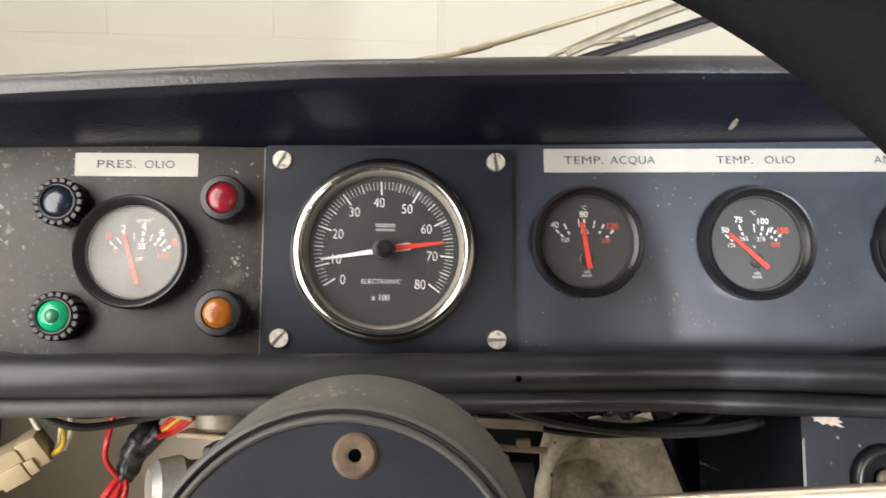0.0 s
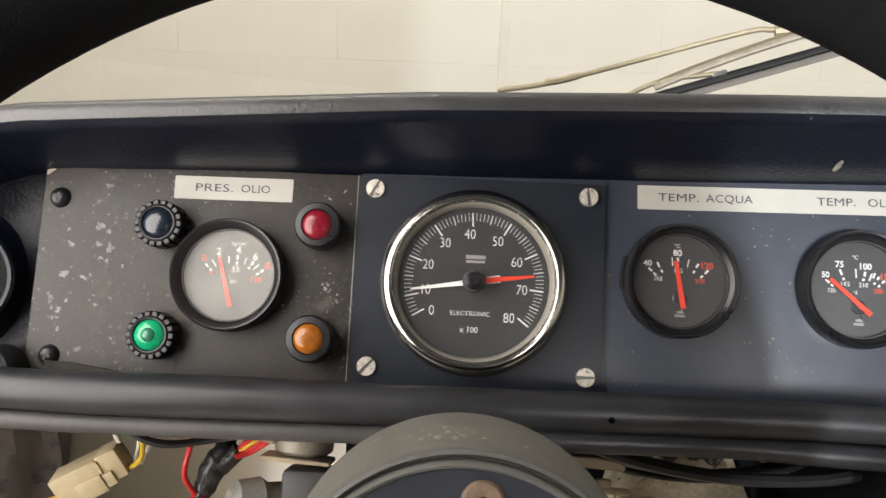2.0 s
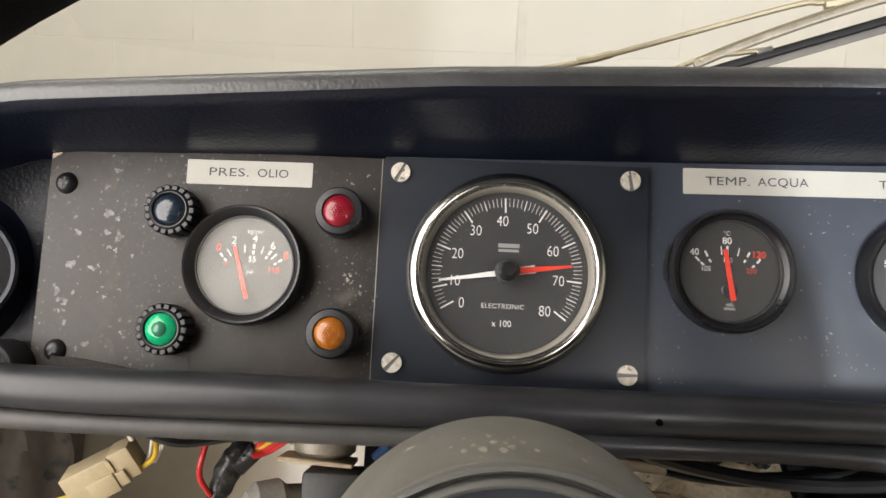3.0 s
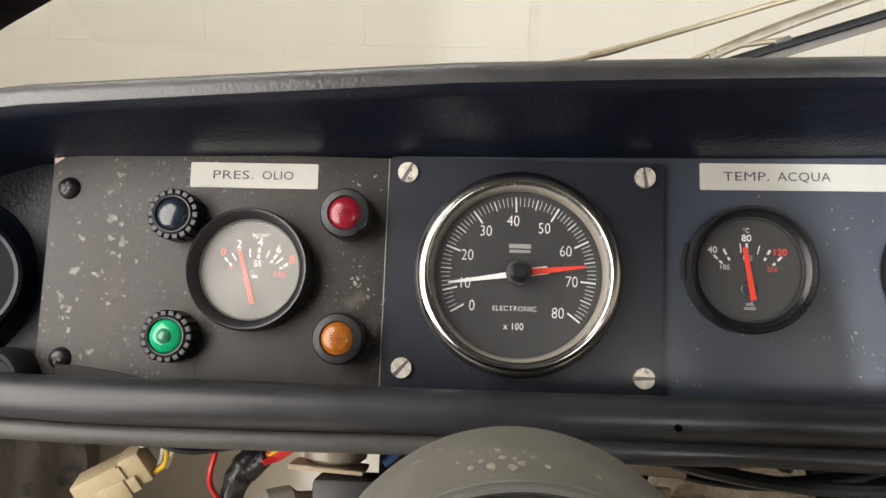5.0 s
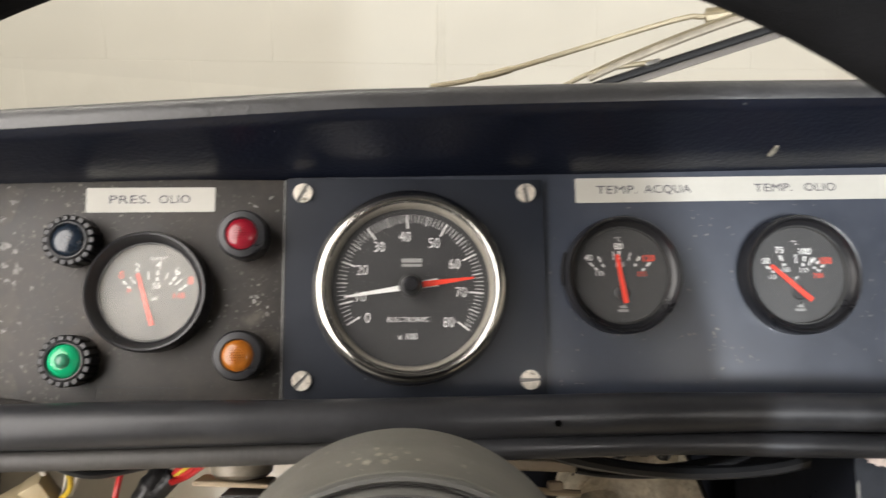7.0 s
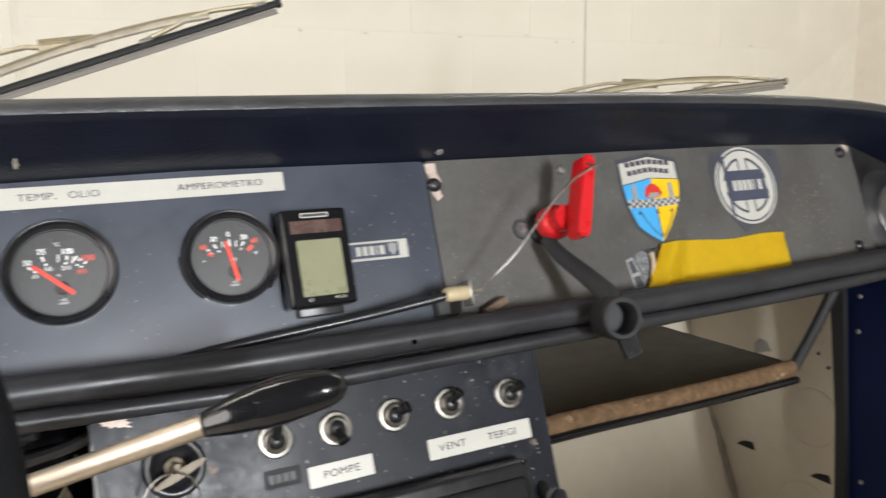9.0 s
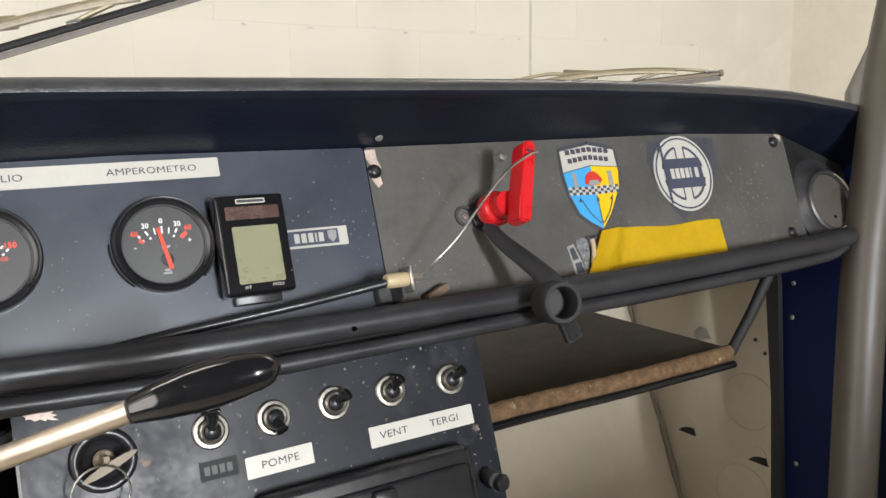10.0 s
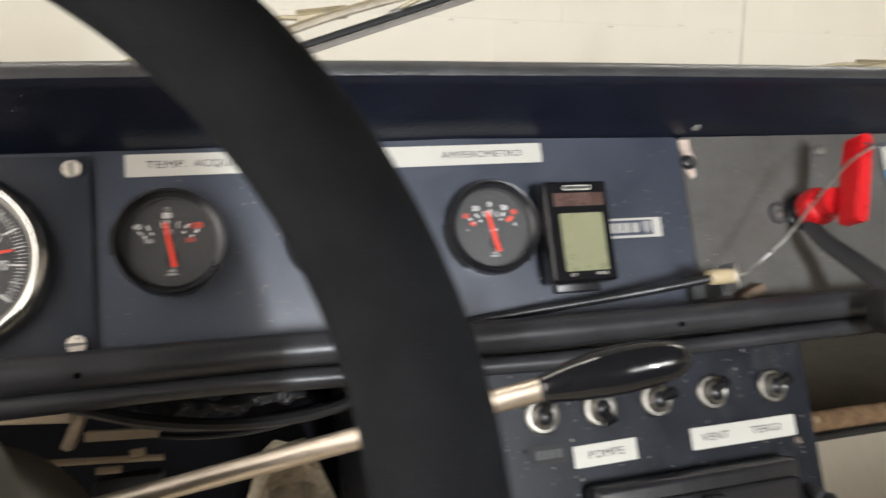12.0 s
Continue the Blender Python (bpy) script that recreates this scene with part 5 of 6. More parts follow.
# ---------------------------------------------------------------- battery cut-off pull on the far panel
cut = thing("cut_off_handle", RIGHT @ pose(0.0815, 0, 0.0062), "bright red cut-off handle on the faded panel", "handle")
part("shaft", lathe(bm_new(), [(0.0118, 0.0), (0.0120, 0.004), (0.0095, 0.0055), (0.0095, 0.012)], 28), BLACK_PLASTIC, cut, "black shaft collar")
part("boss", lathe(bm_new(), [(0.0, 0.0100), (0.0108, 0.0100), (0.0120, 0.0120), (0.0120, 0.0200), (0.0108, 0.0225), (0.0090, 0.0235), (0.0086, 0.0330), (0.0, 0.0335)], 32), RED_PLASTIC, cut)
paddle = bm_new()
pm = pose(0.0028, -0.0430, -0.0020, 0, 17, 0) @ Matrix.Diagonal((0.90, 1, 1, 1))
outline = [(-0.0045, -0.0150), (0.0038, -0.0152), (0.0052, -0.0120), (0.0054, 0.0360), (0.0042, 0.0400), (0.0010, 0.0412), (-0.0032, 0.0400), (-0.0048, 0.0370), (-0.0052, 0.0080), (-0.0052, -0.0120)]
slab(paddle, outline, -0.0085, 0.0075, pm)
bmesh.ops.bevel(paddle, geom=list(paddle.edges), offset=0.0012, segments=2, affect="EDGES")
part("paddle", paddle, RED_PLASTIC, cut)
part("paddle_slot", box(bm_new(), (-0.0030, -0.0090, 0.0325), (0.0034, -0.0083, 0.0340), 0.0, 1, pm), SEAL_BLACK, cut)
part("bolt", lathe(bm_new(), [(0.0, 0.0030), (0.0030, 0.0026), (0.0036, 0.0)], 14, pose(0.0240, -0.001, 0.0410)), STEEL, cut, "bright bolt head")
solo("pull_wire", sweep(bm_new(), smooth_path([(0.4985, -0.0550, 0.0345), (0.486, -0.0600, 0.0310), (0.467, -0.0600, 0.0215), (0.448, -0.0540, 0.0040), (0.430, -0.0480, -0.0145), (0.416, -0.0410, -0.0265), (0.408, -0.0330, -0.0335), (0.399, -0.0300, -0.0338)], 6), 0.0008, 8), STEEL, dash(),
     "thin steel pull wire to the red handle", "wire")
strap = thing("rubber_strap", dash(0.4840, -0.0600, -0.0650), "black rubber strap with a ring hanging over the padded bar", "strap")
part("band", sweep(bm_new(), smooth_path([(-0.0110, 0.0430, 0.0620), (-0.0080, 0.0340, 0.0480), (-0.0020, 0.0180, 0.0300), (0.0010, 0.0060, 0.0170), (0.0020, 0.0030, 0.0110)], 5), lambda t: 0.0046 + 0.0030 * t, 12, 0.28, (-0.6, -0.8, 0.1)), RUBBER, strap)
part("ring", lathe(bm_new(), [(0.0092, -0.0090), (0.0132, -0.0090), (0.0138, 0.0), (0.0134, 0.0080), (0.0126, 0.0092), (0.0102, 0.0092), (0.0096, 0.0080), (0.0092, -0.0090)], 40, pose(0, 0, 0, 8, 0, -10)), RUBBER, strap)
part("ring_floor", lathe(bm_new(), [(0.0, -0.0060), (0.0094, -0.0060), (0.0094, -0.0085)], 30, pose(0, 0, 0, 8, 0, -10)), SEAL_BLACK, strap)
part("pull_tab", slab(bm_new(), rounded(-0.0062, 0.0062, -0.0260, -0.0110, 0.0012), -0.0035, 0.0, pose(0, 0, 0, 0, -14, 0)), RUBBER, strap)
part("tab_panel", slab(bm_new(), rounded(-0.0042, 0.0042, -0.0245, -0.0135, 0.0008), -0.0040, -0.0034, pose(0, 0, 0, 0, -14, 0)), BLACK_PLASTIC, strap)

# ---------------------------------------------------------------- stickers on the far panel
sh = thing("shield_sticker", RIGHT @ pose(0.1845, 0, 0.0200), "shield sticker in white, sky blue and yellow", "sticker")
S = [(-0.0279, 0.0321), (-0.0130, 0.0345), (0.0018, 0.0363), (0.0160, 0.0338), (0.0284, 0.0306), (0.0288, 0.0120), (0.0262, -0.0010), (0.0197, -0.0111), (0.0110, -0.0240), (-0.0009, -0.0353), (-0.0120, -0.0290), (-0.0214, -0.0212), (-0.0270, -0.0050), (-0.0293, 0.0100)]
part("foil", slab(bm_new(), S, -0.0004, 0.0), STICKER_BACK, sh, "grey foil edge")
half = [(a * 0.92, c * 0.92) for a, c in S]
part("white_band", slab(bm_new(), [(-0.0262, 0.0290), (0.0016, 0.0334), (0.0258, 0.0284), (0.0262, 0.0150), (0.0000, 0.0170), (-0.0268, 0.0125)], -0.0007, -0.0003), TAPE, sh)
part("blue_field", slab(bm_new(), [(-0.0268, 0.0118), (0.0000, 0.0163), (0.0000, -0.0330), (-0.0105, -0.0270), (-0.0192, -0.0198), (-0.0248, -0.0050)], -0.0007, -0.0003), STICKER_BLUE, sh)
part("yellow_field", slab(bm_new(), [(0.0003, 0.0163), (0.0262, 0.0143), (0.0265, 0.0110), (0.0240, -0.0012), (0.0182, -0.0104), (0.0100, -0.0224), (0.0003, -0.0328)], -0.0007, -0.0003), STICKER_YELLOW, sh)
for z, slope, x0, x1 in ((0.0268, 0.10, -0.0215, 0.0215), (0.0205, 0.13, -0.0205, 0.0200)):
    for i in range(8):
        x, wide = x0 + (x1 - x0) * i / 8, (x1 - x0) / 8 - 0.0012
        zz = z + 0.0030 - abs(x + wide / 2) * slope
        part("lettering_bar", slab(bm_new(), [(x, zz - 0.0019), (x + wide, zz - 0.0019), (x + wide, zz + 0.0019), (x, zz + 0.0019)], -0.0009, -0.0006), INK, sh)
squares = {}
for i in range(17):
    for j in range(3):
        x, z = -0.0250 + 0.0030 * i, -0.0062 + 0.0021 * j + 0.0006 * abs(i - 8) / 8
        if abs(x + 0.0015) < 0.0245:
            dark = (i + j) % 2
            if dark not in squares:
                squares[dark] = part("check", slab(bm_new(), [(0, 0), (0.0030, 0), (0.0030, 0.0021), (0, 0.0021)], -0.0010, -0.0006), INK if dark else TAPE, sh)
                piece = squares[dark]
            else:
                piece = new("check", squares[dark].data)
                piece.parent = sh
            piece.location = (x, 0, z)
for x in (-0.0195, 0.0150):
    part("grey_post", slab(bm_new(), [(x, -0.0005), (x + 0.0042, -0.0005), (x + 0.0042, 0.0120), (x, 0.0118)], -0.0010, -0.0006), GREY_INK, sh)
part("red_car_shape", slab(bm_new(), [(-0.0085, 0.0030), (-0.0070, 0.0085), (-0.0030, 0.0118), (0.0020, 0.0120), (0.0060, 0.0090), (0.0085, 0.0045), (0.0050, 0.0012), (-0.0050, 0.0010)], -0.0011, -0.0006), STICKER_RED, sh)
part("dark_car_shape", slab(bm_new(), [(-0.0060, 0.0012), (0.0060, 0.0014), (0.0040, 0.0050), (-0.0036, 0.0052)], -0.0013, -0.0008), GREY_INK, sh)
b = bm_new()
stroke(b, 0.0003, -0.030, 0.0003, -0.008, 0.0007, -0.0011)
for s in (-1, 1):
    pts = [(0.001 * s, -0.0290), (0.0075 * s, -0.0225), (0.0125 * s, -0.0150), (0.0150 * s, -0.0095)]
    for p, q in zip(pts, pts[1:]):
        stroke(b, *p, *q, 0.0008, -0.0011)
    stroke(b, 0.0150 * s - 0.0020, -0.0110, 0.0155 * s, -0.0078, 0.0026, -0.0011, 0.1)
stroke(b, 0.0003, -0.0115, 0.0003, -0.0072, 0.0030, -0.0012, 0.1)
part("arrows", b, STICKER_NAVY, sh)

ro = thing("round_badge_sticker", RIGHT @ pose(0.2805, 0, 0.0252), "white round badge sticker on a dark shield", "sticker")
part("shield_foil", slab(bm_new(), [(-0.0310, 0.0285), (-0.0120, 0.0300), (0.0, 0.0330), (0.0150, 0.0305), (0.0420, 0.0290), (0.0410, 0.0050), (0.0340, -0.0060), (0.0160, -0.0220), (-0.0110, -0.0390), (-0.0240, -0.0230), (-0.0340, -0.0030), (-0.0365, 0.0150)], -0.0003, 0.0), STICKER_BACK, ro, "dark grey shield foil")
part("white_disc", lathe(bm_new(), [(0.0, 0.0006), (0.0322, 0.0006), (0.0322, 0.0)], 56), TAPE, ro)
part("outline_ring", lathe(bm_new(), [(0.0304, 0.0006), (0.0304, 0.0009), (0.0290, 0.0009), (0.0290, 0.0006)], 56), STICKER_NAVY, ro)
b = bm_new()
for q in range(4):
    lo, hi = q * 90 + 12, q * 90 + 78
    outer = [(0.0235 * math.cos(radians(a)), 0.0235 * math.sin(radians(a))) for a in range(lo, hi + 1, 6)]
    inner = [(0.0215 * math.cos(radians(a)), 0.0215 * math.sin(radians(a))) for a in range(lo, hi + 1, 6)][::-1]
    slab(b, outer + inner, -0.0009, -0.0005)
for x in (-0.0046, 0.0046):
    stroke(b, x, -0.022, x, 0.022, 0.0014, -0.0009)
part("wheel_lines", b, STICKER_NAVY, ro)
part("flag_field", slab(bm_new(), [(-0.0190, -0.0125), (0.0215, -0.0125), (0.0200, 0.0125), (-0.0200, 0.0125)], -0.0012, -0.0008), STICKER_NAVY, ro)
b = bm_new()
for i in range(6):
    x, wide = -0.0152 + 0.0054 * i, 0.0016 if i == 4 else 0.0040
    slab(b, [(x, -0.0042), (x + wide, -0.0042), (x + wide, 0.0042), (x, 0.0042)], -0.0014, -0.0010)
part("pale_bars", b, TAPE, ro, "pale lettering bars")
b = bm_new()
stroke(b, -0.0205, -0.0250, -0.0205, 0.0220, 0.0022, -0.0014)
stroke(b, -0.0225, 0.0190, -0.0205, 0.0265, 0.0060, -0.0015, 0.1)
part("lance", b, STICKER_NAVY, ro)

bm = bm_new()
nx, nz = 28, 6
rows = []
for i in range(nx + 1):
    u = i / nx
    row = []
    for j in range(nz + 1):
        w = j / nz
        xl, xr = 0.1600 + 0.0235 * w, 0.3080
        x = xl + (xr - xl) * u
        z = -0.0490 + (0.0340 - 0.0030 * u + 0.0010 * math.sin(9 * u)) * w + 0.0012 * u
        lift = 0.0013 + 0.0105 * math.exp(-((u - 0.075) / 0.075) ** 2) * (1.0 - 0.35 * w) + 0.0005 * math.sin(14 * u + 3 * w)
        row.append(bm.verts.new((x - 0.004 * math.exp(-(u / 0.08) ** 2), -lift, z)))
    rows.append(row)
for p, q in zip(rows, rows[1:]):
    for j in range(nz):
        bm.faces.new((p[j], p[j + 1], q[j + 1], q[j]))
bmesh.ops.solidify(bm, geom=list(bm.faces), thickness=0.0005)
solo("yellow_tape", bm, YELLOW_TAPE, RIGHT, "strip of yellow fabric tape with one curled end", "tape")
torn = thing("torn_sticker", RIGHT @ pose(0.156, 0, -0.032), "torn grey remains of a sticker", "sticker")
for pts, mt, y in (([(-0.0090, 0.0085), (-0.0030, 0.0100), (0.0010, -0.0010), (0.0040, -0.0125), (-0.0060, -0.0130), (-0.0075, -0.0020)], GREY_INK, 0.0004),
                   ([(-0.0074, 0.0066), (-0.0036, 0.0078), (-0.0008, -0.0012), (-0.0062, -0.0022)], STICKER_BACK, 0.0006), ([(-0.0052, -0.0045), (0.0006, -0.0038), (0.0026, -0.0120), (-0.0046, -0.0124)], STICKER_BACK, 0.0006),
                   ([(0.0005, 0.0130), (0.0065, 0.0140), (0.0120, 0.0115), (0.0112, 0.0040), (0.0088, -0.0035), (0.0060, -0.0105), (0.0036, -0.0095), (0.0018, 0.0010), (-0.0010, 0.0070)], TORN_FOIL, 0.0007)):
    part("scrap", slab(bm_new(), pts, -y, 0.0), mt, torn)
part("curled_scrap", sweep(bm_new(), smooth_path([(0.0105, -0.0012, 0.0135), (0.0125, -0.0030, 0.0120), (0.0150, -0.0036, 0.0125), (0.0180, -0.0024, 0.0140)], 5), lambda t: 0.0016 - 0.0006 * t, 10), STICKER_BACK, torn, "dark curled scrap")
part("paper_curl", sweep(bm_new(), smooth_path([(0.0128, -0.0030, 0.0110), (0.0122, -0.0040, 0.0050), (0.0105, -0.0036, -0.0020), (0.0090, -0.0030, -0.0070)], 5), lambda t: 0.0022 - 0.0010 * t, 10), OLD_TAPE, torn, "beige curl of backing paper")

# ---------------------------------------------------------------- switch console
con = thing("switch_console", dash(0.184, -0.028, -0.0737), "rubbed black steel switch console below the dash", "switch console")
part("front_plate", slab(bm_new(), rounded(0.0, 0.2565, -0.30, 0.0, 0.0012, 2), 0.0, 0.002), CONSOLE, con)
for x in (0.0, 0.2545):
    part("side_plate", box(bm_new(), (x, 0.002, -0.30), (x + 0.002, 0.12, -0.001)), CONSOLE, con)
part("top_plate", box(bm_new(), (0.002, 0.002, -0.003), (0.2545, 0.12, -0.001)), CONSOLE, con)
torn_edge = [(0.0042, -0.0008), (0.0090, -0.0004), (0.0150, -0.0006), (0.0182, -0.0012), (0.0166, -0.0022), (0.0192, -0.0034), (0.0170, -0.0040), (0.0196, -0.0058), (0.0176, -0.0056), (0.0150, -0.0046),
             (0.0140, -0.0052), (0.0118, -0.0040), (0.0098, -0.0046), (0.0080, -0.0032), (0.0058, -0.0030), (0.0062, -0.0020)]
part("bare_patch", slab(bm_new(), torn_edge, -0.0003, 0.0), BARE_METAL, con, "bare pinkish metal where paint has chipped")


paint_chips(con, [(0.200, -0.012, 0.028, 11, 0.0005), (0.100, -0.050, 0.040, 26, 0.0006), (0.030, -0.060, 0.018, 18, 0.0009), (0.122, -0.076, 0.004, 6, 0.0014), (0.240, -0.060, 0.012, 10, 0.0008)], 9)
part("worn_edge", slab(bm_new(), [(0.0, -0.012), (0.0011, -0.010), (0.0014, -0.040), (0.0009, -0.075), (0.0012, -0.130), (0.0, -0.132)], -0.0003, 0.0), SCREW_GREY, con, "edge rubbed to bare metal")


def toggle(x, z, lean_x, lean_z, long=0.0105):
    t = thing("toggle_switch", dash(x, -0.028, z + 0.0018), "chromed toggle switch with a black bat lever", "switch", "console toggle switches")
    hexa = lambda r, h, i: r * (1.0 if i % 2 else 1.02)
    part("dress_ring", lathe(bm_new(), [(0.0093, 0.0), (0.0094, 0.0012), (0.0086, 0.0022), (0.0070, 0.0024), (0.0066, 0.0014)], 64, None, hexa), NICKEL, t, "chrome dress ring")
    part("bushing", lathe(bm_new(), [(0.0068, 0.0010), (0.0064, 0.0052), (0.0056, 0.0058), (0.0046, 0.0054), (0.0040, 0.0030), (0.0, 0.0028)], 28), NICKEL, t)
    part("boot", lathe(bm_new(), [(0.0, 0.0062), (0.0026, 0.0060), (0.0043, 0.0046), (0.0048, 0.0026)], 24), BLACK_PLASTIC, t, "black lever boot")
    tip = Vector((lean_x, -math.sqrt(max(0.1, 1 - lean_x ** 2 - lean_z ** 2)), lean_z)) * long
    base = Vector((0, -0.0030, 0))
    part("lever", sweep(bm_new(), [base, base + tip * 0.35, base + tip * 0.8, base + tip * 0.97, base + tip], lambda s: 0.0024 + 0.0013 * s if s < 0.9 else 0.0022, 14, 1.0, (1, 0, 0)), GLOSS_BLACK, t, "black bat lever")


toggle(0.2718, -0.1012, 0.05, 0.75, 0.014)
toggle(0.3052, -0.1012, 0.10, -0.70)
toggle(0.3400, -0.1002, 0.55, 0.35)
toggle(0.3755, -0.1000, 0.35, 0.62)
toggle(0.4160, -0.1008, 0.50, 0.45)
ign = thing("ignition_lock", dash(0.2205, -0.028, -0.1022), "black ignition lock with a worn key and ring", "ignition lock")
part("surround", lathe(bm_new(), [(0.0150, 0.0), (0.0153, 0.0030), (0.0146, 0.0046), (0.0130, 0.0052), (0.0112, 0.0046), (0.0100, 0.0026), (0.0092, 0.0014), (0.0, 0.0012)], 48), BLACK_PLASTIC, ign, "black moulded surround", 60)
part("barrel", lathe(bm_new(), [(0.0, 0.0060), (0.0042, 0.0058), (0.0050, 0.0048), (0.0050, 0.0028)], 28), KEY_METAL, ign, "worn lock barrel")
key = bm_new()
slab(key, [(0.001 + 0.0135 * math.cos(a) * 0.92 - 0.0021 * math.sin(a) * 0.38, -0.0030 + 0.0135 * math.cos(a) * 0.38 + 0.0021 * math.sin(a) * 0.92) for a in [k * math.pi / 10 for k in range(20)]], -0.0175, -0.0155)
part("key_bow", key, KEY_METAL, ign, "flat worn key bow")
part("key_blade", box(bm_new(), (-0.0014, -0.0165, -0.0022), (0.0016, -0.0050, 0.0020), 0.0003, 1), KEY_METAL, ign)
ringm = [(-0.004 + 0.0125 * math.cos(radians(a)), -0.0180 - 0.003 * math.sin(radians(a)), -0.0140 + 0.0125 * math.sin(radians(a))) for a in range(0, 361, 12)]
part("key_ring", sweep(bm_new(), ringm, 0.0005, 8, 1.0, (0, 1, 0)), STEEL, ign, "thin steel key ring")
part("key_fob", box(bm_new(), (-0.0040, -0.0220, -0.0420), (0.0050, -0.0170, -0.0270), 0.0012, 2), SEAL_BLACK, ign)

label_tape(0.2870, 0.3240, -0.1298, -0.1186, (("POMPE", 0.3057, 0.0205, 0.0040),), dash(0, -0.028, 0.0018), 0.8, "white label tape reading pompe", 0.0, INK_BLACK)
label_tape(0.3582, 0.4276, -0.1297, -0.1180, (("VENT", 0.3735, 0.0180, 0.0041), ("TERGI", 0.4070, 0.0195, 0.0041)), dash(0, -0.028, 0.0018), 0.2, "white label tape reading vent and tergi", 0.0, INK_BLACK)
old = thing("old_label", dash(0.2735, -0.028, -0.1190), "blackened embossed label on the console", "label")
part("strip", slab(bm_new(), rounded(-0.0097, 0.0097, -0.0048, 0.0048, 0.0004, 2), -0.0004, 0.0), RUBBER, old)
b = bm_new()
for i in range(4):
    x = -0.0075 + 0.0038 * i
    slab(b, [(x, -0.0022), (x + 0.0028, -0.0022), (x + 0.0028, 0.0022), (x, 0.0022)], -0.0006, -0.0003)
part("lettering_bars", b, DARK_STEEL, old)
heat = thing("heater_unit", dash(0.350, -0.028, -0.1582), "black heater control unit set into the console", "heater unit")
part("case", box(bm_new(), (-0.0610, -0.0160, -0.110), (0.0640, 0.0, 0.0215), 0.004, 3), BLACK_PLASTIC, heat)
part("face", box(bm_new(), (-0.0560, -0.0180, -0.100), (0.0590, -0.0158, 0.0120), 0.003, 2), BLACK_PLASTIC, heat)
part("grip", box(bm_new(), (-0.004, -0.0230, -0.0020), (0.010, -0.0175, 0.0100), 0.002, 2), BLACK_PLASTIC, heat)
bolt = thing("side_bolt", dash(0.4285, -0.028, -0.1622), "dark bolt with a black knob on the console", "bolt")
part("shank", lathe(bm_new(), [(0.0, 0.012), (0.0046, 0.0115), (0.0050, 0.008), (0.0040, 0.0), (0.0, 0.0)], 18, pose(0, 0, 0.004, 20, 0, 0)), DARK_STEEL, bolt)
part("knob", lathe(bm_new(), [(0.0, 0.016), (0.0030, 0.0158), (0.0050, 0.0140), (0.0052, 0.010), (0.0, 0.0095)], 20, pose(0.001, 0, -0.002, 0, 0, 10)), BLACK_PLASTIC, bolt)

# ---------------------------------------------------------------- parcel tray
tray = thing("parcel_tray", dash(0.44, 0.035, -0.1312), "charcoal cloth parcel tray with a brown felt front roll", "parcel tray")
bm = bm_new()
rows = []
for i in range(13):
    u = i / 12
    row = []
    for j in range(9):
        w = j / 8
        f = Vector((0.018 + 0.300 * u, 0.002 + 0.010 * u, 0.002))
        k = Vector((0.018 + 0.300 * u + 0.02, 0.255 + 0.02 * u, 0.086 - 0.004 * u))
        p = f.lerp(k, w)
        p.z -= 0.012 * math.sin(math.pi * u) * math.sin(math.pi * w)
        row.append(bm.verts.new(p))
    rows.append(row)
for p, q in zip(rows, rows[1:]):
    for j in range(8):
        bm.faces.new((p[j], p[j + 1], q[j + 1], q[j]))
bmesh.ops.solidify(bm, geom=list(bm.faces), thickness=0.002)
part("cloth", bm, TRAY_CLOTH, tray)
part("felt_roll", sweep(bm_new(), smooth_path([(-0.002, -0.003, 0.000), (0.08, 0.0, 0.0005), (0.16, 0.003, -0.0005), (0.24, 0.006, 0.0), (0.307, 0.010, 0.001)], 8), lambda t: 0.0052 + 0.0003 * math.sin(70 * t) * math.sin(23 * t), 18, 1.40), BROWN_FELT, tray, "worn brown felt roll")
part("piping", sweep(bm_new(), smooth_path([(-0.002, -0.005, -0.0095), (0.08, -0.002, -0.0090), (0.16, 0.001, -0.0100), (0.24, 0.004, -0.0100), (0.308, 0.009, -0.0098)], 8), 0.0034, 12), GLOSS_BLACK, tray, "glossy black piping")
part("stay", sweep(bm_new(), [(0.310, 0.012, 0.000), (0.322, -0.012, 0.033), (0.334, -0.036, 0.070)], 0.0048, 10), SEAL_BLACK, tray, "dull black stay")

# ---------------------------------------------------------------- steering wheel
WHEEL = dash(-0.0094, -0.2346, -0.1000, -5.44, 0, -0.77)
sw = thing("steering_wheel", WHEEL, "black suede steering wheel on a conical boss", "steering wheel")
bm = bm_new()
R0, r0 = 0.1633, 0.0152
lathe(bm, [(R0 + r0 * math.cos(radians(a)), r0 * math.sin(radians(a))) for a in range(0, 361, 18)], 120)
bmesh.ops.remove_doubles(bm, verts=bm.verts, dist=1e-5)
part("rim", bm, SUEDE, sw, "black suede rim")
HUB = pose(0.0007, 0, 0.0035)
boss = part("boss", lathe(bm_new(), [(0.0464, -0.0500), (0.0470, -0.0506), (0.0474, -0.0520), (0.0560, -0.1173), (0.0562, -0.1260), (0.0490, -0.1310), (0.0, -0.1310)], 96, HUB), HUB_GREY, sw, "greyed conical boss with worn specks", 30)
rnd = random.Random(11)
specks = bm_new()
marks = [(99, 0.20, 0.0013), (97, 0.46, 0.0010), (94, 0.16, 0.0012), (91.5, 0.22, 0.0010), (93, 0.30, 0.0008), (72, 0.24, 0.0009), (101.5, 0.30, 0.0007), (88, 0.34, 0.0008), (104, 0.22, 0.0008), (96, 0.33, 0.0009), (85, 0.20, 0.0007), (90, 0.44, 0.0006)]
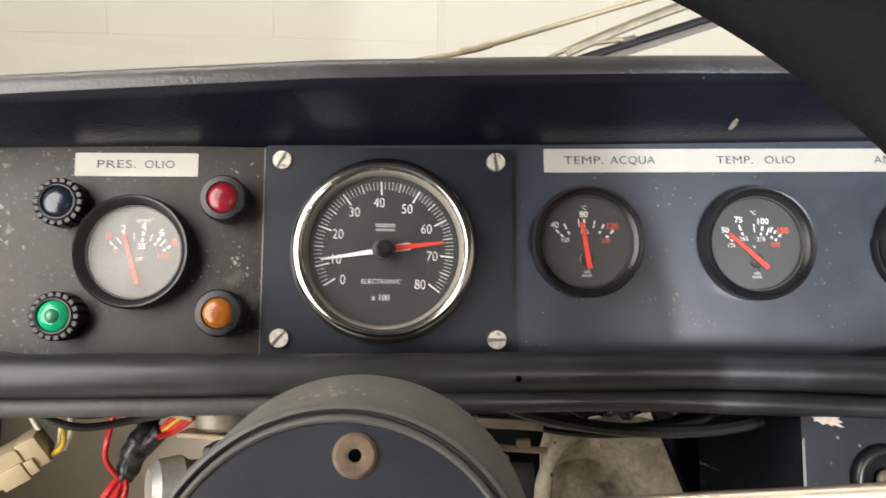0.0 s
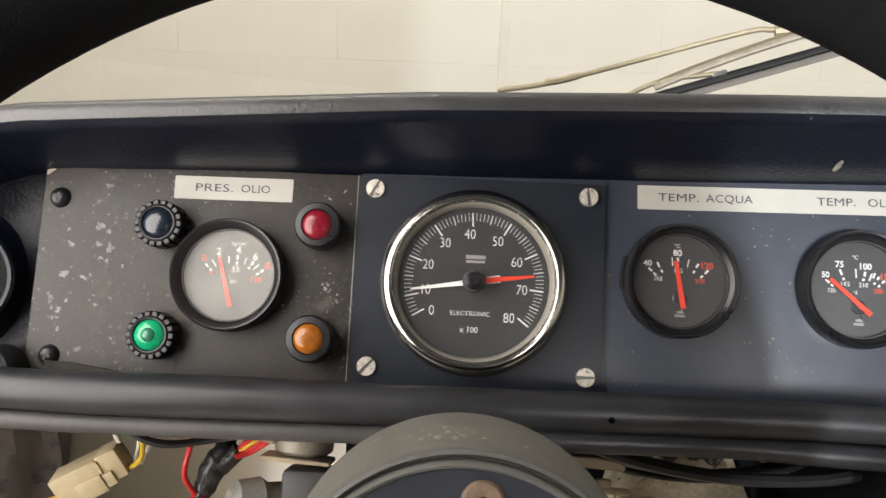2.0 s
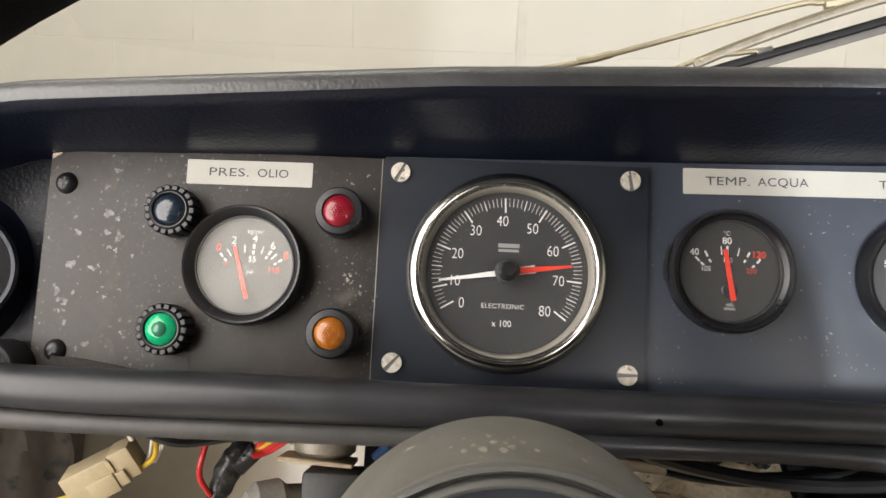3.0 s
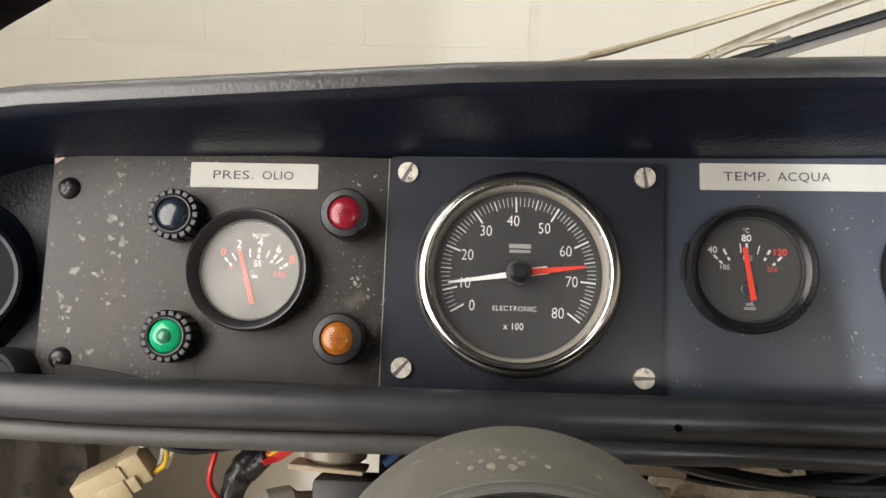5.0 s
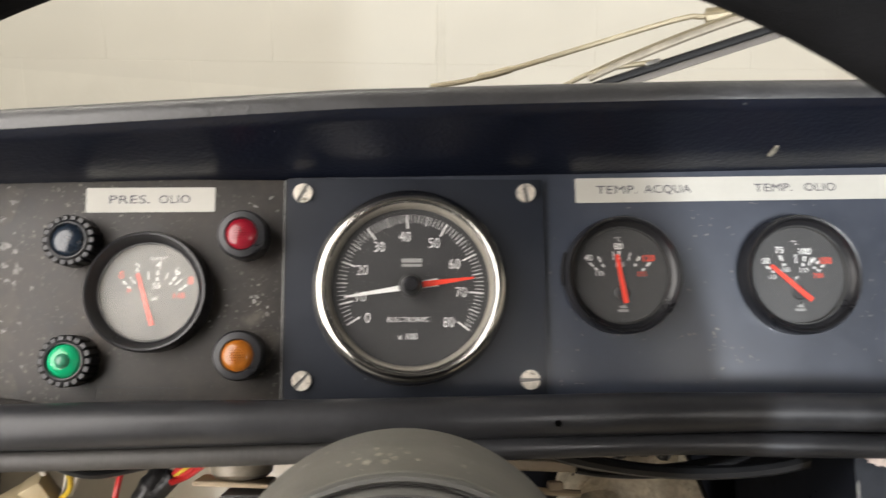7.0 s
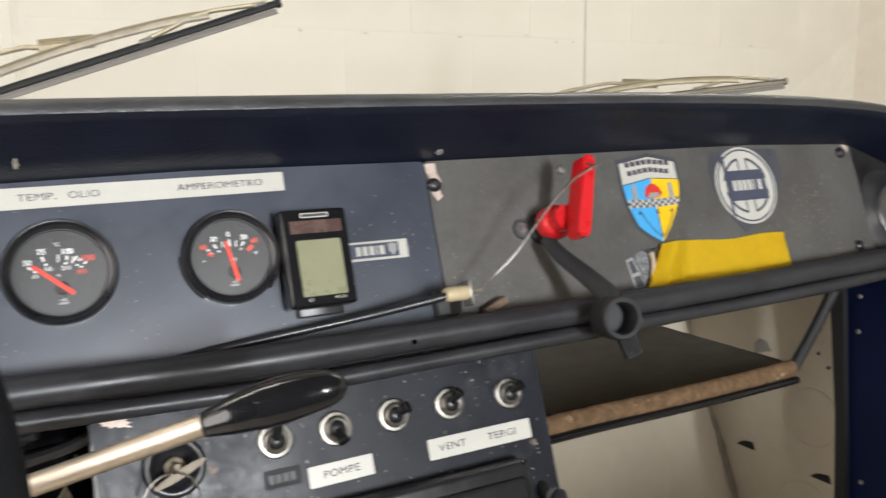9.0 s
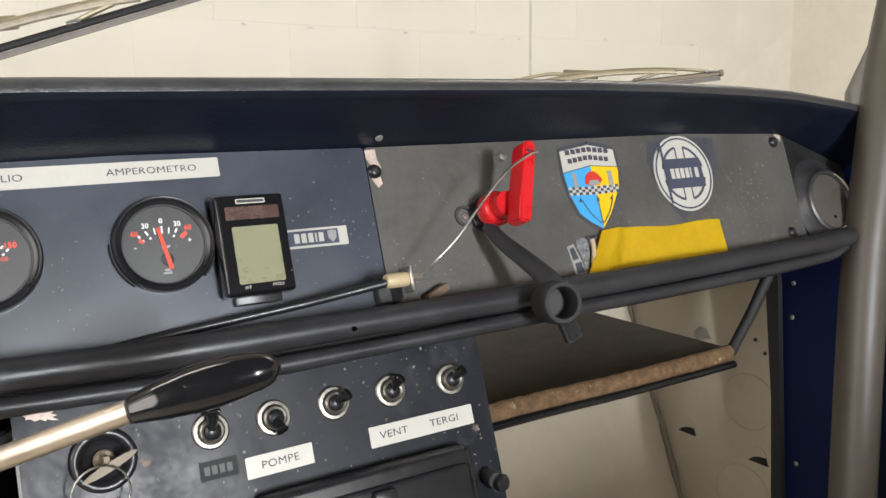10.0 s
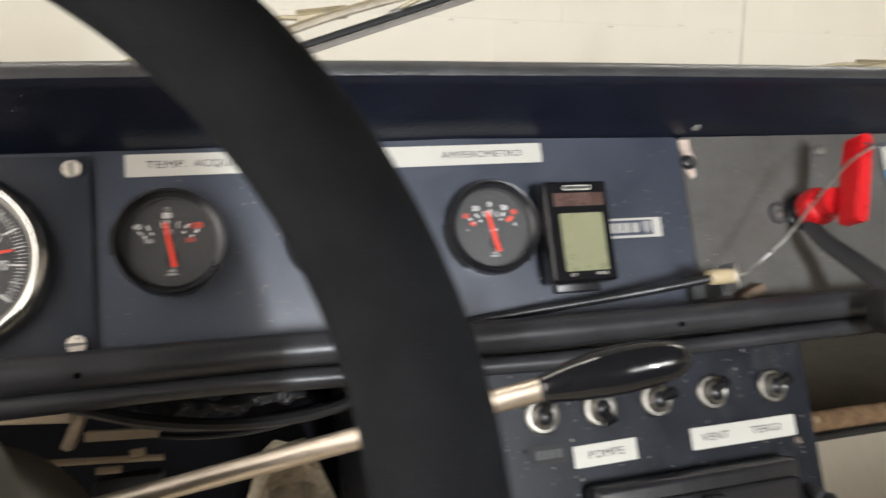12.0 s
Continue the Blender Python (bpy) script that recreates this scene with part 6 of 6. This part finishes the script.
marks += [(rnd.gauss(95, 18), rnd.uniform(0.04, 0.75), 0.0002 + 0.0005 * rnd.random() ** 3) for n in range(24)]
for turn, w, size in marks:
    a = radians(turn)
    rr, hh = 0.0474 + 0.0086 * w + 0.0001, 0.0520 + 0.0653 * w
    ring = []
    for k in range(12):
        q = size * rnd.uniform(0.55, 1.1)
        da, dh = q * math.cos(k * 0.5236) / rr, 3.4 * q * math.sin(k * 0.5236)
        ring.append(specks.verts.new(HUB @ Vector(((rr + 0.13 * dh) * math.cos(a + da), hh + dh, (rr + 0.13 * dh) * math.sin(a + da)))))
    specks.faces.new(ring)
part("worn_speckle", specks, SPECK, boss, "pale worn specks")["kind"] = "stuff"
part("outer_ring", lathe(bm_new(), [(0.0470, -0.0506), (0.0470, -0.0486), (0.0463, -0.0472), (0.0454, -0.0470), (0.0449, -0.0480), (0.0448, -0.0494), (0.0444, -0.0494), (0.0442, -0.0474), (0.0437, -0.0456), (0.0430, -0.0447), (0.0424, -0.0450), (0.0421, -0.0470)], 96, HUB), HUB_RING, sw, "dull stepped ring", 50)
part("face", lathe(bm_new(), [(0.0, -0.0452), (0.0425, -0.0456), (0.0425, -0.049)], 64, HUB), HUB_FACE, sw, "blue-black hub face")
for k in range(3):
    a = radians(84 + 120 * k)
    m = HUB @ pose(0.0351 * math.cos(a), 0, 0.0351 * math.sin(a))
    washer = part("bolt_washer", lathe(bm_new(), [(0.0014, -0.0452), (0.0016, -0.0446), (0.0026, -0.0442), (0.0044, -0.0444), (0.0052, -0.0452)], 28, m), RUST, sw, "rusty washer")
    part("bolt_hole", lathe(bm_new(), [(0.0, -0.0449), (0.0019, -0.0448)], 14, m), HOLE, washer)
for a in (-90, -42, -138):
    ca, sa = math.cos(radians(a)), math.sin(radians(a))
    p0, p1, p2 = (Vector((rr * ca, -h, rr * sa + dz)) for rr, h, dz in ((0.030, -0.072, 0.006), (0.085, -0.045, 0.002), (0.1580, 0.0, 0.0)))
    part("spoke", sweep(bm_new(), smooth_path([p0, p1, p2], 6), 0.0105, 12, 0.25, (0, -1, 0)), HUB_FACE, sw, "black flat spoke")
column = solo("steering_column", sweep(bm_new(), [(-0.0105, -0.112, -0.108), (-0.0085, 0.02, -0.126), (-0.006, 0.20, -0.150), (-0.004, 0.40, -0.178)], 0.024, 20), DARK_STEEL, dash(), "dark steering column running under the dash", "steering column")

solo("column_shroud", lathe(bm_new(), [(0.0, 0.0), (0.060, 0.0), (0.067, -0.006), (0.070, -0.02), (0.070, -0.13), (0.0, -0.13)], 48), HUB_GREY, dash(-0.0086, -0.098, -0.152), "greyed round shroud round the steering column", "column shroud")
stalk = thing("stalk_lever", dash(0.2208, -0.1446, -0.0820), "long bright stalk with a glossy black handle", "lever")
d = Vector((-0.8137, 0.5591, -0.1592)).normalized()
part("rod", sweep(bm_new(), [Vector((0, 0, 0)) - d * 0.004, d * 0.26], 0.0044, 16), ROD, stalk, "bright steel rod")
tip = Vector((0.0508, -0.0198, 0.0060))
GRIP = ((0.0, 0.0044), (0.012, 0.0049), (0.20, 0.0072), (0.40, 0.0087), (0.55, 0.0089), (0.72, 0.0083), (0.86, 0.0071), (0.94, 0.0053), (0.985, 0.0026), (1.0, 0.0004))
part("grip", sweep(bm_new(), [tip * (i / 40) + Vector((0, 0, 0.0008 * math.sin(math.pi * i / 40))) for i in range(41)], lambda t: along(GRIP, t), 28, 1.0), GLOSS_BLACK, stalk, "glossy black oval grip", 70)
part("ferrule", lathe(bm_new(), [(0.0, 0.0), (0.0047, 0.0), (0.0049, 0.0008), (0.0047, 0.0016), (0.0, 0.0016)], 20, tip.to_track_quat("-Y", "Z").to_matrix().to_4x4()), BLACK_PLASTIC, stalk)

# ---------------------------------------------------------------- wiring and brackets under the dash
plug = thing("wiring_connector", dash(-0.2365, 0.140, -0.1200, 22, -29, 0), "cream nylon wiring connector", "connector")
part("female_half", box(bm_new(), (-0.0230, -0.010, -0.0105), (0.0085, 0.010, 0.0095), 0.0012, 2), CREAM_PLASTIC, plug)
part("male_half", box(bm_new(), (0.0086, -0.0090, -0.0095), (0.0225, 0.0090, 0.0105), 0.0012, 2), CREAM_PLASTIC, plug)
part("locking_rib", box(bm_new(), (0.0070, -0.0106, -0.0060), (0.0098, -0.0085, 0.0085), 0.0004, 1), CREAM_PLASTIC, plug)
part("latch", box(bm_new(), (-0.0090, -0.0128, -0.0120), (0.0085, -0.0095, 0.0005), 0.0008, 2), CREAM_PLASTIC, plug)
part("latch_tongue", box(bm_new(), (0.0085, -0.0116, -0.0105), (0.0150, -0.0085, -0.0010), 0.0008, 2), CREAM_PLASTIC, plug)


def wire(pts, r, material, label, name="wire"):
    return solo(name, sweep(bm_new(), smooth_path(pts, 6), r, 8), material, dash(), label, "wire", "loose wires under the dash")


wire([(-0.215, 0.140, -0.118), (-0.205, 0.135, -0.110), (-0.199, 0.12, -0.098), (-0.198, 0.10, -0.075)], 0.0016, WIRE_YELLOW, "yellow wire from the connector")
wire([(-0.214, 0.145, -0.117), (-0.209, 0.14, -0.105), (-0.206, 0.13, -0.092), (-0.205, 0.11, -0.075)], 0.0014, WIRE_WHITE, "off-white wire from the connector")
wire([(-0.196, 0.11, -0.075), (-0.198, 0.13, -0.098), (-0.206, 0.14, -0.113)], 0.0015, WIRE_WHITE, "off-white wire from the connector")
wire([(-0.212, 0.10, -0.070), (-0.216, 0.11, -0.085), (-0.213, 0.12, -0.098)], 0.0012, WIRE_WHITE, "thin off-white wire under the dash")
wire([(-0.222, 0.10, -0.070), (-0.217, 0.11, -0.085), (-0.214, 0.12, -0.098)], 0.0012, WIRE_WHITE, "thin off-white wire under the dash")
wire([(-0.209, 0.11, -0.072), (-0.207, 0.115, -0.088), (-0.210, 0.12, -0.093)], 0.0016, WIRE_GREEN, "green wire under the dash")
wire([(-0.256, 0.14, -0.137), (-0.275, 0.135, -0.143), (-0.295, 0.13, -0.149), (-0.31, 0.12, -0.16)], 0.0018, WIRE_YELLOW, "yellow wire leaving the connector")
wire([(-0.255, 0.145, -0.139), (-0.27, 0.14, -0.147), (-0.29, 0.135, -0.156)], 0.0014, WIRE_WHITE, "off-white wire leaving the connector")
bundle = thing("taped_loom", dash(-0.1480, 0.096, -0.1120), "wiring loom wrapped in wrinkled black tape", "wiring loom")
part("wrap", sweep(bm_new(), smooth_path([(-0.0060, 0.0, -0.0125), (-0.0025, 0.0, -0.0050), (0.0025, -0.002, 0.0080), (0.0075, -0.002, 0.0165), (0.0090, 0.004, 0.0260), (0.0080, 0.006, 0.036)], 8),
                          lambda t: float(np.interp(t, (0, 0.08, 0.35, 0.55, 0.7, 1), (0.0050, 0.0066, 0.0082, 0.0076, 0.0050, 0.0045))) + 0.0004 * math.sin(43 * t), 22, 0.85), BLACK_TAPE, bundle)
part("collar", sweep(bm_new(), [(0.0060, -0.004, 0.0070), (0.0165, -0.004, 0.0165)], lambda t: 0.0062 - 0.0012 * t, 14), BLACK_TAPE, bundle)
for i in range(6):
    u, w = -0.0055 + 0.0022 * i, (0.002, -0.003, 0.003, -0.002, 0.001, -0.003)[i]
    wire([(-0.1530 + 0.45 * u, 0.095 + w, -0.1225), (-0.1555 + 1.1 * u, 0.092 + w, -0.1300), (-0.1610 + 1.3 * u, 0.090 + w, -0.1420 - 0.5 * abs(u)), (-0.167 + 1.5 * u, 0.088, -0.165)], 0.0016, WIRE_RED, "red wire out of the taped loom")
for i in range(4):
    wire([(-0.1345 + 0.001 * i, 0.092 - 0.002 * i, -0.0985), (-0.1270 + 0.002 * i, 0.088, -0.0905 - 0.0012 * i), (-0.108 + 0.004 * i, 0.075, -0.0760)], 0.0016, WIRE_YELLOW if i == 1 else WIRE_RED, "wire entering the taped loom")
wire([(-0.1525, 0.080, -0.076), (-0.1560, 0.080, -0.092), (-0.1590, 0.082, -0.108), (-0.1560, 0.088, -0.118), (-0.1520, 0.094, -0.124)], 0.0016, WIRE_RED, "looped red wire under the dash")
for dz, r in ((0.0, 0.0022), (0.006, 0.0018)):
    wire([(-0.200, 0.060, -0.070 + dz), (-0.186, 0.060, -0.083 + dz), (-0.165, 0.062, -0.090 + dz), (-0.140, 0.070, -0.087 + dz), (-0.110, 0.060, -0.080 + dz), (-0.085, 0.05, -0.072)], r, WIRE_BLACK, "sagging black cable under the dash")
wire([(0.045, 0.02, -0.070), (0.075, 0.025, -0.0800), (0.110, 0.028, -0.0865), (0.145, 0.025, -0.0880), (0.175, 0.015, -0.0840), (0.20, 0.0, -0.074)], 0.0034, WIRE_BLACK, "thick sagging black cable under the dash")
wire([(0.050, 0.03, -0.074), (0.085, 0.035, -0.0850), (0.12, 0.04, -0.0880), (0.17, 0.045, -0.083)], 0.0020, WIRE_BLACK, "sagging black cable under the dash")
crumple = sweep(bm_new(), smooth_path([(0.072, 0.036, -0.0752), (0.088, 0.038, -0.0772), (0.105, 0.040, -0.0780), (0.122, 0.040, -0.0772), (0.142, 0.038, -0.0752), (0.160, 0.036, -0.0730)], 14), lambda t: 0.0042 + 0.0012 * math.sin(23 * t), 18)
for v in crumple.verts:
    v.co += Vector((0.4, 1, 1)) * (0.0030 * noise.noise(v.co * 150) + 0.0016 * noise.noise(v.co * 420))
solo("crumpled_wrap", crumple, BLACK_TAPE, dash(), "crumpled glossy black plastic wrap round cables", "plastic wrap", sharp=12)
wire([(0.066, 0.05, -0.086), (0.095, 0.052, -0.0920), (0.13, 0.055, -0.0935), (0.165, 0.055, -0.088), (0.19, 0.05, -0.076)], 0.0017, WIRE_BLACK, "thin sagging black cable under the dash")

br = thing("column_bracket", dash(-0.094, 0.038, -0.0885), "steel column bracket with bolts and a blue wire", "bracket")
part("cup", lathe(bm_new(), [(0.0, 0.0115), (0.0120, 0.0115), (0.0150, 0.0090), (0.0175, -0.012), (0.0, -0.012)], 32, pose(0.008, 0.01, 0.010, 90, 0, 0)), PRESSED_CUP, br, "dull beige pressed cup")
part("strap_plate", box(bm_new(), (-0.012, -0.006, -0.0036), (0.024, 0.016, -0.0012), 0.0006, 1, pose(0, 0, 0, 0, 3, 0)), OLD_TAPE, br)
part("wing", box(bm_new(), (-0.034, -0.002, -0.0012), (-0.006, 0.014, 0.0012), 0.0005, 1, pose(0, 0, 0.004, 0, 14, 0)), OLD_TAPE, br)
part("clamp_block", box(bm_new(), (-0.002, 0.004, -0.030), (0.030, 0.030, -0.0085), 0.003, 2), DARK_STEEL, br)
part("clamp_lug", lathe(bm_new(), [(0.0, 0.016), (0.010, 0.016), (0.0145, 0.012), (0.016, 0.0), (0.013, -0.004), (0.013, -0.020), (0.0, -0.020)], 28, pose(-0.014, 0.012, -0.030, 0, 0, -62)), GREY_ALLOY, br)
wire([(-0.062, 0.05, -0.090), (-0.055, 0.048, -0.083), (-0.048, 0.045, -0.072)], 0.0022, WIRE_BLUE, "short blue wire by the column")

fr = thing("lock_bracket", dash(0.060, 0.060, -0.100), "steering lock bracket with bright bolts", "bracket")
part("arm_plate", box(bm_new(), (-0.0145, -0.012, 0.0105), (0.022, 0.004, 0.0160), 0.0008, 1, pose(0, 0, 0, 0, 3, 0)), OLD_TAPE, fr)
part("long_bolt", sweep(bm_new(), [(-0.034, -0.010, 0.0030), (0.0245, -0.010, -0.0012)], 0.0018, 8), OLD_TAPE, fr)
part("short_bolt", sweep(bm_new(), [(-0.0085, -0.012, -0.0040), (0.0035, -0.012, -0.0046)], 0.0020, 8), OLD_TAPE, fr)
part("nut", box(bm_new(), (0.0080, -0.0125, 0.0008), (0.0155, -0.0065, 0.0050), 0.0010, 2), OLD_TAPE, fr)
part("lock_body", box(bm_new(), (-0.014, 0.012, -0.034), (0.022, 0.045, -0.010), 0.004, 2), DARK_STEEL, fr)
part("hanger", box(bm_new(), (-0.064, -0.014, 0.0200), (-0.022, 0.004, 0.0255), 0.001, 1, pose(0, 0, 0, 0, 5, 0)), OLD_TAPE, fr)
part("hanger_leg", box(bm_new(), (-0.0028, -0.008, -0.012), (0.0028, 0.004, 0.012), 0.001, 1, pose(-0.0190, 0, 0.0190, 0, 24, 0)), OLD_TAPE, fr)

cast = box(bm_new(), (0.150, 0.395, -0.50), (0.330, 0.50, -0.124), 0.034, 4)
bmesh.ops.subdivide_edges(cast, edges=[e for e in cast.edges if e.calc_length() > 0.03], cuts=18, use_grid_fill=True)
for v in cast.verts:
    hollow = math.exp(-((v.co.x - 0.215) / 0.045) ** 2 - ((v.co.z + 0.172) / 0.030) ** 2)
    v.co += Vector((0.6, 1, 1)) * (0.012 * noise.noise(v.co * 18) + 0.006 * noise.noise(v.co * 60)) + Vector((0, 0.030 * hollow, 0))
casting = thing("bulkhead_casting", dash(), "grimy cream casting on the bulkhead behind the column", "casting")
part("body", cast, DIRTY_CREAM, casting)
rim_pts = smooth_path([(0.143, 0.392, -0.230), (0.146, 0.388, -0.180), (0.160, 0.384, -0.146), (0.185, 0.382, -0.130), (0.220, 0.383, -0.127), (0.255, 0.386, -0.130)], 6)
part("raised_rim", sweep(bm_new(), rim_pts, lambda t: 0.0085 + 0.0012 * math.sin(17 * t), 14), DIRTY_CREAM, casting, "raised cast rim")
# added near-black sheet in place of the shade before the bulkhead
solo("pedal_box_board", box(bm_new(), (-0.112, 0.440, -0.60), (0.36, 0.455, 0.05), 0.003), DARK_CARPET, dash(), "black board standing in for the shade behind the column", "panel", kind="structure")
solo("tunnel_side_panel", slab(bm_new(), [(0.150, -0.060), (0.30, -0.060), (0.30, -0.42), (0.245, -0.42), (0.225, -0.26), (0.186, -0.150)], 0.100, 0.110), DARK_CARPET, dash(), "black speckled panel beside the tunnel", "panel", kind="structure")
solo("driver_kick_panel", box(bm_new(), (-0.46, 0.10, -0.60), (-0.40, 0.46, 0.06), 0.01), GRIMY, dash(), "grimy brown kick panel on the driver's side", "kick panel", kind="structure")
trim = bm_new()
rows = [[trim.verts.new((-0.50 + 0.200 * i / 28 + 0.006 * math.sin(0.35 * k), 0.235 + 0.030 * noise.noise((i * 0.21, k * 0.15, 3)) + 0.008 * noise.noise((i * 0.6, k * 0.5, 8)), -0.56 + 0.60 * k / 40)) for k in range(41)] for i in range(29)]
for p, q in zip(rows, rows[1:]):
    for k in range(40):
        trim.faces.new((p[k], q[k], q[k + 1], p[k + 1]))
bmesh.ops.solidify(trim, geom=list(trim.faces), thickness=0.004)
solo("trim_board", trim, GRIMY, dash(), "buckled grimy brown trim board beside the driver's footwell", "trim board")

# ---------------------------------------------------------------- wall blocks
# the wide strip paints a soft shadow along its joint, the narrow one is filler
for x, half in ((0.122, 0.013), (2.118, 0.006)):
    part("wall_joint", box(bm_new(), (x - half, 2.1035, 0.0), (x + half, 2.107, 2.9), 0.001, 1), JOINT_SHADE if half > 0.01 else JOINT_GREY, wall_north, "greyish vertical joint")
rnd = random.Random(4)
for x in (0.95, 1.18, 1.42, 1.55, 1.84, 1.98, 2.06, 2.52, 3.05):
    z = 1.195 + rnd.uniform(-0.012, 0.01)
    mark = [(x + rnd.uniform(0.4, 1.0) * 0.016 * math.cos(0.7 * k), z + rnd.uniform(0.4, 1.0) * 0.006 * math.sin(0.7 * k)) for k in range(9)]
    part("wall_mark", slab(bm_new(), mark, 2.1046, 2.107), JOINT_GREY, wall_north, "small greyish scuff")
bw, bh, gap = 0.50, 0.25, 0.0016
block = box(bm_new(), (0, -0.004, 0), (bw - gap, 0.0, bh - gap), 0.0008, 1)
block_mesh = finish(block, "block")
block_mesh.materials.append(WALL_PAINT)
for r in range(1, 8):
    z = 0.945 - bh * 4 + bh * r + gap / 2
    x = 0.105 - bw * 6 - (bw / 2 if r % 2 else 0) + gap / 2
    while x < 3.79:
        x0 = x
        x += bw
        if x0 < -2.6 or x0 + bw > 3.80:
            continue
        ob = new("block", block_mesh)
        ob.parent = wall_north
        ob.location = (x0, 2.1094 - random.random() * 0.0006, z)
